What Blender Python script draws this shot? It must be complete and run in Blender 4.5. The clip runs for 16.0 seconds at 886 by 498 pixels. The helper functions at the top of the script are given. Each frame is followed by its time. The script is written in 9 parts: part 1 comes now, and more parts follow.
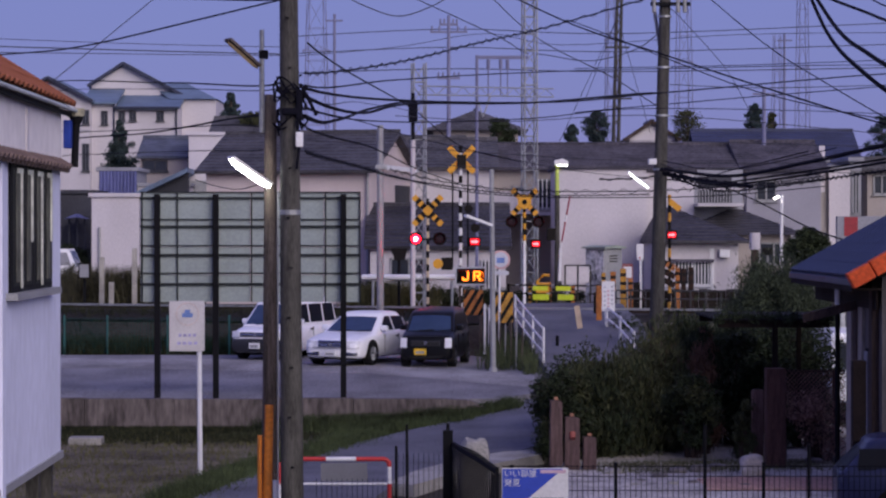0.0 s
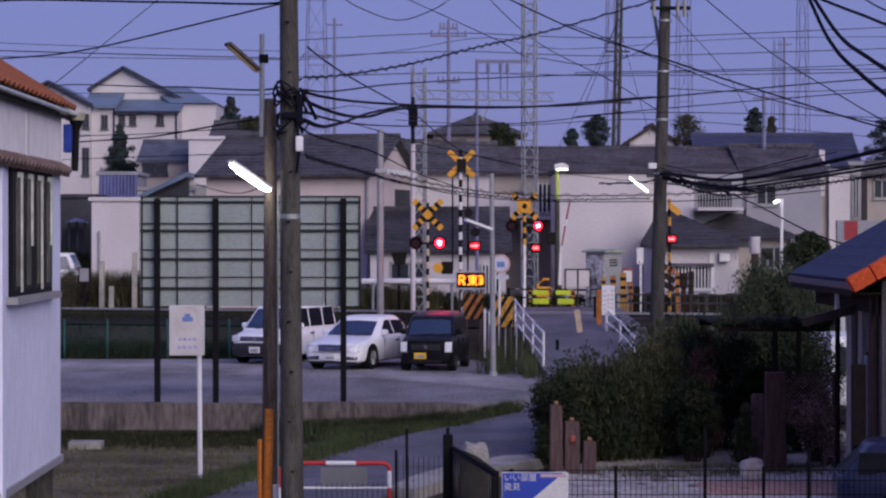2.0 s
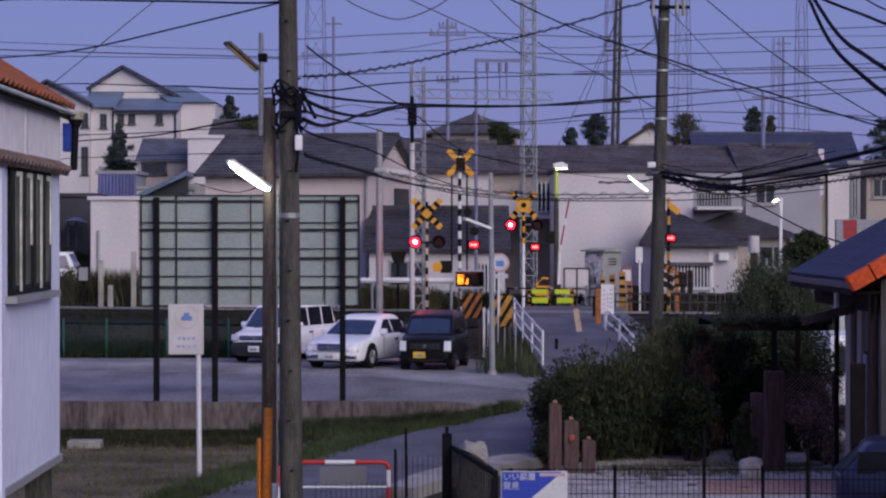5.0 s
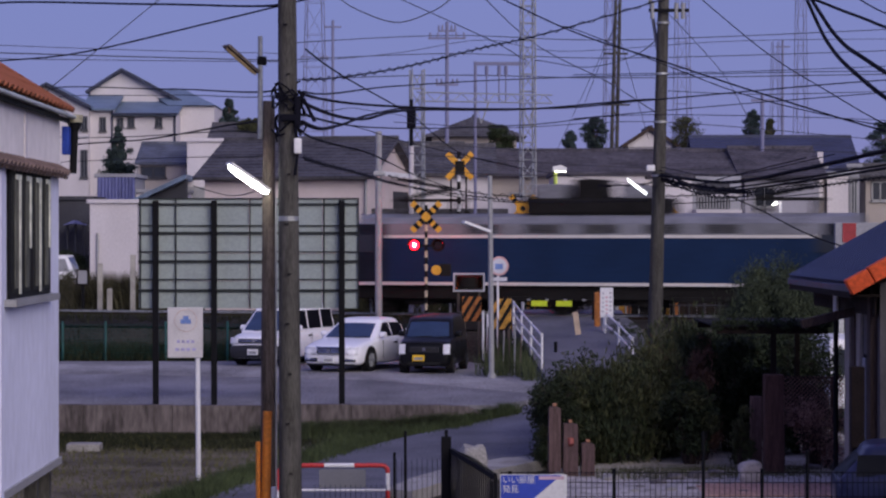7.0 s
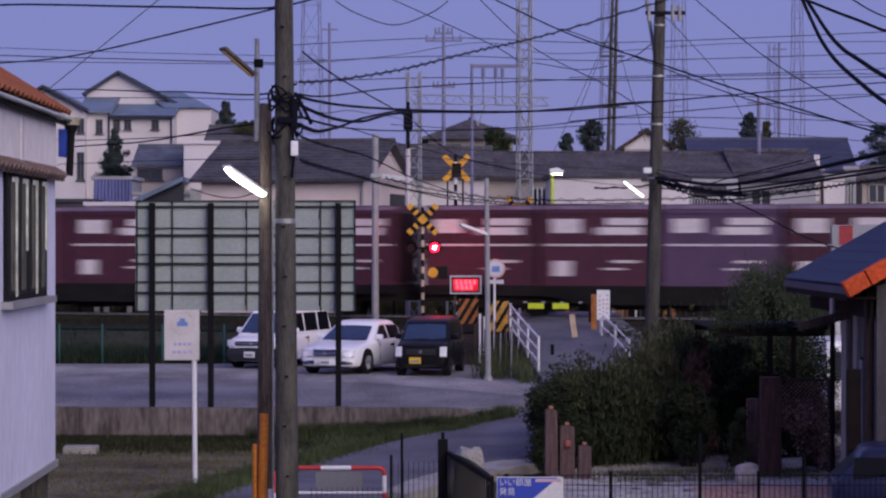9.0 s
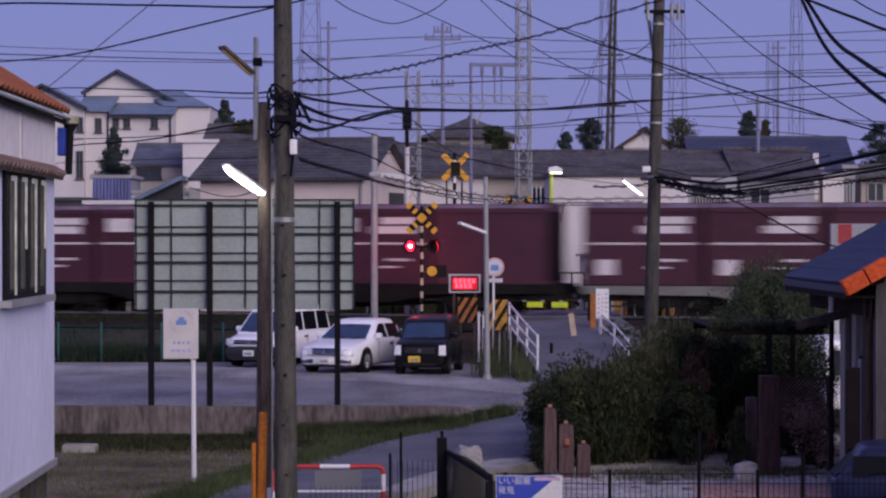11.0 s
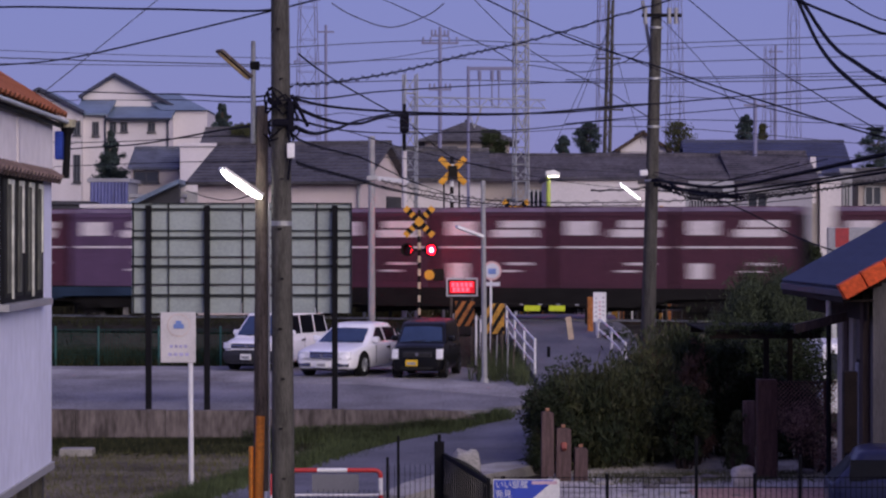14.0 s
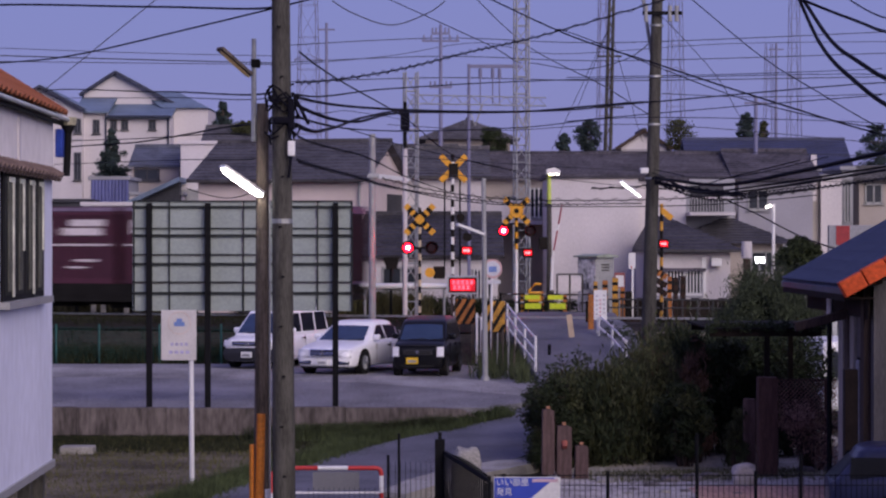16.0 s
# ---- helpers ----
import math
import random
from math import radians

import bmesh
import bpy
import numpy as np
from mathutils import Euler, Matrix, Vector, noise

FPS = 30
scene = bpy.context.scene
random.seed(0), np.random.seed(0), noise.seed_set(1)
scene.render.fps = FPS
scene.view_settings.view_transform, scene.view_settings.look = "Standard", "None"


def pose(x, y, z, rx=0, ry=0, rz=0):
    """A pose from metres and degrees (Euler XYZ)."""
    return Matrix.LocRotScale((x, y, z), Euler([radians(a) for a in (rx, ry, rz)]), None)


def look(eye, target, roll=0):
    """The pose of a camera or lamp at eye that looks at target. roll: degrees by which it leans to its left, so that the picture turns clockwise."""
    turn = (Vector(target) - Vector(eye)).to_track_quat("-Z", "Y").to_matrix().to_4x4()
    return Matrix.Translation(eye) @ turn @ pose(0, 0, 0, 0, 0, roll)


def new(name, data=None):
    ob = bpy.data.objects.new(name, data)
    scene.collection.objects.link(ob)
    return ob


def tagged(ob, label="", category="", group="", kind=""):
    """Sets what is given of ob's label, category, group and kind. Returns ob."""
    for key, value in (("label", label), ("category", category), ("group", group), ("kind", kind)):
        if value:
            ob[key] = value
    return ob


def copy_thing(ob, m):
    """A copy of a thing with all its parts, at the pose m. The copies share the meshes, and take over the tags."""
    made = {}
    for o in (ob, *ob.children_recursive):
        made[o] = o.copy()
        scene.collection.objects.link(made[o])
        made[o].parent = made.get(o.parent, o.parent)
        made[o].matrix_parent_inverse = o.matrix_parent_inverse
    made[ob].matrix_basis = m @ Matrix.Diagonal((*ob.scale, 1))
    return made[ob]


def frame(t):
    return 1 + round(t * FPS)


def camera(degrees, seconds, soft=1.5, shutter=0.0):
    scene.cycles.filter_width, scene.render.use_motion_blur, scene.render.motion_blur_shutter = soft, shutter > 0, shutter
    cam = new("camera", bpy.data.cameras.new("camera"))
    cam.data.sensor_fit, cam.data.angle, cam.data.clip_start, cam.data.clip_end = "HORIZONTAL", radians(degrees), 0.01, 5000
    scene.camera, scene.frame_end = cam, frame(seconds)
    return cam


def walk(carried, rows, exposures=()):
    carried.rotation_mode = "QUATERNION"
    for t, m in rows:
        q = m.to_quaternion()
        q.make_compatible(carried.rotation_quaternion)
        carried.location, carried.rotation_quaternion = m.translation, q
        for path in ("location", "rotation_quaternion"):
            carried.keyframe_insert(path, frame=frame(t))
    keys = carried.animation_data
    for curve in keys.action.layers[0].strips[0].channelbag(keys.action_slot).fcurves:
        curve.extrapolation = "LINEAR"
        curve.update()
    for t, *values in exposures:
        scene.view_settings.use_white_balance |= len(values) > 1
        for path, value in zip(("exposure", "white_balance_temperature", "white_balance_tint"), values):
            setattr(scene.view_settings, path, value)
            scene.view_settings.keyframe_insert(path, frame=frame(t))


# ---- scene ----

# ---- camera ----
cam = camera(20.21, 16.0, soft=2.3, shutter=0.8)
walk(cam, [
    (0, pose(0, 0, 3.75, 89.596, 0, 0.000)),
    (0.5, pose(0, 0, 3.75, 89.621, 0, 0.060)),
    (1, pose(0, 0, 3.75, 89.638, 0, 0.073)),
    (1.5, pose(0, 0, 3.75, 89.665, 0, 0.020)),
    (2, pose(0, 0, 3.75, 89.690, 0, 0.000)),
    (2.5, pose(0, 0, 3.75, 89.681, 0, 0.018)),
    (3, pose(0, 0, 3.75, 89.656, 0, -0.020)),
    (3.5, pose(0, 0, 3.75, 89.660, 0, -0.022)),
    (4, pose(0, 0, 3.75, 89.654, 0, -0.020)),
    (6.5, pose(0, 0, 3.75, 89.725, 0, -0.020)),
    (7, pose(0, 0, 3.75, 89.741, 0, -0.038)),
    (7.5, pose(0, 0, 3.75, 89.742, 0, -0.040)),
    (8, pose(0, 0, 3.75, 89.783, 0, -0.079)),
    (8.5, pose(0, 0, 3.75, 89.780, 0, -0.120)),
    (9, pose(0, 0, 3.75, 89.798, 0, -0.115)),
    (11.5, pose(0, 0, 3.75, 89.763, 0, -0.160)),
    (12, pose(0, 0, 3.75, 89.802, 0, -0.199)),
    (12.5, pose(0, 0, 3.75, 89.811, 0, -0.241)),
    (13, pose(0, 0, 3.75, 89.807, 0, -0.181)),
    (13.5, pose(0, 0, 3.75, 89.840, 0, -0.198)),
    (14, pose(0, 0, 3.75, 89.852, 0, -0.199)),
    (14.5, pose(0, 0, 3.75, 89.833, 0, -0.199)),
    (15, pose(0, 0, 3.75, 89.833, 0, -0.199)),
    (15.5, pose(0, 0, 3.75, 89.840, 0, -0.189)),
    (16, pose(0, 0, 3.75, 89.801, 0, -0.184)),
], exposures=[(0, -0.05, 6380, 9), (2.5, -0.05, 6400, 6), (3.5, -0.05, 6400, 2), (5, -0.05, 6440, 4), (6.5, -0.05, 6480, 7), (7.5, -0.04, 6500, 5), (8.2, -0.03, 6500, 11), (12, -0.02, 6650, 11), (16, 0.01, 6720, 12)])

# ---- light: dusk sky, the glow of the set sun behind the viewer ----
world = bpy.data.worlds.new("dusk")
scene.world = world
world.use_nodes = True
wn, wl = world.node_tree.nodes, world.node_tree.links
sky = wn.new("ShaderNodeTexSky")
sky.sky_type = "NISHITA"
sky.sun_disc = False
sky.sun_elevation = radians(3.0)
sky.sun_rotation = radians(157)
sky.ozone_density = 4.0
sky.air_density = 1.0
sky.dust_density = 0.2
tint = wn.new("ShaderNodeMix")
tint.data_type = "RGBA"
tint.inputs[0].default_value = 0.96
tint.inputs[7].default_value = (0.198, 0.196, 0.51, 1)
wl.new(sky.outputs[0], tint.inputs[6])
wl.new(tint.outputs[2], wn["Background"].inputs[0])
wn["Background"].inputs[1].default_value = 1.0

# afterglow of the set sun, broad and warm, from behind the viewer
sun_data = bpy.data.lights.new("sun", "SUN")
sun_data.energy, sun_data.angle, sun_data.color = 2.3, radians(45), (1.0, 0.88, 0.83)
sun = new("sun", sun_data)
sun.matrix_world = look((56, -80, 50), (0, 20, 0))

# ---- materials ----
MATS = {}


def mat(name, color, rough=0.7, metal=0.0, var=0.25, scale=3.0, fine=40.0, bump=0.15, emit=0.0, coat=0.0, per=0.0, stretch=(1, 1, 1), spec=None):
    """A procedural surface: broad stains and fine grain over a base colour, with relief."""
    if name in MATS:
        return MATS[name]
    m = bpy.data.materials.new(name)
    MATS[name] = m
    m.use_nodes = True
    n, l = m.node_tree.nodes, m.node_tree.links
    b = n["Principled BSDF"]
    b.inputs["Roughness"].default_value = rough
    b.inputs["Metallic"].default_value = metal
    b.inputs["Coat Weight"].default_value = coat
    if spec is None:
        spec = 0.15 if rough >= 0.65 and not metal else 0.5
    b.inputs["Specular IOR Level"].default_value = spec
    if emit:
        b.inputs["Base Color"].default_value = (*color, 1)
        b.inputs["Emission Color"].default_value = (*color, 1)
        b.inputs["Emission Strength"].default_value = emit
        return m
    co = n.new("ShaderNodeTexCoord")
    mp = n.new("ShaderNodeMapping")
    mp.inputs["Scale"].default_value = stretch
    l.new(co.outputs["Object"], mp.inputs[0])
    big, small = n.new("ShaderNodeTexNoise"), n.new("ShaderNodeTexNoise")
    big.inputs["Scale"].default_value, big.inputs["Detail"].default_value = scale, 5
    small.inputs["Scale"].default_value, small.inputs["Detail"].default_value = fine, 3
    for t in (big, small):
        l.new(mp.outputs[0], t.inputs["Vector"])
    add = n.new("ShaderNodeMath")
    add.operation = "ADD"
    l.new(big.outputs["Fac"], add.inputs[0])
    l.new(small.outputs["Fac"], add.inputs[1])
    last = add.outputs[0]
    if per:
        info = n.new("ShaderNodeObjectInfo")
        mul = n.new("ShaderNodeMath")
        mul.operation = "MULTIPLY_ADD"
        mul.inputs[1].default_value = per
        l.new(info.outputs["Random"], mul.inputs[0])
        l.new(last, mul.inputs[2])
        last = mul.outputs[0]
    ramp = n.new("ShaderNodeMapRange")
    ramp.inputs["From Min"].default_value, ramp.inputs["From Max"].default_value = 0.75, 1.25 + per
    ramp.inputs["To Min"].default_value, ramp.inputs["To Max"].default_value = 1 - var, 1 + var
    l.new(last, ramp.inputs[0])
    hsv = n.new("ShaderNodeHueSaturation")
    hsv.inputs["Color"].default_value = (*color, 1)
    l.new(ramp.outputs[0], hsv.inputs["Value"])
    l.new(hsv.outputs[0], b.inputs["Base Color"])
    if bump:
        bp = n.new("ShaderNodeBump")
        bp.inputs["Strength"].default_value, bp.inputs["Distance"].default_value = bump, 0.02
        l.new(small.outputs["Fac"], bp.inputs["Height"])
        l.new(bp.outputs[0], b.inputs["Normal"])
    return m


def glass(name, tintc=(0.03, 0.035, 0.045), rough=0.06):
    """Dark window glass of an unlit room or car: a glossy pane."""
    return mat(name, tintc, rough, var=0.1, bump=0.0)


CONCRETE = mat("concrete", (0.36, 0.34, 0.31), 0.85, var=0.3, scale=1.5, fine=30)
OLD_CONCRETE = mat("old_concrete", (0.165, 0.148, 0.14), 0.9, var=0.5, scale=1.2, fine=7, stretch=(1.5, 1.5, 0.6))
POLE_GREY = mat("pole_concrete", (0.072, 0.068, 0.062), 0.85, var=0.45, scale=3, fine=25, stretch=(3, 3, 0.4))
OLD_WOOD = mat("old_wood", (0.1, 0.08, 0.07), 0.85, var=0.65, scale=4, fine=30, stretch=(5, 5, 0.4))
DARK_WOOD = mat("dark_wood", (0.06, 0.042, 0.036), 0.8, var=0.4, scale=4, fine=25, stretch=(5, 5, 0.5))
ASPHALT = mat("asphalt", (0.148, 0.147, 0.172), 0.9, var=0.32, scale=0.6, fine=25, bump=0.3)
GRAVEL = mat("gravel", (0.225, 0.215, 0.222), 0.95, var=0.5, scale=0.45, fine=17, bump=0.6, stretch=(1.0, 0.4, 1))
BALLAST = mat("ballast", (0.024, 0.021, 0.019), 0.95, var=0.5, scale=2, fine=14, bump=0.8)
FIELD = mat("field", (0.132, 0.112, 0.078), 0.95, var=0.65, scale=0.9, fine=9, bump=0.7)
EARTH = mat("earth", (0.048, 0.042, 0.032), 0.95, var=0.4, scale=0.5, fine=8, bump=0.6)
GRASS = mat("grass", (0.066, 0.086, 0.038), 0.8, var=0.5, scale=1.2, fine=8, bump=0.2)
DRYGRASS = mat("dry_grass", (0.12, 0.115, 0.045), 0.8, var=0.5, scale=1.2, fine=8, bump=0.2)
WEEDS = mat("weeds", (0.028, 0.032, 0.016), 0.85, var=0.5, scale=1.0, fine=6, bump=0.2)
LEAF = mat("leaf", (0.038, 0.05, 0.025), 0.7, var=0.55, scale=1.0, fine=5, bump=0.1)
LEAF_OLIVE = mat("leaf_olive", (0.06, 0.064, 0.03), 0.7, var=0.5, scale=1.0, fine=5, bump=0.1)
LEAF_RED = mat("leaf_red", (0.085, 0.056, 0.038), 0.7, var=0.5, scale=1.0, fine=5, bump=0.1)
# far foliage, lightened and blued: haze is part of this colour
PINE_HAZED = mat("pine", (0.045, 0.064, 0.064), 0.8, var=0.5, scale=1.0, fine=5, bump=0.1)
WHITE_WALL = mat("white_wall", (0.6, 0.56, 0.585), 0.85, var=0.1, scale=0.5, fine=20, bump=0.1, stretch=(1, 1, 0.4))
HOUSE_WALL = mat("house_wall", (0.68, 0.69, 0.83), 0.8, var=0.08, scale=0.9, fine=6, bump=0.05, stretch=(1, 1, 0.6))
PINK_WALL = mat("pink_wall", (0.62, 0.53, 0.52), 0.85, var=0.12, scale=0.4, fine=20, bump=0.1)
CREAM_WALL = mat("cream_wall", (0.38, 0.335, 0.315), 0.85, var=0.14, scale=0.4, fine=20, bump=0.1)
GREY_WALL = mat("grey_wall", (0.3, 0.3, 0.33), 0.85, var=0.2, scale=0.4, fine=20, bump=0.1)
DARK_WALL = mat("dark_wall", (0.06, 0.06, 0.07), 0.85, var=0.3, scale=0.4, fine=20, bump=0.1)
ROOF_DARK = mat("roof_dark", (0.074, 0.07, 0.08), 0.6, var=0.5, scale=0.9, fine=7, bump=0.3, spec=0.3)
ROOF_BROWN = mat("roof_brown", (0.08, 0.073, 0.092), 0.7, var=0.5, scale=0.9, fine=7, bump=0.3)
ROOF_BLUE = mat("roof_blue", (0.035, 0.05, 0.10), 0.5, var=0.3, scale=0.8, fine=6, bump=0.3)
ROOF_ORANGE = mat("roof_terracotta", (0.30, 0.10, 0.045), 0.75, var=0.4, scale=2.5, fine=12, bump=0.3, per=0.3)
VERGE = mat("verge_orange", (0.75, 0.115, 0.035), 0.7, var=0.25, scale=2.5, fine=15, bump=0.3)
BLACK_IRON = mat("black_iron", (0.008, 0.008, 0.01), 0.8, var=0.2, bump=0.05)
STEEL = mat("galvanised", (0.36, 0.37, 0.38), 0.5, 0.6, var=0.2, scale=3, fine=20, bump=0.05)
WHITE_PAINT = mat("white_paint", (0.78, 0.77, 0.78), 0.5, var=0.08, scale=3, fine=25, bump=0.05)
RED_PAINT = mat("red_paint", (0.5, 0.03, 0.03), 0.5, var=0.15, scale=3, fine=25, bump=0.05)
YELLOW_PAINT = mat("yellow_paint", (0.72, 0.34, 0.02), 0.5, var=0.15, scale=3, fine=25, bump=0.05)
BLACK_PAINT = mat("black_paint", (0.012, 0.01, 0.009), 0.65, var=0.2, bump=0.05)
GUARD_YELLOW = mat("guard_yellow", (0.5, 0.25, 0.03), 0.6, var=0.45, scale=5, fine=25, bump=0.05)
GUARD_ORANGE = mat("guard_orange", (0.36, 0.12, 0.02), 0.6, var=0.5, scale=5, fine=25, bump=0.05)
ORANGE_GUARD = mat("orange_guard", (0.6, 0.19, 0.02), 0.5, var=0.25, scale=3, fine=25, bump=0.05)
BOARD_BACK = mat("board_back", (0.3, 0.345, 0.34), 0.6, var=0.12, scale=1.0, fine=15, bump=0.05)
GREY_PAINT = mat("grey_paint", (0.3, 0.3, 0.31), 0.5, var=0.15, scale=3, fine=25, bump=0.05)
RUBBER = mat("rubber", (0.016, 0.016, 0.017), 0.85, var=0.2, bump=0.1)
CABLE = mat("cable", (0.006, 0.006, 0.012), 0.9, var=0.1, bump=0.0)
# paler, bluer copy of the cable colour for the farther wires
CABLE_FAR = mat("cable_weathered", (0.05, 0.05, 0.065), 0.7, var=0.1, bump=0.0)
GLASS = glass("window_glass", (0.03, 0.035, 0.045), 0.2)
# blue of the reflected sky is put into the base colour of this glass
GLASS_SKYTINT = glass("car_glass", (0.075, 0.12, 0.24), 0.08)
CHROME = mat("chrome", (0.7, 0.7, 0.72), 0.15, 1.0, var=0.05, bump=0.0)
LENS = mat("lamp_lens", (0.74, 0.74, 0.78), 0.2, 0.0, var=0.1, bump=0.0)
TUBE_ON = mat("tube_lit", (1.0, 0.98, 0.86), emit=45.0)
TINTED = mat("tinted_glass", (0.01, 0.012, 0.02), 0.35, var=0.1, bump=0.0, spec=0.2)
DULL_RAIL = mat("dull_rail", (0.065, 0.065, 0.07), 0.7, 0.0, var=0.3, bump=0.0)
TUBE_FAR = mat("tube_lit_far", (0.95, 0.97, 1.0), emit=7.0)
LAMP_SMALL = mat("lamp_lit", (1.0, 0.95, 0.85), emit=6.0)
RED_LIT = mat("red_lit", (1.0, 0.008, 0.025), emit=10.0)
RED_CORE = mat("red_core", (1.0, 0.03, 0.045), emit=480.0)
RED_GLOW = mat("red_panel", (1.0, 0.01, 0.03), emit=0.22)
RED_ARROW = mat("red_arrow", (1.0, 0.06, 0.07), emit=9.0)
RED_DARK = mat("red_dark", (0.02, 0.004, 0.005), 0.25, var=0.1, bump=0.0)
LED_ORANGE = mat("led_orange", (1.0, 0.2, 0.015), emit=4.5)
LED_RED = mat("led_red", (1.0, 0.03, 0.05), emit=8.0)
REFLECTIVE = mat("reflective_yellow", (0.62, 0.75, 0.04), 0.35, var=0.1, bump=0.0)
BLUE_SIGN = mat("blue_sign", (0.03, 0.07, 0.5), 0.5, var=0.1, bump=0.0)

# ---- mesh helpers ----


def thing(name, at=(0, 0, 0), rz=0.0, label="", category="", group="", kind=""):
    ob = new(name)
    ob.empty_display_size = 0.2
    ob.matrix_basis = pose(*at, 0, 0, rz)
    return tagged(ob, label, category, group, kind)


def part(name, bm, material, parent=None, label="", smooth=False):
    """Links a bmesh as one mesh object, under a thing or a part."""
    me = bpy.data.meshes.new(name)
    bmesh.ops.recalc_face_normals(bm, faces=bm.faces)
    for f in bm.faces:
        f.smooth = smooth
    bm.to_mesh(me)
    bm.free()
    if smooth:
        me.set_sharp_from_angle(angle=radians(38))
    me.materials.append(material)
    ob = new(name, me)
    if parent is not None:
        ob.parent = parent
    if label:
        ob["label"] = label
    return ob


def again(ob, x=0.0, y=0.0, z=0.0, rz=0.0, parent=None):
    """A further piece on the mesh of ob, under the same parent."""
    o = new(ob.name.split(".")[0], ob.data)
    o.parent = parent if parent is not None else ob.parent
    o.matrix_basis = pose(x, y, z, 0, 0, rz)
    return o


def box(bm, x0, x1, y0, y1, z0, z1, m=None, bevel=0.0):
    r = bmesh.ops.create_cube(bm, size=1.0)["verts"]
    for v in r:
        v.co = Vector((x0 + (v.co.x + 0.5) * (x1 - x0), y0 + (v.co.y + 0.5) * (y1 - y0), z0 + (v.co.z + 0.5) * (z1 - z0)))
    if bevel:
        es = list({e for v in r for e in v.link_edges})
        out = bmesh.ops.bevel(bm, geom=es, offset=bevel, segments=2, profile=0.6, affect="EDGES")
        r = list({v for f in out["faces"] for v in f.verts} | {v for v in r if v.is_valid})
    if m is not None:
        bmesh.ops.transform(bm, matrix=m, verts=r)
    return bm


def B(x0, x1, y0, y1, z0, z1, bevel=0.0):
    return box(bmesh.new(), x0, x1, y0, y1, z0, z1, None, bevel)


def rod(bm, p, q, r0, r1=None, n=10):
    """A round bar from p to q, tapering from r0 to r1."""
    p, q = Vector(p), Vector(q)
    r1 = r0 if r1 is None else r1
    m = Matrix.Translation((p + q) / 2) @ (q - p).to_track_quat("Z", "Y").to_matrix().to_4x4()
    bmesh.ops.create_cone(bm, cap_ends=True, segments=n, radius1=r0, radius2=r1, depth=(q - p).length, matrix=m)
    return bm


def R(p, q, r0, r1=None, n=10):
    return rod(bmesh.new(), p, q, r0, r1, n)


def bar(bm, p, q, w, h):
    """A square bar from p to q."""
    p, q = Vector(p), Vector(q)
    m = Matrix.Translation((p + q) / 2) @ (q - p).to_track_quat("Z", "Y").to_matrix().to_4x4()
    return box(bm, -w / 2, w / 2, -h / 2, h / 2, -(q - p).length / 2, (q - p).length / 2, m)


def prism(outline, y0, y1, axis="y"):
    """An outline in the x-z plane drawn out along y (or y-z along x, x-y along z)."""
    bm = bmesh.new()
    put = {"y": lambda a, b, c: (a, c, b), "x": lambda a, b, c: (c, a, b), "z": lambda a, b, c: (a, b, c)}[axis]
    lo = [bm.verts.new(put(a, b, y0)) for a, b in outline]
    hi = [bm.verts.new(put(a, b, y1)) for a, b in outline]
    k = len(outline)
    bm.faces.new(lo)
    bm.faces.new(hi[::-1])
    for i in range(k):
        bm.faces.new((lo[i], lo[(i + 1) % k], hi[(i + 1) % k], hi[i]))
    return bm


def loft(rings, caps=True):
    """A skin over closed rings of equal length."""
    bm = bmesh.new()
    vs = [[bm.verts.new(p) for p in ring] for ring in rings]
    k = len(rings[0])
    for a, b in zip(vs, vs[1:]):
        for i in range(k):
            bm.faces.new((a[i], a[(i + 1) % k], b[(i + 1) % k], b[i]))
    if caps:
        bm.faces.new(vs[0][::-1])
        bm.faces.new(vs[-1])
    return bm


def tube(bm, pts, r, n=6):
    """A bent round bar along pts."""
    pts = [Vector(p) for p in pts]
    rings = []
    for i, p in enumerate(pts):
        d = (pts[min(i + 1, len(pts) - 1)] - pts[max(i - 1, 0)]).normalized()
        a = d.cross(Vector((0, 0, 1)) if abs(d.z) < 0.9 else Vector((1, 0, 0))).normalized()
        b = a.cross(d)
        rings.append([bm.verts.new(p + (a * math.cos(2 * math.pi * j / n) + b * math.sin(2 * math.pi * j / n)) * r) for j in range(n)])
    for u, v in zip(rings, rings[1:]):
        for j in range(n):
            bm.faces.new((u[j], u[(j + 1) % n], v[(j + 1) % n], v[j]))
    bm.faces.new(rings[0][::-1])
    bm.faces.new(rings[-1])
    return bm


YAW = -16.0  # the railway and the cars stand turned by this
CA, SA = math.cos(radians(16)), math.sin(radians(16))


def along(u, v):
    """Ground place from metres along the railway (u, to the near end) and across it (v, away)."""
    return (u * CA + v * SA, 80.6 - u * SA + v * CA)


# ---- ground ----
RAIL = 1.30


def profile(v):
    """Height of the land across the railway."""
    return float(np.interp(v, [-13.0, -6.4, -3.4, 3.6, 9.0, 30.0], [-0.75, -0.55, 0.84, 1.02, 0.85, 0.8]))


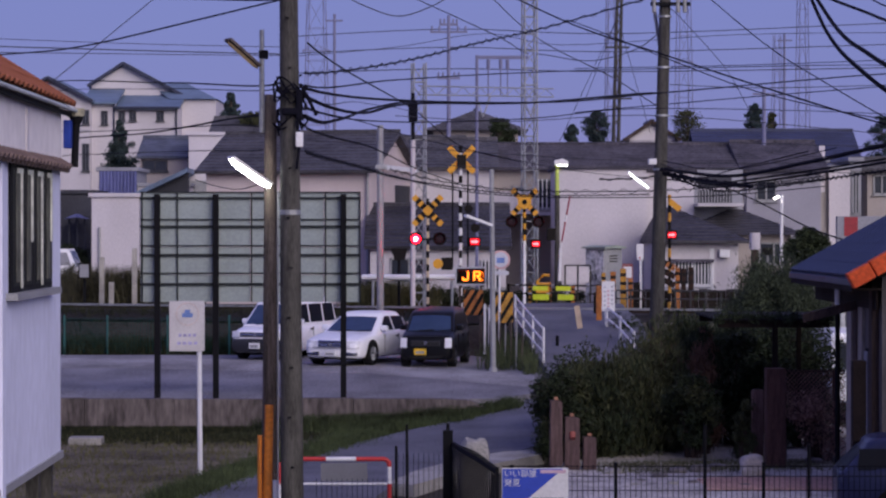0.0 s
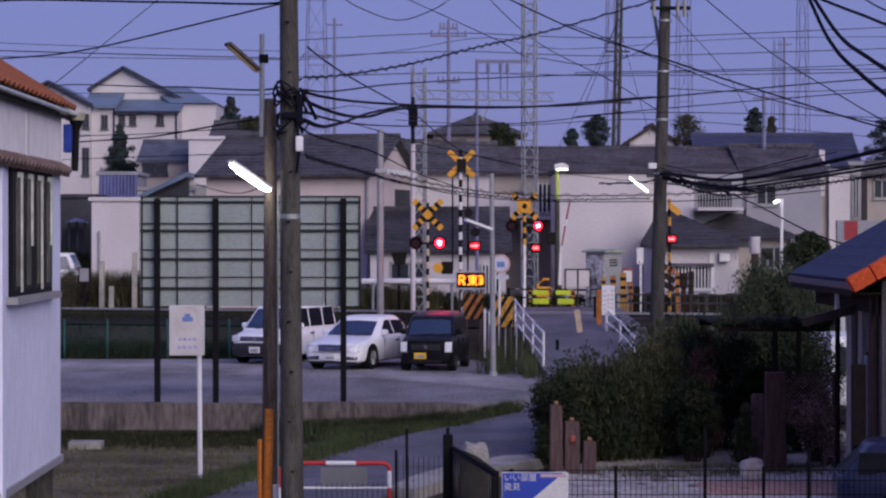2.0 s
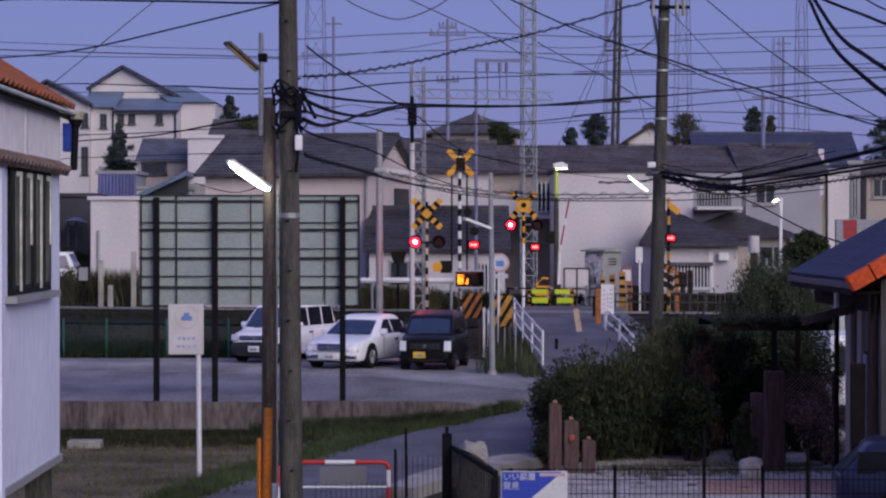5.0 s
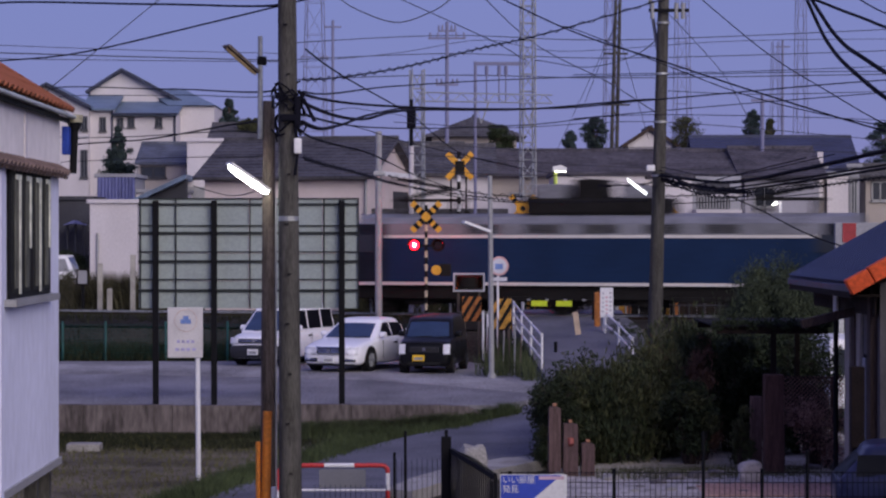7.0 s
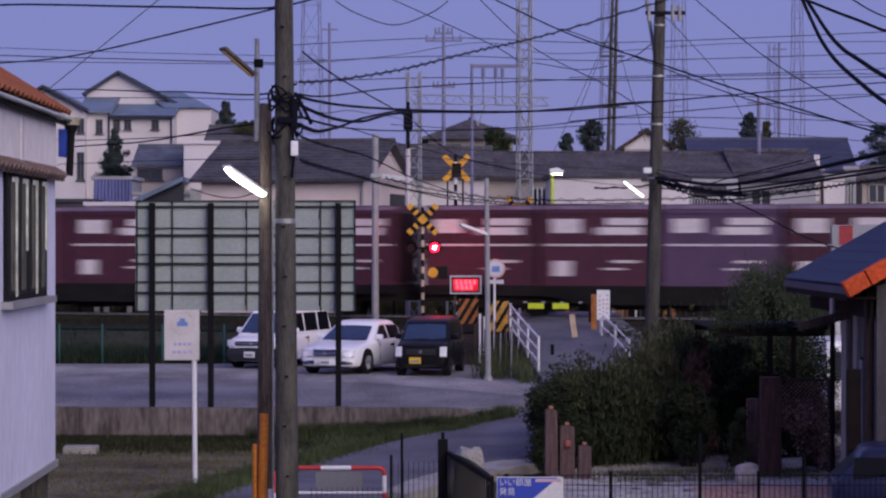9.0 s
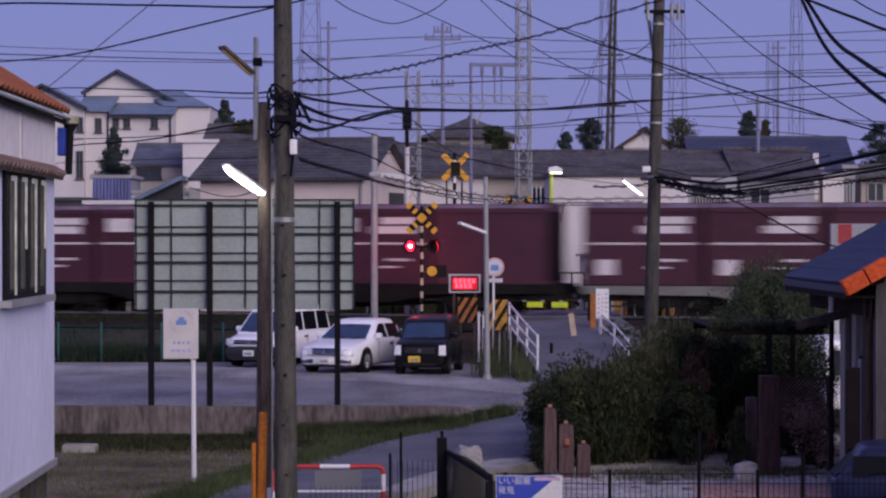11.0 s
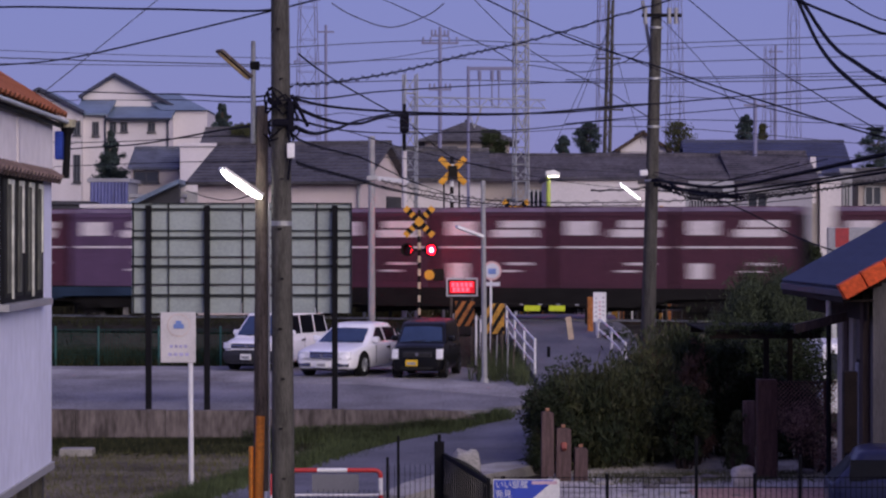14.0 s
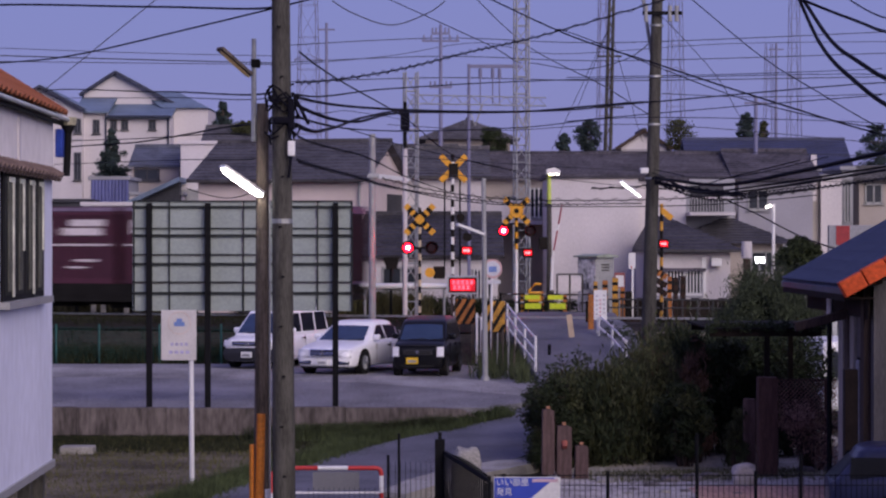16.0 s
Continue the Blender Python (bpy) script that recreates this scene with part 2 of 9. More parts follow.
def build_ground():
    bm = bmesh.new()
    vs = [-2500, -400, -120, -60, -40, -25, -18, -13, -11, -9, -7.5, -6.4, -5, -4.2, -3.4, 0, 3.6, 6, 9, 15, 30, 60, 120, 400, 1200, 2500]
    us = [-2500, -600, -200, -80, -50] + list(range(-40, 41, 5)) + [50, 80, 200, 600, 2500]
    grid = []
    for v in vs:
        row = []
        for u in us:
            x, y = along(u, v)
            row.append(bm.verts.new((x, y, profile(v) + 0.05 * noise.noise((x * 0.3, y * 0.3, 0)) * (abs(u) < 60))))
        grid.append(row)
    for a, b in zip(grid, grid[1:]):
        for i in range(len(us) - 1):
            bm.faces.new((a[i], a[i + 1], b[i + 1], b[i]))
    ob = part("ground", bm, EARTH)
    tagged(ob, "dark bare earth and weeds around the railway", "ground", kind="structure")


build_ground()


def slab(name, outline, z0, z1, material, label, category, kind="structure"):
    ob = part(name, prism(outline, z0, z1, "z"), material)
    return tagged(ob, label, category, kind=kind)


# field below the retaining wall
slab("field", [(-22, 30), (-4.9, 30), (-4.2, 41.2), (-3.45, 45.5), (-2.6, 49.0), (-1.15, 53.0), (0.1, 54.9), (1.3, 55.9), (1.3, 57), (-22, 57.5)], -0.9, -0.66, FIELD, "harvested stubble field of dry brown grass", "field")

# car park with its retaining wall
slab("car_park", [(-22, 55.7), (1.25, 55.7), (2.45, 58.5), (2.85, 62.0), (2.75, 66.0), (1.8, 73.0), (0.5, 75.6), (-22, 75.4)], -0.6, 0.0, GRAVEL, "grey gravel car park surface with worn tracks", "car park")
WALL_STAINED = mat("wall_stained", (0.138, 0.116, 0.11), 0.9, var=0.5, scale=1.2, fine=6, stretch=(1.6, 1.6, 0.45))
wall = thing("wall_retaining", (0, 55.55, 0), 0, "weathered grey concrete retaining wall below the car park", "wall", kind="structure")
for i in range(11):
    x0 = -22 + i * 2.0
    part("panel", B(x0 + 0.004, x0 + 1.996, -0.12, 0.16, -0.9, 0.03 - 0.012 * (i % 3), 0.012), WALL_STAINED, wall)


def ribbon(name, rows, material, label, category):
    """A road surface through (left, right) edge points with heights."""
    bm = bmesh.new()
    prev = None
    for (lx, ly), (rx, ry), z in rows:
        cur = [bm.verts.new((lx + (rx - lx) * k / 6, ly + (ry - ly) * k / 6, z + 0.03 * (1 - abs(k - 3) / 3))) for k in range(7)]
        cur = [bm.verts.new((lx, ly, z - 1.5))] + cur + [bm.verts.new((rx, ry, z - 1.5))]
        if prev:
            for k in range(8):
                bm.faces.new((prev[k], prev[k + 1], cur[k + 1], cur[k]))
        prev = cur
    ob = part(name, bm, material, smooth=True)
    return tagged(ob, label, category, kind="structure")


part("end_panel", prism([(0.004, -0.9), (1.1, -0.9), (1.1, -0.25), (0.6, -0.02), (0.004, 0.015)], -0.12, 0.16), WALL_STAINED, wall)
ROAD = [((-5.2, 20), (-2.2, 20), -0.62), ((-4.6, 36), (-1.6, 36), -0.62), ((-4.06, 41.2), (-1.05, 41.5), -0.62), ((-3.3, 45.5), (-0.5, 44.5), -0.61), ((-2.45, 49.0), (0.3, 46.8), -0.6),
        ((-1.02, 53.0), (1.5, 48.9), -0.55), ((0.2, 54.8), (3.0, 51.0), -0.42), ((1.5, 55.9), (4.4, 53.2), -0.22), ((2.3, 58.5), (5.4, 56.5), -0.05), ((2.6, 62), (5.8, 61.5), 0.05),
        ((2.7, 66), (6.0, 66), 0.15), ((2.5, 70), (6.1, 70), 0.52), ((2.35, 73.5), (6.0, 73.3), 0.9), ((2.25, 76), (5.9, 75.6), 1.14), ((2.2, 78), (5.8, 77.6), 1.25), ((2.4, 86.5), (6.2, 86), 1.25)]
ribbon("road", ROAD, ASPHALT, "worn grey asphalt lane rising to the level crossing", "road")

# railway bed
bed = thing("railway_track", (0, 80.6, 0), YAW, "railway track on dark ballast with worn steel rails", "track", kind="structure")
part("ballast", prism([(-3.3, 0.9), (-2.1, 1.18), (2.1, 1.18), (3.3, 0.9)], -90, 90, "x"), BALLAST, bed)
for v in (-0.56, 0.56):
    rl = part("rail", prism([(v - 0.06, 1.16), (v + 0.06, 1.16), (v + 0.06, 1.18), (v + 0.015, 1.2), (v + 0.015, 1.262), (v - 0.015, 1.262), (v - 0.015, 1.2), (v - 0.06, 1.18)], -90, 90, "x"), mat("rail_rust", (0.035, 0.024, 0.02), 0.85, var=0.4), bed)
    part("rail_head", prism([(v - 0.035, 1.263), (v + 0.035, 1.263), (v + 0.035, RAIL), (v - 0.035, RAIL)], -90, 90, "x"), STEEL, rl, "polished rail head")

part("cable_trough", prism([(-3.62, 0.7), (-3.3, 0.7), (-3.3, 0.98), (-3.62, 0.98)], 6.6, 90, "x"), OLD_CONCRETE, bed, "grey concrete cable trough")

# pale worn track across the car park to the lane
slab("worn_track", [(-22, 68.6), (-15, 68.9), (-12, 68.1), (-9, 68.4), (-6, 67.2), (-2, 65.6), (1.2, 61.2), (2.0, 60.0), (2.25, 62.3), (1.6, 66), (-1, 70), (-6, 72.6), (-9, 73.6), (-12, 73.8), (-16, 74.6), (-22, 74.6)], -0.1, 0.006,
     mat("pale_dirt", (0.29, 0.275, 0.27), 0.95, var=0.5, scale=0.6, fine=15, bump=0.6, stretch=(1, 0.4, 1)), "pale worn dirt track across the gravel", "car park")


# ---- the train ----
WINE = mat("container_wine", (0.062, 0.0155, 0.03), 0.55, var=0.45, scale=1.2, fine=14, bump=0.05, per=0.5)
LILAC = mat("container_lilac", (0.092, 0.05, 0.105), 0.55, var=0.25, scale=1.2, fine=14, bump=0.05)
TOP_RAIL = mat("container_top_rail", (0.2, 0.15, 0.23), 0.55, var=0.3, scale=2, fine=14, bump=0.0)
MARK = mat("container_mark", (0.66, 0.6, 0.62), 0.6, var=0.15, scale=3, fine=14, bump=0.0)
LOCO_BLUE = mat("loco_blue", (0.009, 0.024, 0.068), 0.66, var=0.2, scale=0.8, fine=12, bump=0.03)
LOCO_CREAM = mat("loco_cream", (0.62, 0.58, 0.55), 0.5, var=0.1, bump=0.03)
LOCO_GREY = mat("loco_roof", (0.2, 0.2, 0.225), 0.7, var=0.3, scale=1, fine=10, bump=0.1)
UNDER = mat("underframe", (0.012, 0.011, 0.011), 0.8, var=0.4, scale=2, fine=10, bump=0.2)
WAGON_BLUE = mat("wagon_blue", (0.02, 0.036, 0.065), 0.7, var=0.3, scale=1.2, fine=10, bump=0.05)
SPEED = 17.75
train_parts = []  # (thing, place along the track at 0 s, height)


def bogie(parent, u, wheelbase=1.75, r=0.43):
    p = part("bogie", bmesh.new(), UNDER, parent)
    bm = bmesh.new()
    for v in (-0.98, 0.98):
        box(bm, u - wheelbase / 2 - 0.45, u + wheelbase / 2 + 0.45, v - 0.07, v + 0.07, 0.42, 0.66)
        box(bm, u - 0.45, u + 0.45, v - 0.1, v + 0.1, 0.3, 0.8)
        for du in (-wheelbase / 2, wheelbase / 2):
            box(bm, u + du - 0.16, u + du + 0.16, v - 0.14, v + 0.14, 0.28, 0.6)
    box(bm, u - 0.25, u + 0.25, -0.95, 0.95, 0.5, 0.85)
    bm.to_mesh(p.data)
    bm.free()
    for du in (-wheelbase / 2, wheelbase / 2):
        bw = bmesh.new()
        for v in (-0.75, 0.75):
            rod(bw, (u + du, v - 0.07, r), (u + du, v + 0.07, r), r, r, 20)
        rod(bw, (u + du, -0.75, r), (u + du, 0.75, r), 0.08)
        part("wheelset", bw, UNDER, p)


def build_loco():
    """Box-cab electric locomotive; local x runs back along the train, z from the rail head."""
    t = thing("locomotive", (0, 0, 0), 0, "blue electric locomotive with cream stripes and grey roof", "locomotive")
    n = 17.0

    body = [(0.0, 1.0), (0.0, 2.1), (0.2, 2.9), (16.8, 2.9), (17.0, 2.1), (17.0, 1.0)]
    part("body", prism(body, -1.4, 1.4), LOCO_BLUE, t)
    part("roof", prism([(-1.36, 2.9), (-1.1, 3.1), (-0.6, 3.22), (0.6, 3.22), (1.1, 3.1), (1.36, 2.9)], 0.55, 16.45, "x"), LOCO_GREY, t)
    part("underframe", B(0.15, 16.85, -1.25, 1.25, 0.5, 0.99, 0.03), UNDER, t)
    for x in (4.9, 10.8):
        part("equipment_box", B(x, x + 1.5, -1.3, 1.3, 0.42, 0.6, 0.04), UNDER, t)
    for y in (-1.408, 1.408):
        part("stripe", B(0.0, 17.0, y - 0.008, y + 0.008, 0.94, 1.04), LOCO_CREAM, t, "cream stripe")
        part("stripe", B(0.4, 16.6, y - 0.008, y + 0.008, 2.44, 2.54), LOCO_CREAM, t, "cream stripe")
        part("upper_panel", B(0.45, 16.55, y - 0.006, y + 0.006, 2.545, 2.895), LOCO_GREY, t, "grey upper side panel")
        for x in (0.12, 15.5):
            part("cab_side", B(x, x + 1.38, y - 0.01, y + 0.01, 1.05, 2.88), mat("cab_dark", (0.012, 0.014, 0.024), 0.66, var=0.4, scale=2, fine=10), t, "dark cab side")
        for x in (2.0, 14.6):
            part("cab_door", B(x, x + 0.62, y - 0.014, y + 0.014, 1.06, 2.42, 0.01), LOCO_BLUE, t)
        for x in (0.75, 15.6):
            part("cab_window", B(x - 0.35, x + 0.4, y - 0.016, y + 0.016, 2.0, 2.55), GLASS, t)
        for i in range(5):
            lv = part("louvre", bmesh.new(), UNDER, t)
            bm = bmesh.new()
            for k in range(5):
                box(bm, 4.2 + i * 1.9, 5.3 + i * 1.9, y - 0.02, y + 0.02, 2.6 + k * 0.055, 2.63 + k * 0.055)
            bm.to_mesh(lv.data)
            bm.free()
    for x in (-0.01, 17.01):
        part("buffer_beam", B(x - 0.12, x + 0.12, -1.3, 1.3, 0.75, 1.15, 0.02), UNDER, t)
        for y in (-0.62, 0.62):
            ws = B(-0.02, 0.02, y - 0.5, y + 0.5, 0, 0.62)
            bmesh.ops.transform(ws, matrix=pose(0.05 if x < 1 else 16.95, 0, 2.3, 0, 12 if x < 1 else -12, 0), verts=ws.verts)
            part("windscreen", ws, GLASS, t)
    for x in (2.6, 8.5, 14.4):
        bogie(t, x, 2.8, 0.56)
    for x in (1.6, 13.2):
        pan = part("pantograph", bmesh.new(), UNDER, t)
        bm = bmesh.new()
        box(bm, x, x + 2.1, -0.7, 0.7, 3.62, 3.7)
        for y in (-0.6, 0.6):
            for dx in (0.2, 1.9):
                rod(bm, (x + dx, y, 3.15), (x + dx, y, 3.62), 0.06)
            rod(bm, (x + 0.1, y, 3.7), (x + 1.7, y * 0.8, 4.05), 0.035)
            rod(bm, (x + 1.7, y * 0.8, 4.05), (x + 0.3, y * 0.8, 4.28), 0.03)
        box(bm, x + 0.1, x + 0.5, -0.9, 0.9, 4.28, 4.34)
        bm.to_mesh(pan.data)
        bm.free()
    part("roof_equipment", B(5.9, 10.6, -0.95, 0.95, 3.18, 3.7, 0.1), UNDER, t)
    for x, hgt in ((6.2, 4.15), (7.5, 4.3), (9.0, 4.1)):
        part("insulator_box", B(x, x + 1.0, -0.7, 0.7, 3.66, hgt, 0.06), UNDER if hgt > 4.2 else LOCO_GREY, t)
    train_parts.append((t, 121.3))


def build_wagon(label, sill):
    t = thing("flat_wagon", (0, 0, 0), 0, label, "wagon", "wagons of the train")
    bm = B(0.45, 20.05, -0.35, 0.35, 0.62, 0.95, 0.02)
    for v in (-1.16, 1.16):
        box(bm, 0.35, 20.05, v - 0.08, v + 0.08, 0.76, 1.02)
        box(bm, 4.7, 15.7, v * 0.9 - 0.05, v * 0.9 + 0.05, 0.5, 0.8)
    for x in (0.3, 18.9):
        box(bm, x, x + 1.25, -1.15, 1.15, 0.5, 0.84)
    for k in range(11):
        box(bm, 0.4 + k * 1.94, 0.6 + k * 1.94, -1.2, 1.2, 0.84, 0.99)
    part("frame", bm, UNDER, t)
    for v in (-1.25, 1.25):
        part("side_sill", prism([(0.4, 0.98), (20.0, 0.98), (20.0, 0.72), (15.8, 0.68), (14.6, 0.42), (5.8, 0.42), (4.6, 0.68), (0.4, 0.72)], v - 0.02, v + 0.02), sill, t)
    rig = bmesh.new()
    for k in range(9):
        x = 5.3 + k * 1.08
        box(rig, x, x + 0.7 + 0.2 * (k % 3), -0.75 + 0.12 * (k % 2), 0.75, 0.2 + 0.05 * (k % 3), 0.6)
    rod(rig, (4.2, -0.3, 0.4), (16.2, -0.3, 0.4), 0.05)
    part("brake_rigging", rig, UNDER, t)
    for x0 in (8.0, 10.8):
        part("brake_box", B(x0, x0 + 1.4, -1.1, -0.5, 0.42, 0.84, 0.04), WAGON_BLUE, t)
    for x in (0.0, 20.5):
        part("coupler", B(x - 0.32 if x else x, x if x else 0.5, -0.12, 0.12, 0.72, 0.94, 0.02), UNDER, t)
    bogie(t, 3.1)
    bogie(t, 17.3)
    return t


def build_container(name, label, paint, marks, named=True):
    """A 12-foot container, 3.72 m long, 2.5 m high."""
    t = thing(name, (0, 0, 0), 0, label, "container", "containers on the train")
    n, h = 3.72, 2.5
    w = 1.2
    part("body", prism([(-w, 0), (w, 0), (w, h - 0.16), (w - 0.2, h + 0.05), (-w + 0.2, h + 0.05), (-w, h - 0.16)], 0.02, n - 0.02, "x"), paint, t)
    fr = bmesh.new()
    for y in (-w - 0.015, w + 0.015):
        for x in (0, n - 0.14):
            box(fr, x, x + 0.14, y - 0.035, y + 0.035, 0, h - 0.1)
        box(fr, 0, n, y - 0.03, y + 0.03, 0, 0.16)
        box(fr, 0, n, y - 0.03, y + 0.03, h - 0.24, h - 0.12)
        for k in range(9):
            box(fr, 0.4 + k * 0.34, 0.46 + k * 0.34, y - 0.012, y + 0.012, 0.16, h - 0.24)
        box(fr, n / 2 - 0.03, n / 2 + 0.03, y - 0.03, y + 0.03, 0.16, h - 0.24)
    part("rib_frame", fr, paint, t)
    for x in (0.0, n):
        ends = B(x - 0.03, x + 0.03, -w + 0.04, w - 0.04, 0.1, h - 0.2, 0.01)
        for v in (-0.5, 0.5):
            rod(ends, (x, v, 0.15), (x, v, h - 0.25), 0.05, 0.05, 8)
        # doors darker than the wine body: shade of the gap put into the colour
        part("end_door", ends, mat("end_door_dark", (0.02, 0.009, 0.014), 0.8, var=0.4), t, "ribbed end doors coloured dark for shade")
    for s in (-1, 1):
        part("top_rail", B(0, n, s * (w + 0.02) - 0.03, s * (w + 0.02) + 0.03, h - 0.1, h + 0.02), TOP_RAIL, t, "pale lilac top rail")
    y = -w - 0.05
    if marks == 3:
        part("number_mark", B(2.0, 3.0, y + 0.02, y + 0.036, 1.86, 2.12), MARK, t, "white painted bar")
        part("data_plate", B(0.2, 0.8, y + 0.02, y + 0.036, 0.72, 0.8), MARK, t, "white painted bar")
        part("data_plate", B(2.15, 2.9, y + 0.02, y + 0.036, 0.72, 0.8), MARK, t, "white painted bar")
    elif marks:
        part("band", B(0.14, n - 0.14, y + 0.02, y + 0.036, 1.25, 1.31), MARK, t, "white painted band")
        if named:
            part("name_mark", B(0.35, 1.3, y + 0.02, y + 0.036, 1.66, 2.1), MARK, t, "white painted block")
        part("number_mark", B(2.1, 3.35, y + 0.02, y + 0.036, 1.9, 2.12), MARK, t, "white painted bar")
        part("number_mark", B(1.75, 3.25, y + 0.02, y + 0.036, 1.6, 1.84), MARK, t, "white painted bar")
        if marks > 1:
            part("data_plate", B(0.4, 1.0, y + 0.02, y + 0.036, 0.3, 0.78), MARK, t, "white painted panel")
        part("data_plate", B(2.3, 3.1, y + 0.02, y + 0.036, 0.72, 0.8), MARK, t, "white painted bar")
        part("data_plate", B(2.0, 2.7, y + 0.02, y + 0.036, 0.5, 0.56), MARK, t, "white painted bar")
    return t


def build_train():
    build_loco()
    first = build_wagon("dark container flat wagon with steel bogies", UNDER)
    pale = build_wagon("pale grey container flat wagon with steel bogies", mat("wagon_pale", (0.17, 0.165, 0.16), 0.7, var=0.35, scale=1.2, fine=10, bump=0.05))
    blue = build_wagon("dark blue container flat wagon with steel bogies", WAGON_BLUE)
    kinds = [build_container("container", "wine-red freight container with white painted bars", WINE, 2),
             build_container("container", "wine-red freight container with a white band", WINE, 1),
             build_container("container", "plain faded wine-red freight container", WINE, 0),
             build_container("container", "pale lilac freight container with white bars", LILAC, 1),
             build_container("container", "wine-red freight container with number bars and a faded name", WINE, 2, False),
             build_container("container", "faded brown-purple freight container with one number bar", mat("container_faded", (0.058, 0.028, 0.04), 0.65, var=0.35, scale=1.2, fine=10, bump=0.05), 3)]
    used = set()
    plan = ["12010", "10301", "11012", "44405", "10103", "01010", "11013"]
    for w in range(7):
        s = 138.75 + 20.4 * w
        wag = {0: first, 3: pale, 4: blue}.get(w) or copy_thing(first, Matrix())
        train_parts.append((wag, s))
        for k in range(5):
            c = int(plan[w][k])
            ob = kinds[c] if c not in used else copy_thing(kinds[c], Matrix())
            used.add(c)
            train_parts.append((ob, s + 0.45 + k * 3.87 + (0.5 - 0.05 * k if w == 0 else 0.13 * k if w == 6 else 0), RAIL + 1.02))


build_train()


def motions():
    for row in train_parts:
        ob, s = row[0], row[1]
        z = row[2] if len(row) > 2 else RAIL
        rows = []
        for t in (0.0, 8.0, 16.0):
            u = s - SPEED * t
            rows.append((t, pose(*along(u, 0), z, 0, 0, YAW)))
        walk(ob, rows)
    for ob, rows in turning:
        walk(ob, rows)


turning = []


# ---- houses beyond the railway ----


def roof_gable(parent, w, d, z, rise, over, material, turned=False, at=(0, 0, 0)):
    """Two slopes in tile courses; the ridge runs along the width, or along the depth when turned."""
    run, length = (w, d) if turned else (d, w)
    half = run / 2 + over
    low = z - rise * over / (run / 2)
    n = max(4, int(half / 0.32))
    up_ = []
    for k in range(n):
        up_.append((-half * (1 - k / n) - 0.03, low + (z + rise - low) * k / n + 0.07))
        up_.append((-half * (1 - (k + 1) / n) - 0.03, low + (z + rise - low) * (k + 1) / n + 0.03))
    outline = up_ + [(-x, h_) for x, h_ in up_[::-1]] + [(half, low - 0.06), (0, z + rise - 0.09), (-half, low - 0.06)]
    e = length / 2 + over * 0.8
    mid = d / 2 + at[1]
    if turned:
        rf = part("roof", prism([(x + at[0], h_ + at[2]) for x, h_ in outline], mid - e, mid + e), material, parent)
        for s in (-1, 1):
            bm = bmesh.new()
            bar(bm, (at[0] + s * half, mid - e - 0.03, at[2] + low), (at[0], mid - e - 0.03, at[2] + z + rise), 0.06, 0.2)
            part("verge", bm, DARK_WOOD, rf)
        part("ridge", B(at[0] - 0.13, at[0] + 0.13, mid - e, mid + e, at[2] + z + rise - 0.05, at[2] + z + rise + 0.16, 0.04), material, rf)
    else:
        rf = part("roof", prism([(x + mid, h_ + at[2]) for x, h_ in outline], at[0] - e, at[0] + e, "x"), material, parent)
        part("ridge", B(at[0] - e, at[0] + e, mid - 0.13, mid + 0.13, at[2] + z + rise - 0.05, at[2] + z + rise + 0.16, 0.04), material, rf)
    return rf


def roof_hip(parent, w, d, z, rise, over, material, at=(0, 0, 0)):
    n = max(5, int((d / 2 + over) / 0.32))
    hx, hy = w / 2 + over, d / 2 + over
    m = min(hx, hy) * 0.97
    rings = []
    for k in range(n):
        for f, out, dz in ((k / n, 0.0, 0.0), (k / n, 0.035, 0.0), (k / n, 0.035, 0.05), ((k + 1) / n, 0.0, 0.02)):
            if k == 0 or out or dz:
                rings.append([(sx * (hx - m * f + out) + at[0], sy * (hy - m * f + out) + at[1] + d / 2, z + rise * f + at[2] + dz - 0.05) for sx, sy in ((-1, -1), (1, -1), (1, 1), (-1, 1))])
    rf = part("roof", loft(rings), material, parent)
    part("ridge", B(at[0] - hx + m, at[0] + hx - m, at[1] + d / 2 - 0.15, at[1] + d / 2 + 0.15, at[2] + z + rise - 0.05, at[2] + z + rise + 0.16, 0.05), material, rf)
    return rf


def window(parent, x, z, w, h, y=0.0, frame_mat=None, bars=0, pane_mat=None):
    fm = frame_mat or GREY_PAINT
    bm = bmesh.new()
    for a in ((x, x + 0.07, z, z + h), (x + w - 0.07, x + w, z, z + h), (x, x + w, z, z + 0.07), (x, x + w, z + h - 0.07, z + h), (x + w / 2 - 0.03, x + w / 2 + 0.03, z, z + h)):
        box(bm, a[0], a[1], y - 0.06, y + 0.05, a[2], a[3])
    wi = part("window", bm, fm, parent)
    part("pane", B(x + 0.05, x + w - 0.05, y - 0.02, y + 0.01, z + 0.05, z + h - 0.05), pane_mat or GLASS, wi)
    part("sill", B(x - 0.06, x + w + 0.06, y - 0.12, y + 0.03, z - 0.06, z), fm, wi)
    for k in range(bars):
        u = x + (k + 0.5) * w / bars
        part("bar", B(u - 0.022, u + 0.022, y - 0.16, y - 0.12, z, z + h), WHITE_PAINT, wi)


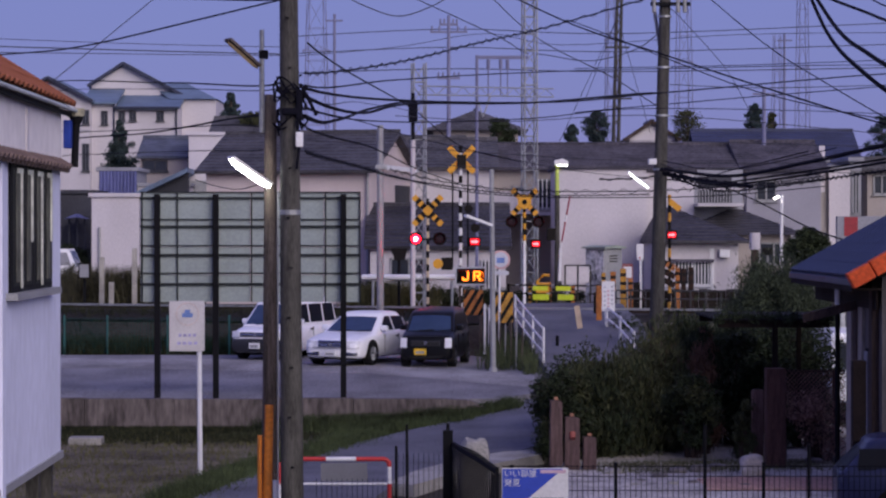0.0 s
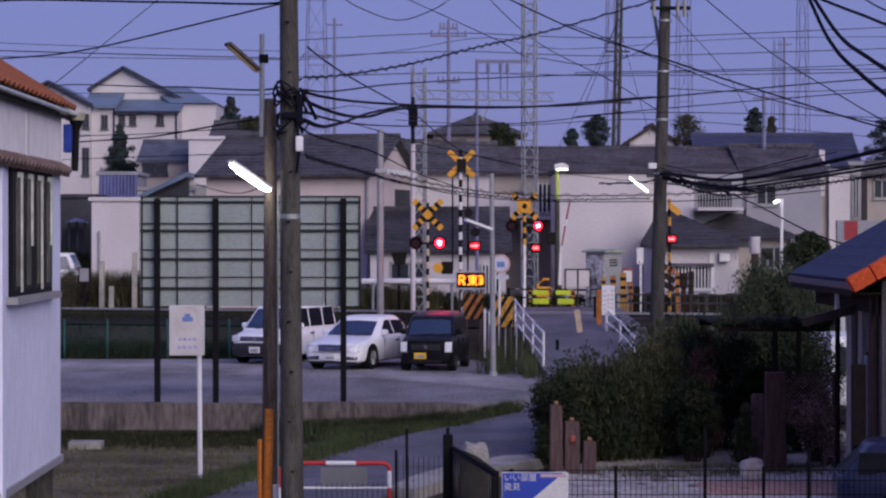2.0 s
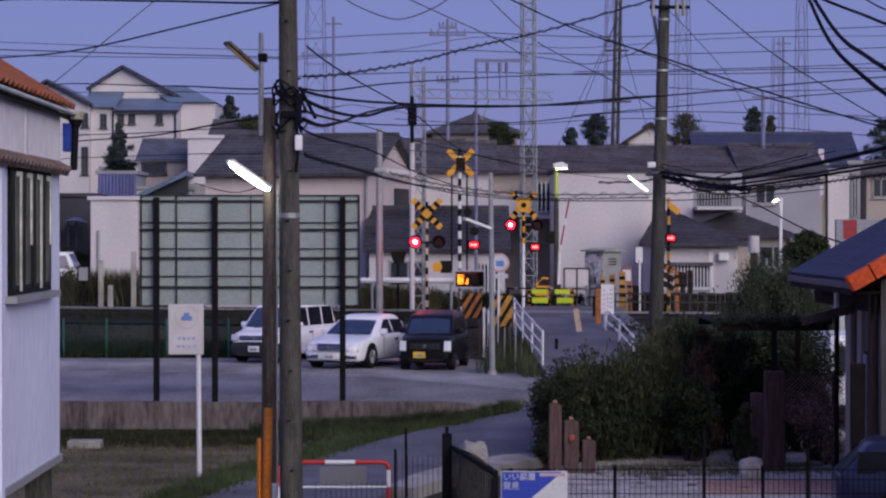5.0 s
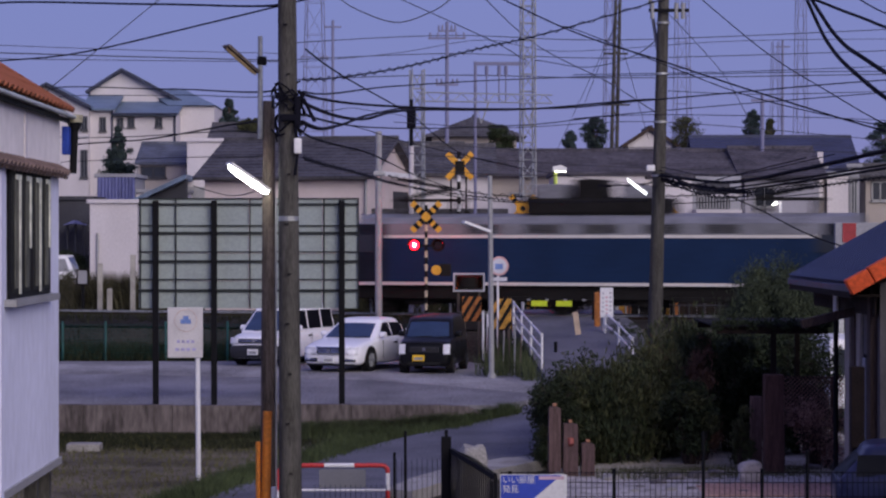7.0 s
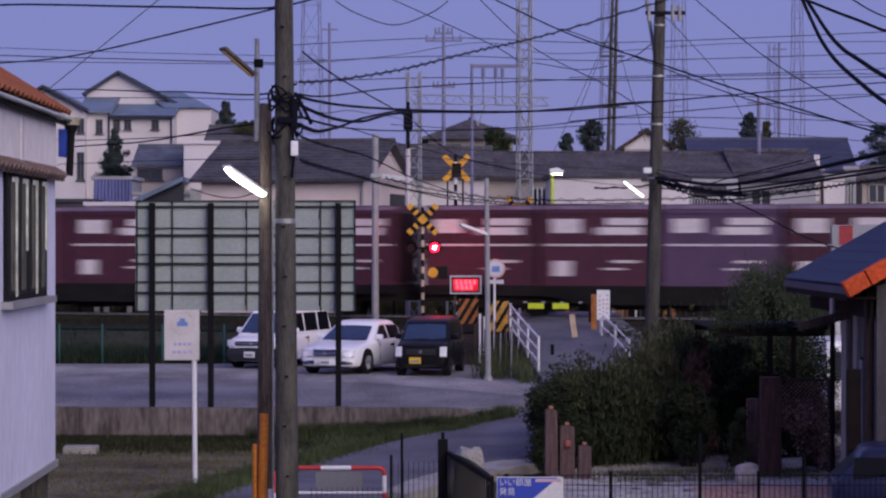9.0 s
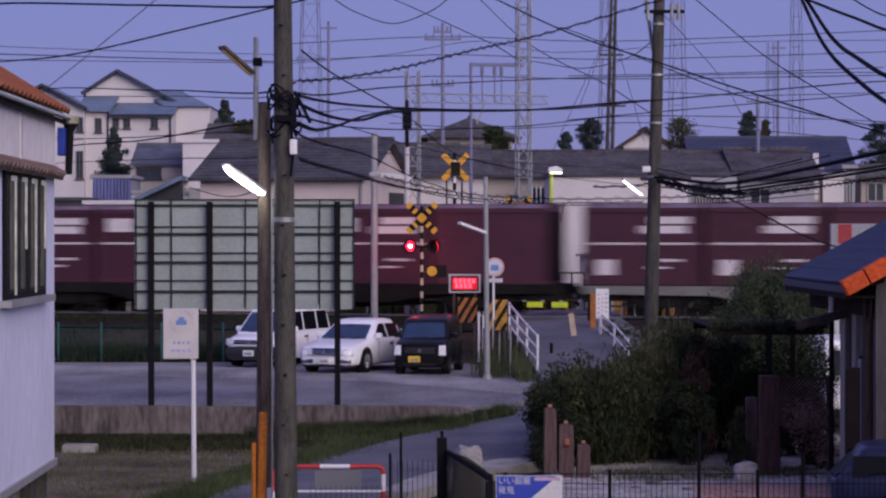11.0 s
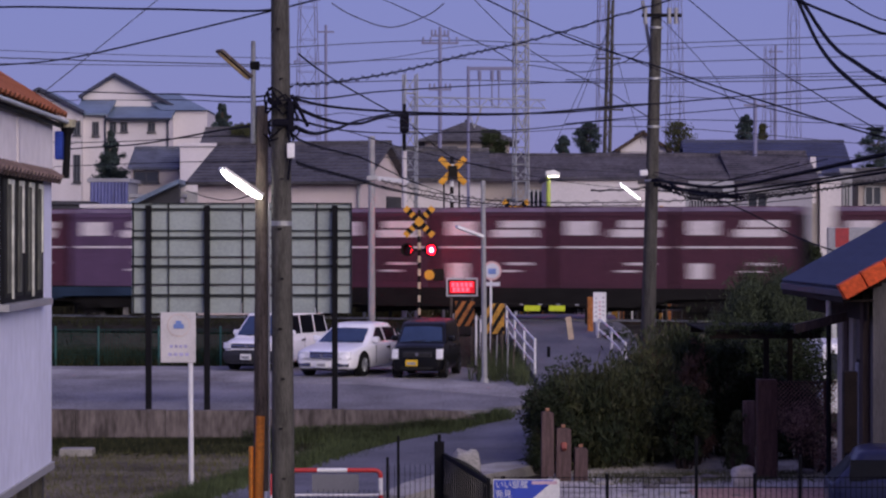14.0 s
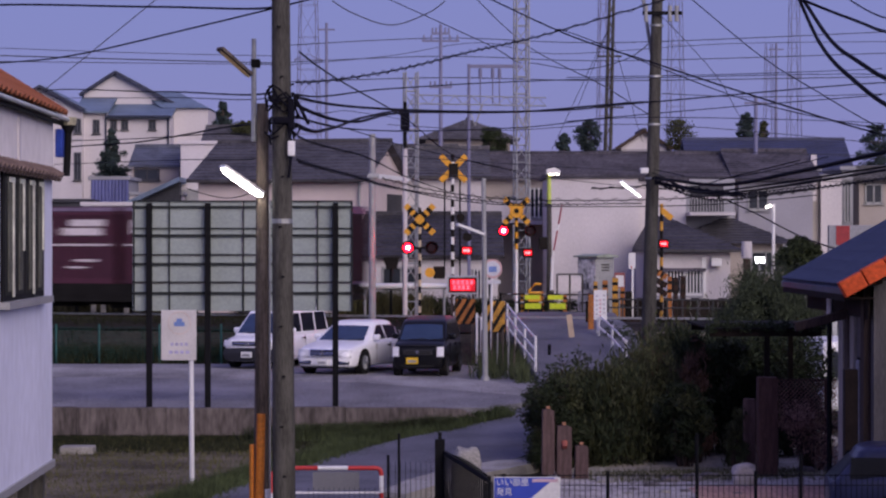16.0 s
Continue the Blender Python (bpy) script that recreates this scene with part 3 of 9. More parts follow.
def block(parent, x, y, w, d, h, wall_mat, roof="gable", roof_mat=None, rise=1.5, over=0.5, windows=()):
    """One block of a house: wall body with its roof and the windows of its front."""
    if roof == "front":
        wl_ = prism([(x - w / 2, 0), (x + w / 2, 0), (x + w / 2, h), (x, h + rise * 0.97), (x - w / 2, h)], y, y + d)
    elif roof == "gable":
        wl_ = prism([(y, 0), (y + d, 0), (y + d, h), (y + d / 2, h + rise * 0.97), (y, h)], x - w / 2, x + w / 2, "x")
    else:
        wl_ = B(x - w / 2, x + w / 2, y, y + d, 0, h)
    part("wall", wl_, wall_mat, parent)
    if roof == "front":
        roof_gable(parent, w, d, h, rise, over, roof_mat, True, (x, y, 0))
    elif roof == "gable":
        roof_gable(parent, w, d, h, rise, over, roof_mat, False, (x, y, 0))
    elif roof == "hip":
        roof_hip(parent, w, d, h, rise, over, roof_mat, (x, y, 0))
    elif roof == "flat":
        part("roof", B(x - w / 2 - 0.12, x + w / 2 + 0.12, y - 0.12, y + d + 0.12, h, h + 0.16, 0.02), roof_mat or GREY_WALL, parent)
    for q in windows:
        window(parent, *q[:4], y, *(q[4:]))


BASE = 0.82


def house(label, px, py, rz=0.0):
    return thing("house", (px, py, BASE), rz, label, "house", "houses beyond the railway")


# white house of several gables, far off
h = house("large white house with blue-grey gabled roofs, far off", 0, 140)
PALE_ROOF = mat("roof_pale_blue", (0.14, 0.19, 0.27), 0.6, var=0.25, scale=0.8, fine=8, bump=0.2)
FRAME_DARK = mat("window_frame_dark", (0.08, 0.08, 0.09), 0.5, var=0.2, bump=0.0)
block_roof = mat("verge_slate", (0.05, 0.055, 0.085), 0.7, var=0.3)
part("wall", prism([(-20.061, 9.305-BASE), (-14.97, 9.305-BASE), (-14.97, 11.469-BASE), (-18.216, 13.219-BASE), (-20.061, 12.074-BASE)], 2.0, 9.0), WHITE_WALL, h)
for pa_, pb_ in (((-20.252, 11.978-BASE), (-18.216, 13.283-BASE)), ((-18.216, 13.283-BASE), (-14.78, 11.437-BASE))):
    rf = part("roof", prism([pa_, pb_, (pb_[0], pb_[1] + 0.16), (pa_[0], pa_[1] + 0.16)], 1.6, 9.4), PALE_ROOF, h)
    edge = bmesh.new()
    bar(edge, (pa_[0], 1.58, pa_[1] + 0.05), (pb_[0], 1.58, pb_[1] + 0.05), 0.08, 0.17)
    part("verge", edge, block_roof, rf)
part("wall", B(-14.843, -12.87, 1.0, 6.0, 5.0-BASE, 11.215-BASE), WHITE_WALL, h)
part("roof", loft([[(-15.48, 0.7, 11.246-BASE), (-12.775, 0.7, 11.246-BASE), (-12.775, 6.3, 11.246-BASE), (-15.48, 6.3, 11.246-BASE)], [(-16.943, 3.4, 12.296-BASE), (-14.78, 3.4, 12.296-BASE), (-14.78, 3.6, 12.296-BASE), (-16.943, 3.6, 12.296-BASE)]]), PALE_ROOF, h)
part("wall", B(-18.343, -14.78, -1.2, 4.0, 5.0-BASE, 10.674-BASE), WHITE_WALL, h)
rf = part("roof", prism([(-1.6, 10.642-BASE), (2.0, 11.533-BASE), (2.0, 11.342-BASE), (-1.6, 10.546-BASE)], -18.28, -14.684, "x"), PALE_ROOF, h)
part("gutter", R((-18.311, -1.65, 10.642-BASE), (-14.684, -1.65, 10.642-BASE), 0.06, 0.06, 8), block_roof, rf)
for a, b in ((-18.12, 0.38), (-17.516, 0.4), (-15.989, 0.42)):
    window(h, a, 9.91-BASE, b, 0.56, -1.2, FRAME_DARK)
part("wall", B(-19.807, -18.311, -1.3, 3.0, 0, 10.96-BASE), WHITE_WALL, h)
part("roof", prism([(-1.7, 10.928-BASE), (2.0, 11.915-BASE), (2.0, 11.755-BASE), (-1.7, 10.833-BASE)], -20.125, -18.152, "x"), PALE_ROOF, h)
window(h, -19.075, 9.687-BASE, 0.38, 0.8, -1.3, FRAME_DARK)
part("downpipe", R((-18.343, -1.4, 5.0-BASE), (-18.343, -1.4, 10.928-BASE), 0.05, 0.05, 8), block_roof, h)
part("downpipe", R((-14.875, -1.3, 6.0-BASE), (-14.875, -1.3, 10.674-BASE), 0.05, 0.05, 8), block_roof, h)
part("wall", prism([(-24.198, 0), (-19.584, 0), (-19.584, 10.96-BASE), (-21.875, 12.169-BASE), (-24.198, 10.96-BASE)], -2.0, 4.0), WHITE_WALL, h)
for pa_, pb_ in (((-24.389, 10.896-BASE), (-21.875, 12.233-BASE)), ((-21.875, 12.233-BASE), (-19.393, 10.928-BASE))):
    rf = part("roof", prism([pa_, pb_, (pb_[0], pb_[1] + 0.14), (pa_[0], pa_[1] + 0.14)], -2.4, 4.3), PALE_ROOF, h)
    edge = bmesh.new()
    bar(edge, (pa_[0], -2.42, pa_[1] + 0.04), (pb_[0], -2.42, pb_[1] + 0.04), 0.08, 0.15)
    part("verge", edge, block_roof, rf)
for b, hh, p in ((9.687, 0.82, 0), (7.078, 1.55, 1)):
    window(h, -20.03, b-BASE, 0.4, hh, -2.0, FRAME_DARK)
part("string_course", B(-21.557, -19.584, -2.04, -2.0, 9.305-BASE, 9.369-BASE), GREY_WALL, h)

# low houses before it
h = house("low house with blue-grey tiled roof and brown wall", 0, 118)
block(h, -13.248, 0, 2.253, 5, 7.344-BASE, CREAM_WALL, "gable", mat("roof_slate_blue", (0.085, 0.095, 0.135), 0.6, var=0.4, scale=1.5, fine=8, bump=0.2), 0.912, 0.2, [(-14.267, 6.593-BASE, 1.2, 0.55, DARK_WALL)])
h = house("low house with faded blue corrugated front", 0, 112)
SHEET = mat("blue_sheet", (0.12, 0.13, 0.3), 0.6, var=0.35, scale=1.0, fine=12, bump=0.1, stretch=(4, 4, 0.3))
block(h, -14.662, 0, 1.680, 4, 6.474-BASE, GREY_WALL, "flat", GREY_WALL)
for k in range(11):
    x = -15.476 + k * 0.153
    part("corrugation", R((x + 0.07, -0.02, 5.328-BASE), (x + 0.07, -0.02, 6.550-BASE), 0.078, 0.078, 8), SHEET, h)
block(h, -12.676, 0.6, 2.342, 5, 5.786-BASE, WHITE_WALL, "flat", GREY_WALL)
part("lean_to_roof", prism([(-14.204, 5.328-BASE), (-11.455, 6.601-BASE), (-11.455, 6.397-BASE), (-13.745, 5.328-BASE)], -0.6, 3.0), PALE_ROOF, h)
part("dark_side", prism([(-13.287, 5.532-BASE), (-11.480, 6.372-BASE), (-11.480, 5.532-BASE)], -0.1, 0.5), DARK_WALL, h)
h = house("plain white rendered building with a flat roof", 0, 101)
block(h, -13.314, 0, 1.928, 5, 5.150-BASE, WHITE_WALL, "flat", WHITE_WALL)
part("downpipe", R((-13.956, -0.08, 1.0), (-13.956, -0.08, 3.934-BASE), 0.05), GREY_PAINT, h)
# closed block, its dark colour standing for the shade inside a carport
h = house("dark block in place of a shaded open carport", 0, 108)
block(h, -16.175, 0, 1.964, 5, 5.395-BASE, DARK_WALL, "flat", DARK_WALL)
part("awning", prism([(-16.2, 4.3-BASE), (-15.75, 4.5-BASE), (-15.3, 4.3-BASE), (-15.75, 4.36-BASE)], -1.6, -0.4), SHEET, h, "blue-grey sheet awning")
for x in (-16.1, -15.75, -15.4):
    part("prop", R((x, -1.0, 0), (x, -1.0, 4.38-BASE), 0.05, 0.05, 8), DARK_WALL, h)
h = house("white rendered house with a flat parapet", 0, 115)
block(h, -10.428, 0, 2.666, 5, 8.193-BASE, WHITE_WALL, "flat", WHITE_WALL)
part("vent_box", B(-11.748, -10.86, -0.5, 0, 5.438-BASE, 6.092-BASE, 0.02), GREY_PAINT, h)

# house with pink wall and broad dark roof
h = house("pink rendered house with broad dark tiled roof", -6.273, 100, -13)
block(h, 0, 0, 6.818, 7.4, 6.318-BASE, PINK_WALL, "gable", ROOF_DARK, 1.500, 0.45, [(1.9, 1.0, 0.9, 0.9)])
part("downpipe", R((3.364, -0.1, 0.2), (3.364, -0.1, 6.250-BASE), 0.05), GREY_PAINT, h)
part("gable_opening", B(3.40, 3.43, 4.2, 6.8, 4.7-BASE, 5.68-BASE), DARK_WALL, h)
part("verge", B(3.409 + 0.36, 3.409 + 0.42, 0.5, 6.8, 6.250-BASE, 6.432-BASE), WHITE_PAINT, h)

ROOF_BLACK = mat("roof_black", (0.045, 0.042, 0.05), 0.6, var=0.5, scale=0.9, fine=7, bump=0.3, spec=0.3)
# low dark-roofed annexe and the cream house over it
h = house("low annexe with dark slate lean-to roof", 0, 97)
block(h, -0.198, 0, 5.291, 6, 3.265-BASE, WHITE_WALL, "gable", ROOF_BLACK, 1.499, 0.3, [(-2.072, 0.9, 1.5, 1.0), (1.455, 0.7, 0.8, 1.1, None, 6)])
GREY_LILAC = mat("lilac_wall", (0.34, 0.33, 0.38), 0.85, var=0.14, scale=0.4, fine=20, bump=0.1)
h = house("long cream house with wide dark tiled roof", 0, 106)
block(h, 0.385, 0.2, 3.373, 6, 6.593-BASE, WHITE_WALL, "gable", ROOF_DARK, 1.156, 0.4, [(-2.168, 4.906-BASE, 0.9, 0.8, DARK_WALL)])
block(h, 7.613, 1.0, 11.323, 8, 6.569-BASE, CREAM_WALL, "gable", ROOF_BROWN, 1.012, 0.5,
      [(3.999, 4.714-BASE, 1.3, 1.3, None, 7), (2.915, 4.906-BASE, 0.7, 0.8)])
block(h, 14.599, 0.5, 3.180, 8, 6.472-BASE, GREY_LILAC, "gable", ROOF_BROWN, 1.205, 0.4, [(13.395, 5.051-BASE, 0.9, 0.9)])
part("balcony_panel", B(2.120, 4.047, -1.5, -1.4, 4.569-BASE, 5.436-BASE), WHITE_WALL, h)
part("balcony_slab", B(2.120, 4.842, -1.5, 1.0, 4.425-BASE, 4.569-BASE), WHITE_WALL, h)
h = house("tall blank white rendered wall of a building", 0, 100)
block(h, 6.364, 0, 3.636, 5, 6.250-BASE, WHITE_WALL, "flat", ROOF_BROWN)
block(h, 9.159, 0.6, 2.000, 5, 6.136-BASE, WHITE_WALL, "flat", ROOF_BROWN)
bal = part("balcony", B(10.182, 12.000, -0.8, 1.2, 4.750-BASE, 4.886-BASE), WHITE_WALL, h)
part("rail", B(10.182, 12.000, -0.82, -0.76, 5.409-BASE, 5.477-BASE), WHITE_WALL, bal)
for k in range(16):
    u = 10.227 + k * 0.12
    part("baluster", B(u, u + 0.035, -0.81, -0.77, 4.841-BASE, 5.455-BASE), GREY_PAINT, bal)
part("balcony_wall", B(10.091, 12.182, 1.0, 1.3, 0, 6.250-BASE), GREY_WALL, h)
part("balcony_opening", B(10.364, 11.727, 0.98, 1.02, 4.841-BASE, 5.977-BASE), DARK_WALL, h)

h = house("single-storey white house with dark hipped roof", 0, 95)
part("wall", B(8.075, 11.292, 0, 5, 0, 3.361-BASE), WHITE_WALL, h)
ra, rb, rc = 3.297-BASE, 3.383-BASE, 4.700-BASE
rings = [[(7.945, -0.5, ra), (11.702, -0.5, ra), (11.702, 5.5, ra), (7.945, 5.5, ra)]]
for k in range(10):
    for f, o in ((k / 10, 0.03), ((k + 1) / 10, 0.0)):
        z = rb + (rc - rb) * f + o
        q = [7.945 * (1 - f) + 8.464 * f, 11.702 * (1 - f) + 9.025 * f, -0.5 + 2.9 * f, 5.5 - 2.9 * f]
        rings.append([(q[0], q[2], z), (q[1], q[2], z), (q[1], q[3], z), (q[0], q[3], z)])
rf = part("roof", loft(rings), ROOF_BLACK, h)
window(h, 8.809, 1.677-BASE, 1.5, 0.95, 0.0, WHITE_PAINT, 12)
part("window_hood", B(8.680, 10.320, -0.3, 0.05, 2.562-BASE, 2.692-BASE), ROOF_BROWN, h)
part("air_conditioner", B(10.536, 10.925, -0.3, 0, 2.757-BASE, 3.059-BASE, 0.03), WHITE_PAINT, h)
part("corner_trim", B(10.191, 10.364, -0.05, 0.05, 0, 3.102-BASE), WHITE_PAINT, h)
h = house("house with low dark tiled roof behind a garden", 0, 98)
block(h, 11.849, 1.2, 4.098, 6, 3.661-BASE, CREAM_WALL, "hip", ROOF_BLACK, 1.069, 0.5, [(12.606, 2.414-BASE, 1.2, 0.9)])

# houses at the back
h = house("house with wide slate-blue roof at the back", 0, 132)
block(h, 18.030, 0, 8.280, 9, 6.900-BASE, GREY_LILAC, "gable", mat("roof_navy", (0.03, 0.036, 0.085), 0.6, var=0.3, scale=0.8, fine=6, bump=0.2), 2.340, 0.4)
h = house("narrow pale houses in a row with flat tops", 0, 109)
block(h, 16.065, 0, 1.536, 6, 6.787-BASE, mat("warm_wall", (0.4, 0.365, 0.34), 0.85, var=0.14, scale=0.4, fine=20, bump=0.1), "flat", GREY_WALL)
block(h, 17.341, -0.3, 0.916, 5, 6.49-BASE, WHITE_WALL, "flat", GREY_WALL)
block(h, 18.084, -0.1, 0.47, 5, 6.837-BASE, GREY_WALL, "flat", GREY_WALL, windows=[(17.923, 4.508-BASE, 0.322, 1.9)])
part("verge_board", B(16.486, 16.734, -0.06, 0.0, 5.474-BASE, 7.53-BASE), WHITE_WALL, h)
h = house("cream house with brown roof at the edge", 0, 112)
block(h, 20.52, 0, 2.800, 6, 6.550-BASE, CREAM_WALL, "gable", ROOF_DARK, 0.509, 0.4, [(19.371, 5.405-BASE, 0.8, 0.9)])
h = house("small white gabled house in the distance", 0, 150)
block(h, 12.614, 0, 2.727, 5, 9.477-BASE, WHITE_WALL, "front", ROOF_BROWN, 0.886, 0.35)
h = house("house with dark hipped roof in the distance", 0, 135)
block(h, 1.780, 0, 4.602, 7, 9.273-BASE, CREAM_WALL, "hip", ROOF_DARK, 1.166, 0.5)
h = house("row house with long dark roof in the distance", 0, 125)
block(h, -3.807, 0, 9.375, 7, 7.955-BASE, GREY_WALL, "gable", ROOF_DARK, 0.625, 0.4)
h = house("brown-walled house in the distance", 0, 128)
block(h, -10.589, 0, 2.327, 6, 8.812-BASE, CREAM_WALL, "gable", ROOF_DARK, 0.873, 0.4)

# ---- trees ----


def leaves(bm, c, r, n, size, rng, flat=0.6):
    """n small leaf blades in an uneven clump."""
    for _ in range(n):
        d = Vector((rng.gauss(0, 1), rng.gauss(0, 1), rng.gauss(0, 1) * flat)).normalized() * r * rng.uniform(0.35, 1.05)
        p = Vector(c) + d
        a = Vector((rng.gauss(0, 1), rng.gauss(0, 1), rng.gauss(0, 1))).normalized()
        b = a.cross(Vector((rng.gauss(0, 1), rng.gauss(0, 1), rng.gauss(0, 1)))).normalized()
        s = size * rng.uniform(0.6, 1.3)
        vs = [bm.verts.new(p + a * s), bm.verts.new(p + b * s * 0.45), bm.verts.new(p - a * s), bm.verts.new(p - b * s * 0.45)]
        bm.faces.new(vs)


def tree(at, height, width, label, seed, material=PINE_HAZED, pine=False, size=0.06, n=150, low=0.5):
    """A tapered trunk with limbs and a crown of many leaf clumps; a pine carries tiers, each drooping at its rim."""
    rng = random.Random(seed)
    t = thing("tree", at, rng.uniform(0, 360), label, "tree")
    bm = R((0, 0, -0.2), (0.03 * height * rng.uniform(-1, 1), 0, height * 0.93), 0.045 * height * 0.45, 0.02, 8)
    crown = bmesh.new()
    levels = 12 if pine else 8
    for k in range(levels):
        f = low + (0.99 - low) * k / (levels - 1)
        if pine:
            wide = width / 2 * max(0.06, (1.0 - f) / (1.0 - low)) ** 0.8 * (1.15 if k % 2 else 0.8)
        else:
            wide = width / 2 * math.sqrt(max(0.12, 1 - ((f - low * 0.45 - 0.55) / (0.5 - low * 0.5)) ** 2))
        for j in range(9):
            an = rng.uniform(0, 2 * math.pi)
            rr = wide * rng.uniform(0.3, 0.95)
            tip = (rr * math.cos(an), rr * math.sin(an), height * f + rng.uniform(-0.06, 0.06) * height * (1 - low) - (rr * 0.25 if pine else 0))
            rod(bm, (0, 0, height * f * 0.95), tip, 0.012 * height * 0.3, 0.006, 5)
            leaves(crown, tip, max(0.12, wide * 0.38), n, size, rng)
    part("trunk", bm, OLD_WOOD, t)
    part("crown", crown, material, t)
    return t


tree((-15.744, 121, BASE), 9.046 - BASE, 2.31, "dark pine tree among the far houses", 1, PINE_HAZED, True, low=0.659)
tree((-11.265, 132, BASE), 11.088 - BASE, 2.22, "dark conical conifer behind the roofs", 2, PINE_HAZED, True, low=0.731)
tree((9.256, 150, BASE), 10.93 - BASE, 1.568, "dark bushy tree behind the roofs", 3, PINE_HAZED, False, low=0.782)
tree((14.744, 150, BASE), 10.964 - BASE, 2.045, "thin olive tree behind the roofs", 4, LEAF_OLIVE, False, 0.07, 45, low=0.812)
tree((18.767, 150, BASE), 11.407 - BASE, 1.023, "dark upright tree behind the roofs", 5, PINE_HAZED, False, low=0.801)
tree((19.824, 150, BASE), 10.93 - BASE, 0.614, "thin twiggy tree behind the roofs", 10, LEAF_OLIVE, False, 0.06, 40, low=0.842)
tree((7.756, 150, BASE), 10.111 - BASE, 0.818, "small dark tree behind the roofs", 6, PINE_HAZED, False, low=0.842)
tree((24.898, 140, BASE), 10.133 - BASE, 1.973, "dark tree at the end of the roofs", 7, PINE_HAZED, False, low=0.636)
tree((2.953, 128, BASE), 9.469 - BASE, 1.513, "dark garden tree beside a hipped roof", 8, LEAF, False, low=0.782)
tree((13.244, 90, BASE), 3.742 - BASE, 1.595, "dense dark garden tree beside the crossing", 9, LEAF, False, 0.06, 220, low=0.489)
tree((-9.883, 130, BASE), 9.943 - BASE, 1.773, "brown-green garden tree behind the roofs", 11, LEAF_OLIVE, False, low=0.817)


# ---- parked cars ----
CAR_WHITE = mat("car_white", (0.92, 0.91, 0.94), 0.3, var=0.04, scale=1, fine=10, bump=0.0, coat=0.25)
CAR_BLACK = mat("car_black", (0.003, 0.003, 0.004), 0.36, var=0.1, scale=1, fine=10, bump=0.0, spec=0.32)
CAR_NAVY = mat("car_navy", (0.026, 0.031, 0.075), 0.3, var=0.1, scale=1, fine=10, bump=0.0, spec=0.25)
BUMPER_GREY = mat("bumper_dark", (0.02, 0.02, 0.024), 0.55, var=0.1, bump=0.05)
PLATE_WHITE = mat("plate_white", (0.75, 0.75, 0.75), 0.5, var=0.05, bump=0.0)
PLATE_YELLOW = mat("plate_yellow", (0.8, 0.5, 0.02), 0.5, var=0.05, bump=0.0)


def section(y, z0, z1, w):
    """A body section: sills tucked in, sides bulging, shoulders rounded into the top."""
    half = [(0.0, z0), (w * 0.8, z0), (w * 0.94, z0 + 0.05), (w * 0.99, z0 + 0.16), (w, z0 + (z1 - z0) * 0.5), (w * 0.99, z0 + (z1 - z0) * 0.72), (w * 0.965, z1 - 0.09),
            (w * 0.92, z1 - 0.035), (w * 0.82, z1 - 0.008), (w * 0.45, z1 + 0.012), (0.0, z1 + 0.016)]
    return [(x, y, z) for x, z in half] + [(-x, y, z) for x, z in half[-2:0:-1]]


def smooth_rows(rows, n=4):
    """Rows of numbers with n steps of a smooth curve between each two."""
    out = []
    for i in range(len(rows) - 1):
        p = [rows[max(i - 1, 0)], rows[i], rows[i + 1], rows[min(i + 2, len(rows) - 1)]]
        for k in range(n):
            u = k / n
            out.append([0.5 * (2 * b + (c - a) * u + (2 * a - 5 * b + 4 * c - d) * u * u + (3 * b - a - 3 * c + d) * u ** 3) for a, b, c, d in zip(*p)])
    return out + [list(rows[-1])]


def patch(bm, q, u0, u1, v0, v1, off, thick=0.012):
    """A panel on the four-cornered face q, from u0 to u1 along and v0 to v1 up, standing off by off."""
    a, b, c, d = (Vector(p) for p in q)
    n = (b - a).cross(d - a).normalized()
    f = lambda u, v: (a * (1 - u) + b * u) * (1 - v) + (d * (1 - u) + c * u) * v
    lo = [bm.verts.new(f(u, v) + n * (off - thick)) for u, v in ((u0, v0), (u1, v0), (u1, v1), (u0, v1))]
    hi = [bm.verts.new(f(u, v) + n * off) for u, v in ((u0, v0), (u1, v0), (u1, v1), (u0, v1))]
    bm.faces.new(hi)
    bm.faces.new(lo[::-1])
    for i in range(4):
        bm.faces.new((lo[i], lo[(i + 1) % 4], hi[(i + 1) % 4], hi[i]))
    return bm


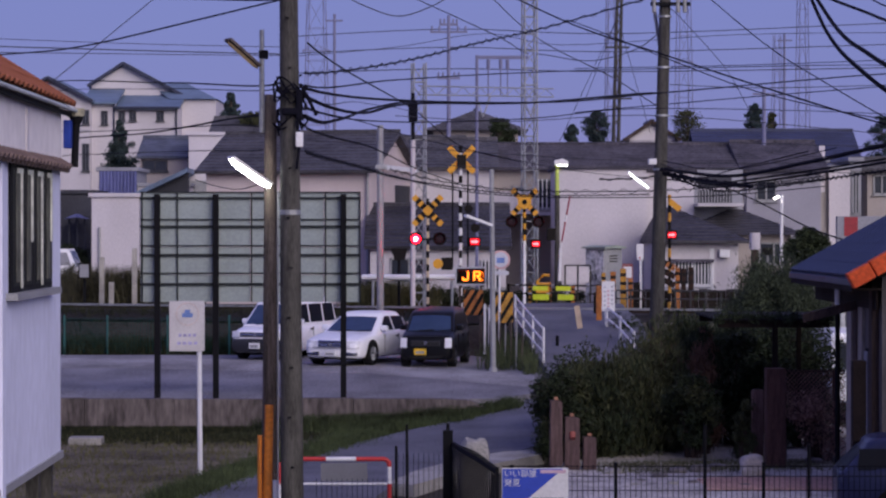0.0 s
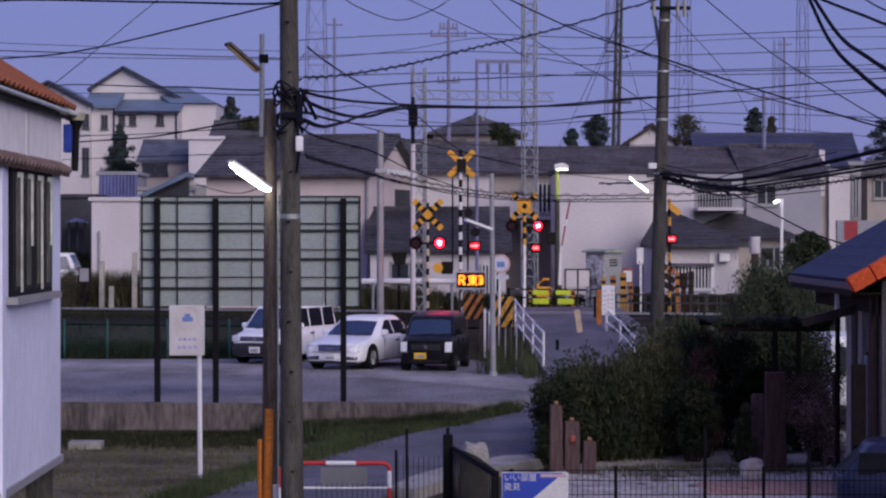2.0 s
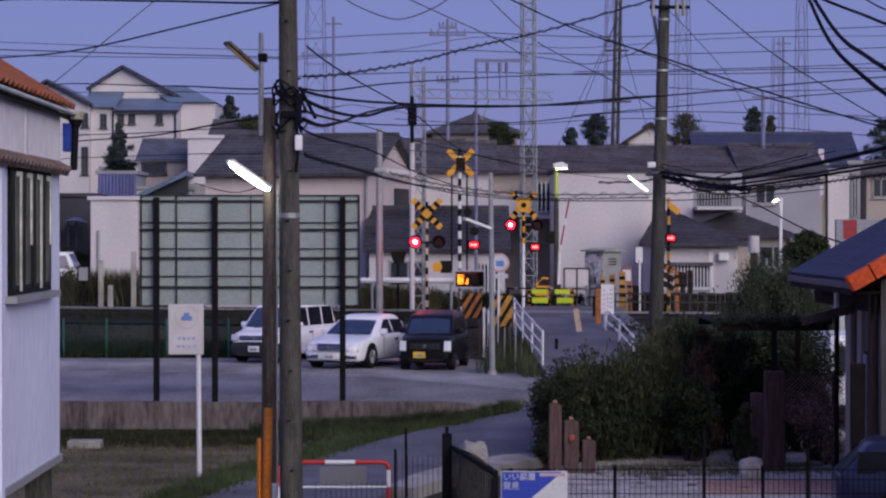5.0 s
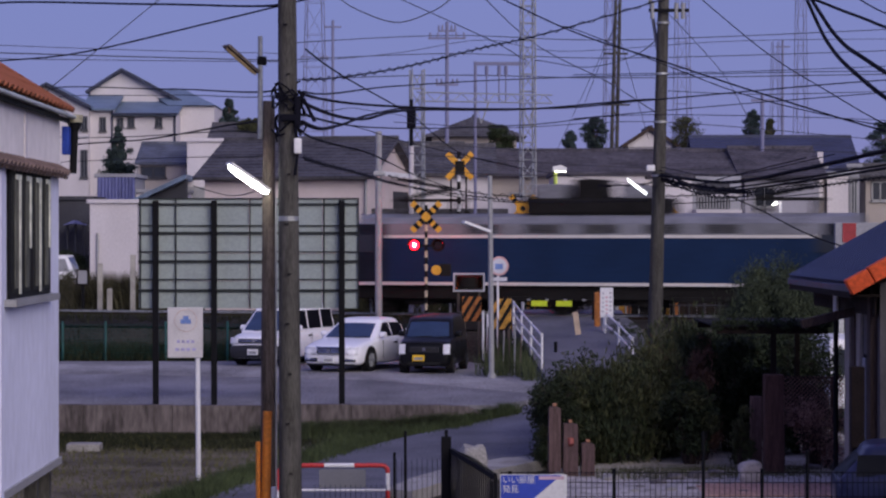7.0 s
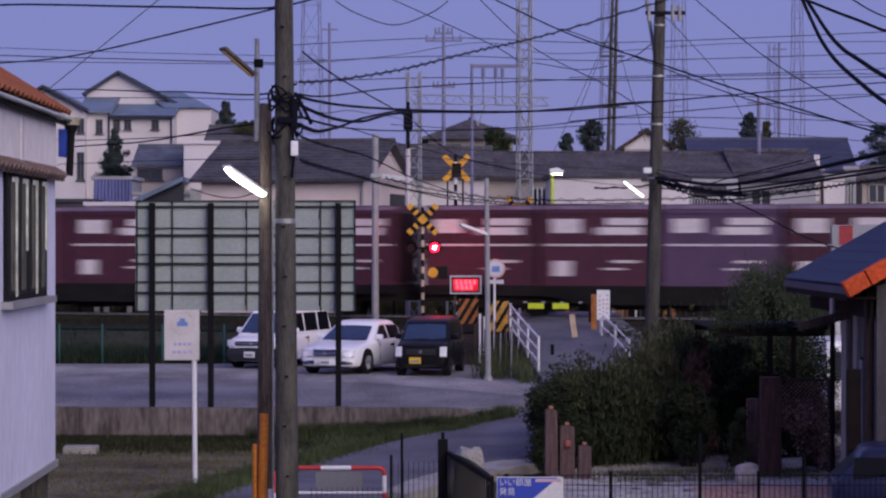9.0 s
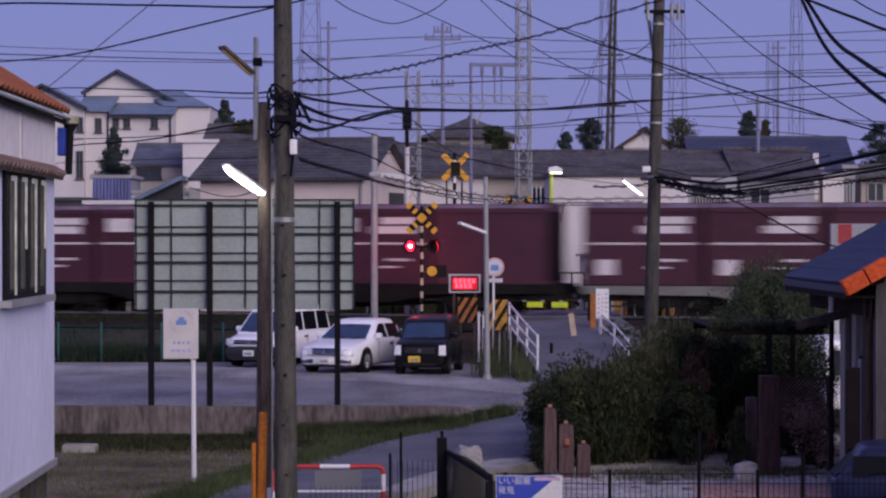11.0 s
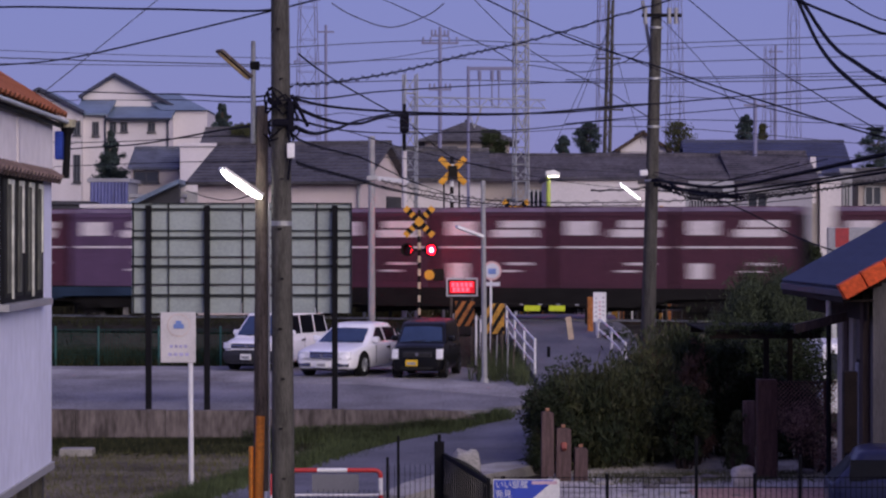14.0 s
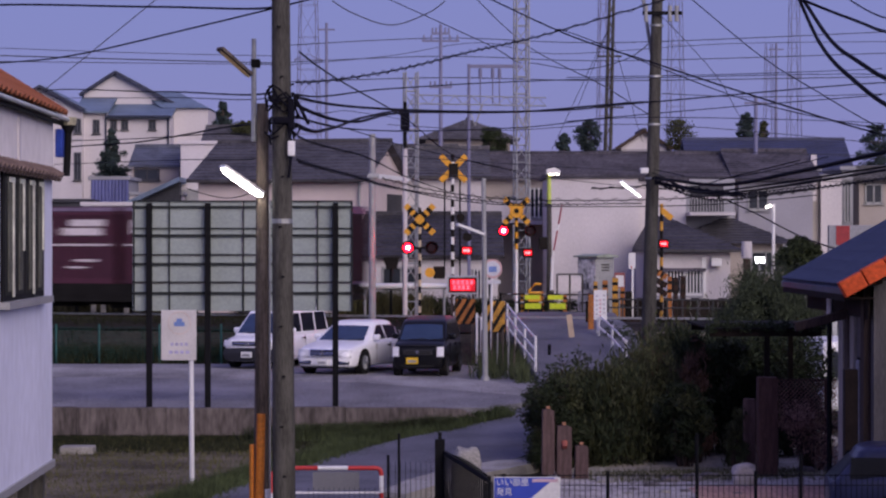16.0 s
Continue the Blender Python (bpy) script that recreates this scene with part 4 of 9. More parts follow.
def car(name, at, rz, label, paint, W, stations, cabin, wheel_r, axles, side_glass, plate_mat, front, bumper=None, pane=GLASS_SKYTINT, bow=0.10, crown=0.5, rim=STEEL):
    """stations: (y, bottom, top, half width) of the lower body. cabin: belt z, shoulder z, roof z, then y of windscreen foot and head and of rear
    window head and foot, half widths below and above. side_glass: outlines in shares along the belt and up to the shoulder. front: adds lamps and grille."""
    t = thing(name, at, rz, label, "car", "parked cars")
    w = W / 2
    part("body", loft([section(*q) for q in smooth_rows(stations, 6)]), paint, t, smooth=True)
    zb, zs, zt, f0, f1, r1, r0, wb, wt = cabin

    def ring(z, yf, yr, hw, rad, bulge):
        """A rounded plan outline, its front bowed out."""
        out = []
        for cx, cy, a0 in ((hw - rad, yr - rad, 0), (-hw + rad, yr - rad, 90), (-hw + rad, yf + rad, 180), (hw - rad, yf + rad, 270)):
            for k in range(6):
                an = radians(a0 + k * 18)
                out.append([cx + rad * math.cos(an), cy + rad * math.sin(an), z])
        full = []
        for i, p in enumerate(out):
            q = out[(i + 1) % len(out)]
            full += [p] + [[p[0] + (q[0] - p[0]) * k / 4, p[1] + (q[1] - p[1]) * k / 4, z] for k in (1, 2, 3)] if i in (5, 11, 17, 23) else [p]
        return [(x, y + (-bulge if y < (yf + yr) / 2 else bulge * 0.6) * (1 - (x / hw) ** 2), z) for x, y, z in full]

    at_front = lambda f: f0 + (f1 - f0) * f
    at_rear = lambda f: r0 + (r1 - r0) * f
    half = lambda f: wb + (wt - wb) * f
    rings = [ring(zb - 0.14, f0, r0, wb, 0.1, bow)]
    for k in range(7):
        f = k / 6
        rings.append(ring(zb + (zs - zb) * f, at_front(f), at_rear(f), half(f), 0.1, bow))
    for k in range(1, 6):
        a = radians(k * 18)
        g = 1 - math.cos(a)
        rings.append(ring(zs + (zt - zs) * math.sin(a), f1 + crown * g, r1 - 0.3 * g, wt * (1 - 0.42 * g), 0.1, bow * (1 - 0.6 * g)))
    part("cabin", loft(rings), paint, t, smooth=True)

    def screen(front_side):
        """A bowed pane over the windscreen or the rear window."""
        bm, rows = bmesh.new(), []
        for j in range(7):
            f = 0.07 + 0.86 * j / 6
            line = []
            for i in range(13):
                u = -0.86 + 1.72 * i / 12
                ff = f - (0.06 * u * u if j == 6 else 0)
                y = (at_front(ff) - bow * (1 - u * u) - 0.02) if front_side else (at_rear(ff) + bow * 0.6 * (1 - u * u) + 0.02)
                line.append(bm.verts.new((u * half(ff), y, zb + (zs - zb) * ff)))
            rows.append(line)
        for a, b in zip(rows, rows[1:]):
            for i in range(12):
                bm.faces.new((a[i], a[i + 1], b[i + 1], b[i]))
        bmesh.ops.solidify(bm, geom=bm.faces[:], thickness=0.012)
        return bm

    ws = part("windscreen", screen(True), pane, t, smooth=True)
    for s in (-0.3, 0.28):
        part("wiper", R((s, f0 - bow - 0.02, zb + 0.04), (s + 0.42, f0 - bow * 0.8 + 0.02, zb + 0.07), 0.012, 0.01, 6), BLACK_PAINT, ws)
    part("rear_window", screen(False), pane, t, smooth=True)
    for s in (-1, 1):
        for outline in side_glass:
            bm = bmesh.new()
            loop = [bm.verts.new((s * (half(v) + 0.008), f0 + (r0 - f0) * u, zb + (zs - zb) * v)) for u, v in outline]
            bm.faces.new(loop)
            bmesh.ops.solidify(bm, geom=bm.faces[:], thickness=0.012)
            part("side_window", bm, TINTED, t)
        for y in axles:
            part("wheel_arch", prism([(y + (wheel_r + 0.06) * math.cos(k * math.pi / 14), wheel_r + (wheel_r + 0.06) * math.sin(k * math.pi / 14)) for k in range(15)] + [(y - wheel_r - 0.06, wheel_r * 0.6), (y + wheel_r + 0.06, wheel_r * 0.6)],
                                     s * (w - 0.16), s * (w + 0.004), "x"), BLACK_PAINT, t)
            wh = part("wheel", R((s * (w - 0.2), y, wheel_r), (s * (w + 0.012), y, wheel_r), wheel_r, wheel_r * 0.97, 32), RUBBER, t)
            hub = R((s * (w - 0.04), y, wheel_r), (s * (w + 0.016), y, wheel_r), wheel_r * 0.66, wheel_r * 0.6, 24)
            for k in range(7):
                an = k * math.pi * 2 / 7
                rod(hub, (s * (w + 0.02), y, wheel_r), (s * (w + 0.016), y + wheel_r * 0.58 * math.cos(an), wheel_r + wheel_r * 0.58 * math.sin(an)), 0.022, 0.032, 5)
            part("rim", hub, rim, wh)
        mx = s * (half(0.1) + 0.01)
        part("door_mirror", B(min(mx, mx + s * 0.2), max(mx, mx + s * 0.2), f0 + 0.38, f0 + 0.52, zb + 0.03, zb + 0.19, 0.05), paint, t)
        for y in (f0 + 1.3, f0 + 2.2):
            part("door_handle", B(s * w - 0.025, s * w + 0.025, y, y + 0.2, zb - 0.15, zb - 0.11, 0.01), BLACK_PAINT, t)
        for y in (f0 + 0.5, f0 + 1.5, f0 + 2.4):
            part("door_seam", B(s * w * 0.995 - 0.006, s * w * 0.995 + 0.006, y, y + 0.014, 0.34, zb - 0.06), BLACK_PAINT, t)
    if bumper:
        part("bumper", loft([section(y_, 0.22, z_, hw_) for y_, z_, hw_ in ((-0.06, 0.52, w * 0.84), (-0.03, 0.6, w * 0.93), (0.1, 0.64, w * 0.985), (0.42, 0.64, w * 1.005), (0.5, 0.6, w * 0.99))]), bumper, t, smooth=True)
    front(t, w)
    return t


def bowed(bm, x0, x1, z0, z1, y, back, sweep=0.25, n=6):
    """A panel across a car's nose whose ends sweep back with the body."""
    rows = []
    for k in range(n + 1):
        x = x0 + (x1 - x0) * k / n
        yy = y - 0.045 + sweep * 1.5 * x ** 4
        rows.append([(x, yy, z0), (x, yy + back, z0), (x, yy + back, z1), (x, yy + (z1 - z0) * 0.2, z1)])
    vs = [[bm.verts.new(p) for p in r] for r in rows]
    for a, b in zip(vs, vs[1:]):
        for i in range(4):
            bm.faces.new((a[i], a[(i + 1) % 4], b[(i + 1) % 4], b[i]))
    bm.faces.new(vs[0][::-1])
    bm.faces.new(vs[-1])
    return bm


def plate(t, y, z, paint, x=0.0):
    p = part("number_plate", B(x - 0.165, x + 0.165, y - 0.02, y + 0.03, z - 0.085, z + 0.085, 0.008), paint, t, "plain plate")
    part("plate_mark", B(x - 0.12, x + 0.12, y - 0.025, y - 0.02, z - 0.05, z + 0.02), GREY_PAINT, p)


def lamp_pair(t, x0, x1, z0, z1, y, back, sweep):
    """Lamps with a dark rim, a lens and a bright bowl in it."""
    for s in (-1, 1):
        a, b = sorted((s * x0, s * x1))
        hl = part("headlight", bowed(bmesh.new(), a, b, z0, z1, y, back, sweep), LENS, t, "clear lamp lens")
        part("lamp_rim", bowed(bmesh.new(), a - 0.015, b + 0.015, z0 - 0.02, z0 - 0.002, y, back, sweep), GREY_PAINT, hl)


def sedan_front(t, w):
    lamp_pair(t, 0.44, 0.8, 0.53, 0.7, -0.005, 0.16, 0.2)
    gr = part("grille", bowed(bmesh.new(), -0.37, 0.37, 0.53, 0.7, -0.035, 0.12, 0.1), BLACK_PAINT, t)
    for z in (0.56, 0.6, 0.64):
        part("bar", bowed(bmesh.new(), -0.35, 0.35, z - 0.006, z + 0.006, -0.045, 0.03, 0.1), CHROME, gr)
    part("rim", bowed(bmesh.new(), -0.39, 0.39, 0.695, 0.72, -0.045, 0.06, 0.1), CHROME, gr)
    part("badge", R((0, -0.11, 0.61), (0, -0.07, 0.61), 0.05, 0.05, 16), CHROME, gr)
    for s in (-1, 1):
        a, b = sorted((s * 0.36, s * 0.76))
        sl = part("bumper_vent", bowed(bmesh.new(), a, b, 0.3, 0.4, -0.02, 0.1, 0.2), BLACK_PAINT, t)
        part("trim", bowed(bmesh.new(), a, b, 0.345, 0.357, -0.03, 0.03, 0.2), CHROME, sl)
    part("bumper_seam", bowed(bmesh.new(), -0.8, 0.8, 0.49, 0.5, -0.028, 0.05, 0.2), GREY_PAINT, t)
    part("air_dam", bowed(bmesh.new(), -0.7, 0.7, 0.19, 0.235, 0.0, 0.1, 0.2), BLACK_PAINT, t)
    plate(t, -0.085, 0.36, PLATE_WHITE)


def kei_front(t, w):
    lamp_pair(t, 0.53, 0.71, 0.56, 0.82, -0.012, 0.14, 0.12)
    gr = part("grille", bowed(bmesh.new(), -0.4, 0.4, 0.6, 0.74, -0.02, 0.1, 0.1), BUMPER_GREY, t)
    for z in (0.64, 0.69):
        part("bar", bowed(bmesh.new(), -0.38, 0.38, z - 0.008, z + 0.008, -0.028, 0.02, 0.1), BLACK_PAINT, gr)
    part("badge", R((0, -0.09, 0.68), (0, -0.05, 0.68), 0.05, 0.05, 16), CHROME, gr)
    part("bumper_vent", bowed(bmesh.new(), -0.45, 0.45, 0.26, 0.33, -0.015, 0.1, 0.1), RUBBER, t)
    part("bonnet_seam", bowed(bmesh.new(), -0.5, 0.5, 0.85, 0.86, 0.02, 0.06, 0.1), BUMPER_GREY, t)
    plate(t, -0.075, 0.44, PLATE_YELLOW, -0.15)


def van_front(t, w):
    lamp_pair(t, 0.55, 0.81, 0.66, 0.83, -0.02, 0.16, 0.2)
    gr = part("grille", bowed(bmesh.new(), -0.5, 0.5, 0.68, 0.8, -0.025, 0.1, 0.12), BUMPER_GREY, t)
    part("badge", R((0, -0.1, 0.74), (0, -0.06, 0.74), 0.055, 0.055, 16), CHROME, gr)
    part("bar", bowed(bmesh.new(), -0.48, 0.48, 0.735, 0.75, -0.032, 0.02, 0.12), CHROME, gr)
    plate(t, -0.13, 0.42, PLATE_WHITE)


def hatch_front(t, w):
    lamp_pair(t, 0.5, 0.78, 0.62, 0.76, 0.0, 0.14, 0.2)
    plate(t, -0.04, 0.4, PLATE_WHITE)


SALOON_GLASS = [[(0.13, 0.1), (0.43, 0.1), (0.43, 0.93), (0.315, 0.93)], [(0.46, 0.1), (0.72, 0.1), (0.72, 0.9), (0.46, 0.93)], [(0.74, 0.12), (0.85, 0.14), (0.76, 0.8), (0.74, 0.88)]]
BOX_GLASS = [[(0.1, 0.1), (0.38, 0.1), (0.38, 0.92), (0.22, 0.92)], [(0.41, 0.1), (0.67, 0.1), (0.67, 0.92), (0.41, 0.92)], [(0.70, 0.1), (0.93, 0.1), (0.92, 0.92), (0.70, 0.92)]]
car("sedan", (-3.11, 69.2, 0), -22, "white four-door sedan parked on gravel", CAR_WHITE, 1.79,
    [(-0.03, 0.3, 0.56, 0.5), (0.0, 0.26, 0.64, 0.66), (0.06, 0.22, 0.7, 0.77), (0.2, 0.2, 0.755, 0.845), (0.6, 0.2, 0.83, 0.885), (1.3, 0.2, 0.915, 0.895), (2.4, 0.2, 0.95, 0.895), (3.8, 0.2, 0.98, 0.89), (4.55, 0.24, 0.97, 0.86), (4.8, 0.3, 0.9, 0.78), (4.84, 0.36, 0.82, 0.7)],
    (0.9, 1.36, 1.47, 1.2, 2.05, 3.3, 4.25, 0.82, 0.64), 0.33, (0.85, 3.7), SALOON_GLASS, PLATE_WHITE, sedan_front)
car("kei_wagon", (-0.47, 68.4, 0), -9, "glossy black boxy kei wagon with yellow plate", CAR_BLACK, 1.475,
    [(-0.02, 0.3, 0.66, 0.5), (0.0, 0.25, 0.78, 0.62), (0.06, 0.21, 0.86, 0.69), (0.2, 0.2, 0.92, 0.725), (0.5, 0.2, 0.98, 0.7375), (1.0, 0.2, 1.02, 0.7375), (2.6, 0.2, 1.03, 0.7375), (3.25, 0.22, 1.03, 0.72), (3.36, 0.28, 1.0, 0.68), (3.4, 0.36, 0.92, 0.6)],
    (0.96, 1.45, 1.6, 0.62, 1.08, 3.15, 3.36, 0.7, 0.61), 0.275, (0.55, 2.9), BOX_GLASS, PLATE_YELLOW, kei_front, bow=0.07, crown=1.5, rim=BUMPER_GREY)
car("estate_van", (-5.45, 72.5, 0), -21, "white estate van with dark grey front bumper", CAR_WHITE, 1.69,
    [(-0.02, 0.3, 0.62, 0.5), (0.0, 0.26, 0.72, 0.64), (0.08, 0.22, 0.82, 0.76), (0.25, 0.2, 0.88, 0.82), (0.6, 0.2, 0.945, 0.843), (1.1, 0.2, 1.0, 0.845), (2.6, 0.2, 1.02, 0.845), (4.0, 0.22, 1.03, 0.83), (4.16, 0.26, 0.98, 0.78), (4.2, 0.34, 0.9, 0.7)],
    (0.98, 1.64, 1.78, 0.72, 1.55, 3.98, 4.16, 0.8, 0.69), 0.3, (0.7, 3.25), BOX_GLASS, PLATE_WHITE, van_front, BUMPER_GREY)
car("parked_car", (10.12, 37.3, -0.7), 84, "dark navy car parked beside the yard fence", CAR_NAVY, 1.7,
    [(-0.02, 0.3, 0.62, 0.5), (0.0, 0.26, 0.7, 0.64), (0.08, 0.22, 0.8, 0.76), (0.5, 0.2, 0.9, 0.84), (1.1, 0.2, 0.97, 0.845), (2.6, 0.2, 0.97, 0.845), (3.7, 0.22, 0.96, 0.83), (4.05, 0.26, 0.92, 0.76), (4.17, 0.32, 0.86, 0.66), (4.2, 0.4, 0.8, 0.55)],
    (0.86, 1.24, 1.38, 0.9, 1.75, 3.75, 4.12, 0.79, 0.64), 0.3, (0.7, 3.3), BOX_GLASS, PLATE_WHITE, hatch_front, pane=TINTED)

# small white truck beyond the track
slab("terrace", [(-18, 96.5), (-13.2, 96.5), (-13.2, 104), (-18, 104)], 0.5, 1.36, OLD_CONCRETE, "raised grey concrete parking terrace", "terrace")
t = thing("light_truck", (-14.45, 99, 1.36), 88, "small white light truck beyond the railway", "truck", "parked cars")
part("cab", loft([[(-0.7, 0, 0.3), (0.7, 0, 0.3), (0.7, 1.2, 0.3), (-0.7, 1.2, 0.3)], [(-0.7, 0, 0.9), (0.7, 0, 0.9), (0.7, 1.2, 0.9), (-0.7, 1.2, 0.9)], [(-0.62, 0.35, 1.7), (0.62, 0.35, 1.7), (0.62, 1.15, 1.7), (-0.62, 1.15, 1.7)]]), CAR_WHITE, t)
part("windscreen", patch(bmesh.new(), ((-0.7, 0, 0.9), (0.7, 0, 0.9), (0.62, 0.35, 1.7), (-0.62, 0.35, 1.7)), 0.08, 0.92, 0.1, 0.9, 0.01), GLASS_SKYTINT, t)
# pane in wall grey: the pale reflection is flat colour
part("side_window", patch(bmesh.new(), ((-0.7, 1.2, 0.9), (-0.7, 0.0, 0.9), (-0.62, 0.35, 1.7), (-0.62, 1.15, 1.7)), 0.2, 0.85, 0.18, 0.82, 0.01), GREY_WALL, t, "side window with its pale reflection painted in matt grey")
part("load_bed", B(-0.7, 0.7, 1.25, 3.2, 0.6, 0.95), CAR_WHITE, t)
for y in (0.5, 2.5):
    for s in (-0.65, 0.65):
        part("wheel", R((s - 0.08, y, 0.26), (s + 0.08, y, 0.26), 0.26, 0.26, 16), RUBBER, t)

# ---- billboard seen from behind ----
bb = thing("billboard", (-4.335, 55.93, 0), 0, "large billboard seen from behind, grey-green panels on black posts", "billboard")
bw, z0, z1 = 4.966, 2.158, 4.647
for i in range(6):
    for j in range(4):
        part("panel", B(-bw / 2 + bw * i / 6 + 0.006, -bw / 2 + bw * (i + 1) / 6 - 0.006, 0.05, 0.075, z0 + (z1 - z0) * j / 4 + 0.004, z0 + (z1 - z0) * (j + 1) / 4 - 0.004), BOARD_BACK, bb)
BATTEN = mat("batten_grey", (0.028, 0.032, 0.034), 0.7, var=0.3, scale=3, fine=20, bump=0.05)
for z, a in ((z1 - 0.012, 0.012), (z1 - 0.145, 0.026), (z1 - 0.625, 0.013), (z1 - 0.79, 0.03), (z1 - 1.215, 0.013), (z1 - 1.43, 0.03), (z1 - 1.835, 0.013), (z1 - 2.085, 0.03)):
    part("batten", B(-bw / 2, bw / 2, 0.0, 0.05, z - a, z + a), BATTEN, bb)
for px in (-5.952, -4.284, -2.616, -6.748, -1.845):
    x = px - -4.309
    part("stud", B(x - 0.015, x + 0.015, -0.008, 0.05, z0, z1), BATTEN, bb)
for px in (-6.394, -5.080, -2.211):
    x = px - -4.309
    part("post", B(x - 0.065, x + 0.065, -0.14, -0.01, -0.05, z1 - 0.06, 0.01), BLACK_IRON, bb)

# ---- green mesh fence behind the cars ----
GREEN_POST = mat("green_post", (0.014, 0.085, 0.078), 0.5, var=0.2, bump=0.05)
gf = thing("mesh_fence", (0, 0, 0), 0, "thin green wire mesh fence below the railway bank", "fence")
pts = [(x, 75.8) for x in (-17.1, -15.24, -13.4, -11.55, -10.24, -8.4, -6.52, -4.66, -2.8, -0.95)]
for x, y in pts:
    part("post", R((x, y, -0.1), (x, y, 1.2), 0.035, 0.035, 8), GREEN_POST, gf)
bm = bmesh.new()
for (xa, ya), (xb, yb) in zip(pts, pts[1:]):
    for k in range(13):
        rod(bm, (xa, ya, 0.08 + k * 0.085), (xb, yb, 0.08 + k * 0.085), 0.004, 0.004, 4)
    for k in range(1, 20):
        u = k / 20
        rod(bm, (xa + (xb - xa) * u, ya + (yb - ya) * u, 0.05), (xa + (xb - xa) * u, ya + (yb - ya) * u, 1.12), 0.004, 0.004, 4)
part("mesh", bm, mat("green_mesh", (0.012, 0.07, 0.06), 0.7, var=0.2, bump=0.0), gf)


# ---- near house with terracotta roof ----
hs = thing("white_house", (-4.31, 28.0, -0.7), 0.81, "white rendered two-storey house with terracotta roof", "house")
HB = -0.7


part("wall", prism([(-9.0, 1.255-HB), (0.0, 1.255-HB), (0.0, 5.150-HB), (-9.0, 5.150-HB)], -8, 0.0, "x"), HOUSE_WALL, hs)
# solid dark box in place of the shaded opening below the overhang
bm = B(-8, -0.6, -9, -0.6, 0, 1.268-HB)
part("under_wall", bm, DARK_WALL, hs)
part("bottom_trim", B(-0.06, 0.03, -9, 0.03, 1.255-HB - 0.05, 1.255-HB + 0.03), GREY_PAINT, hs)
for y in (-0.25, -1.2, -4.5):
    part("post", B(-0.2, -0.06, y - 0.07, y + 0.07, 0, 1.255-HB), POLE_GREY, hs)
part("corner_post", B(-0.1, 0.05, -4.3, -4.1, 0.6, 4.539-HB, 0.01), HOUSE_WALL, hs)
wz0, wz1 = 3.145-HB, 4.431-HB
UPPER = mat("upper_render", (0.8, 0.75, 0.74), 0.85, var=0.08, scale=1.0, fine=5, bump=0.05)
part("upper_wall", B(-0.02, 0.012, -9, -0.004, 4.53-HB, 5.11-HB), UPPER, hs, "greyish cream render under the eaves")
part("upper_batten", B(0.012, 0.03, -2.62, -2.5, 4.53-HB, 5.04-HB), WHITE_WALL, hs)
w = part("window", B(-0.1, 0.03, -3.66, -0.85, wz0, wz1), BLACK_IRON, hs)
DIM_PANE = mat("dim_pane", (0.012, 0.012, 0.01), 0.66, var=0.4, scale=2, fine=10, bump=0.0)
CURTAIN = mat("curtain", (0.11, 0.11, 0.09), 0.8, var=0.75, scale=3, fine=8, stretch=(6, 6, 0.5))
SASH = mat("sash_pale", (0.62, 0.63, 0.55), 0.6, var=0.3, scale=3, fine=12)
for k in range(4):
    y = -3.62 + k * 0.69
    part("pane", B(0.02, 0.036, y + 0.05, y + 0.62, wz0 + 0.06, wz1 - 0.06), DIM_PANE, w)
    part("curtain", B(0.037, 0.045, y + 0.24, y + 0.46, wz0 + 0.1, wz1 - 0.1), CURTAIN, w, "grey-green curtain behind the pane")
    part("sash", B(0.037, 0.05, y + 0.52, y + 0.6, wz0 + (0.5 if k % 2 else 0.04), wz1 - 0.05), SASH, w, "pale window sash")
    part("sash", B(0.037, 0.05, y + 0.3, y + 0.62, wz1 - 0.1, wz1 - 0.05), SASH, w, "pale window sash")
part("sill", B(-0.02, 0.12, -3.8, -0.75, wz0 - 0.07, wz0), GREY_PAINT, hs)
# awning of tiles over the window
aw = part("awning", prism([(0.0, 4.526-HB), (0.1, 4.437-HB), (0.1, 4.412-HB), (0.0, 4.450-HB)], -9, 0.04), OLD_WOOD, hs)
at_ = None
for k in range(34):
    y = -8.6 + k * 0.255
    if at_ is None:
        bm = R((-0.02, 0, 0.1), (0.13, 0, 0.0), 0.045, 0.06, 8)
        box(bm, 0.0, 0.13, -0.128, 0.128, 0.0, 0.03)
        at_ = part("tile", bm, mat("awning_tile", (0.17, 0.12, 0.11), 0.8, var=0.45, scale=4, fine=15, per=0.4), aw)
        at_.matrix_basis = pose(0, y, 4.450-HB)
    else:
        again(at_, 0, y, 4.450-HB)
# main roof of overlapping tiles with gutter
SL = 0.615
EX, EZ0 = 0.11, 5.150-HB
rf = part("roof", prism([(-4.5, EZ0 + (EX + 4.5) * SL), (EX, EZ0), (EX, EZ0 - 0.05), (-4.5, EZ0 - 0.12 + (EX + 4.5) * SL)], -9, 0.3), OLD_WOOD, hs)
tile = None
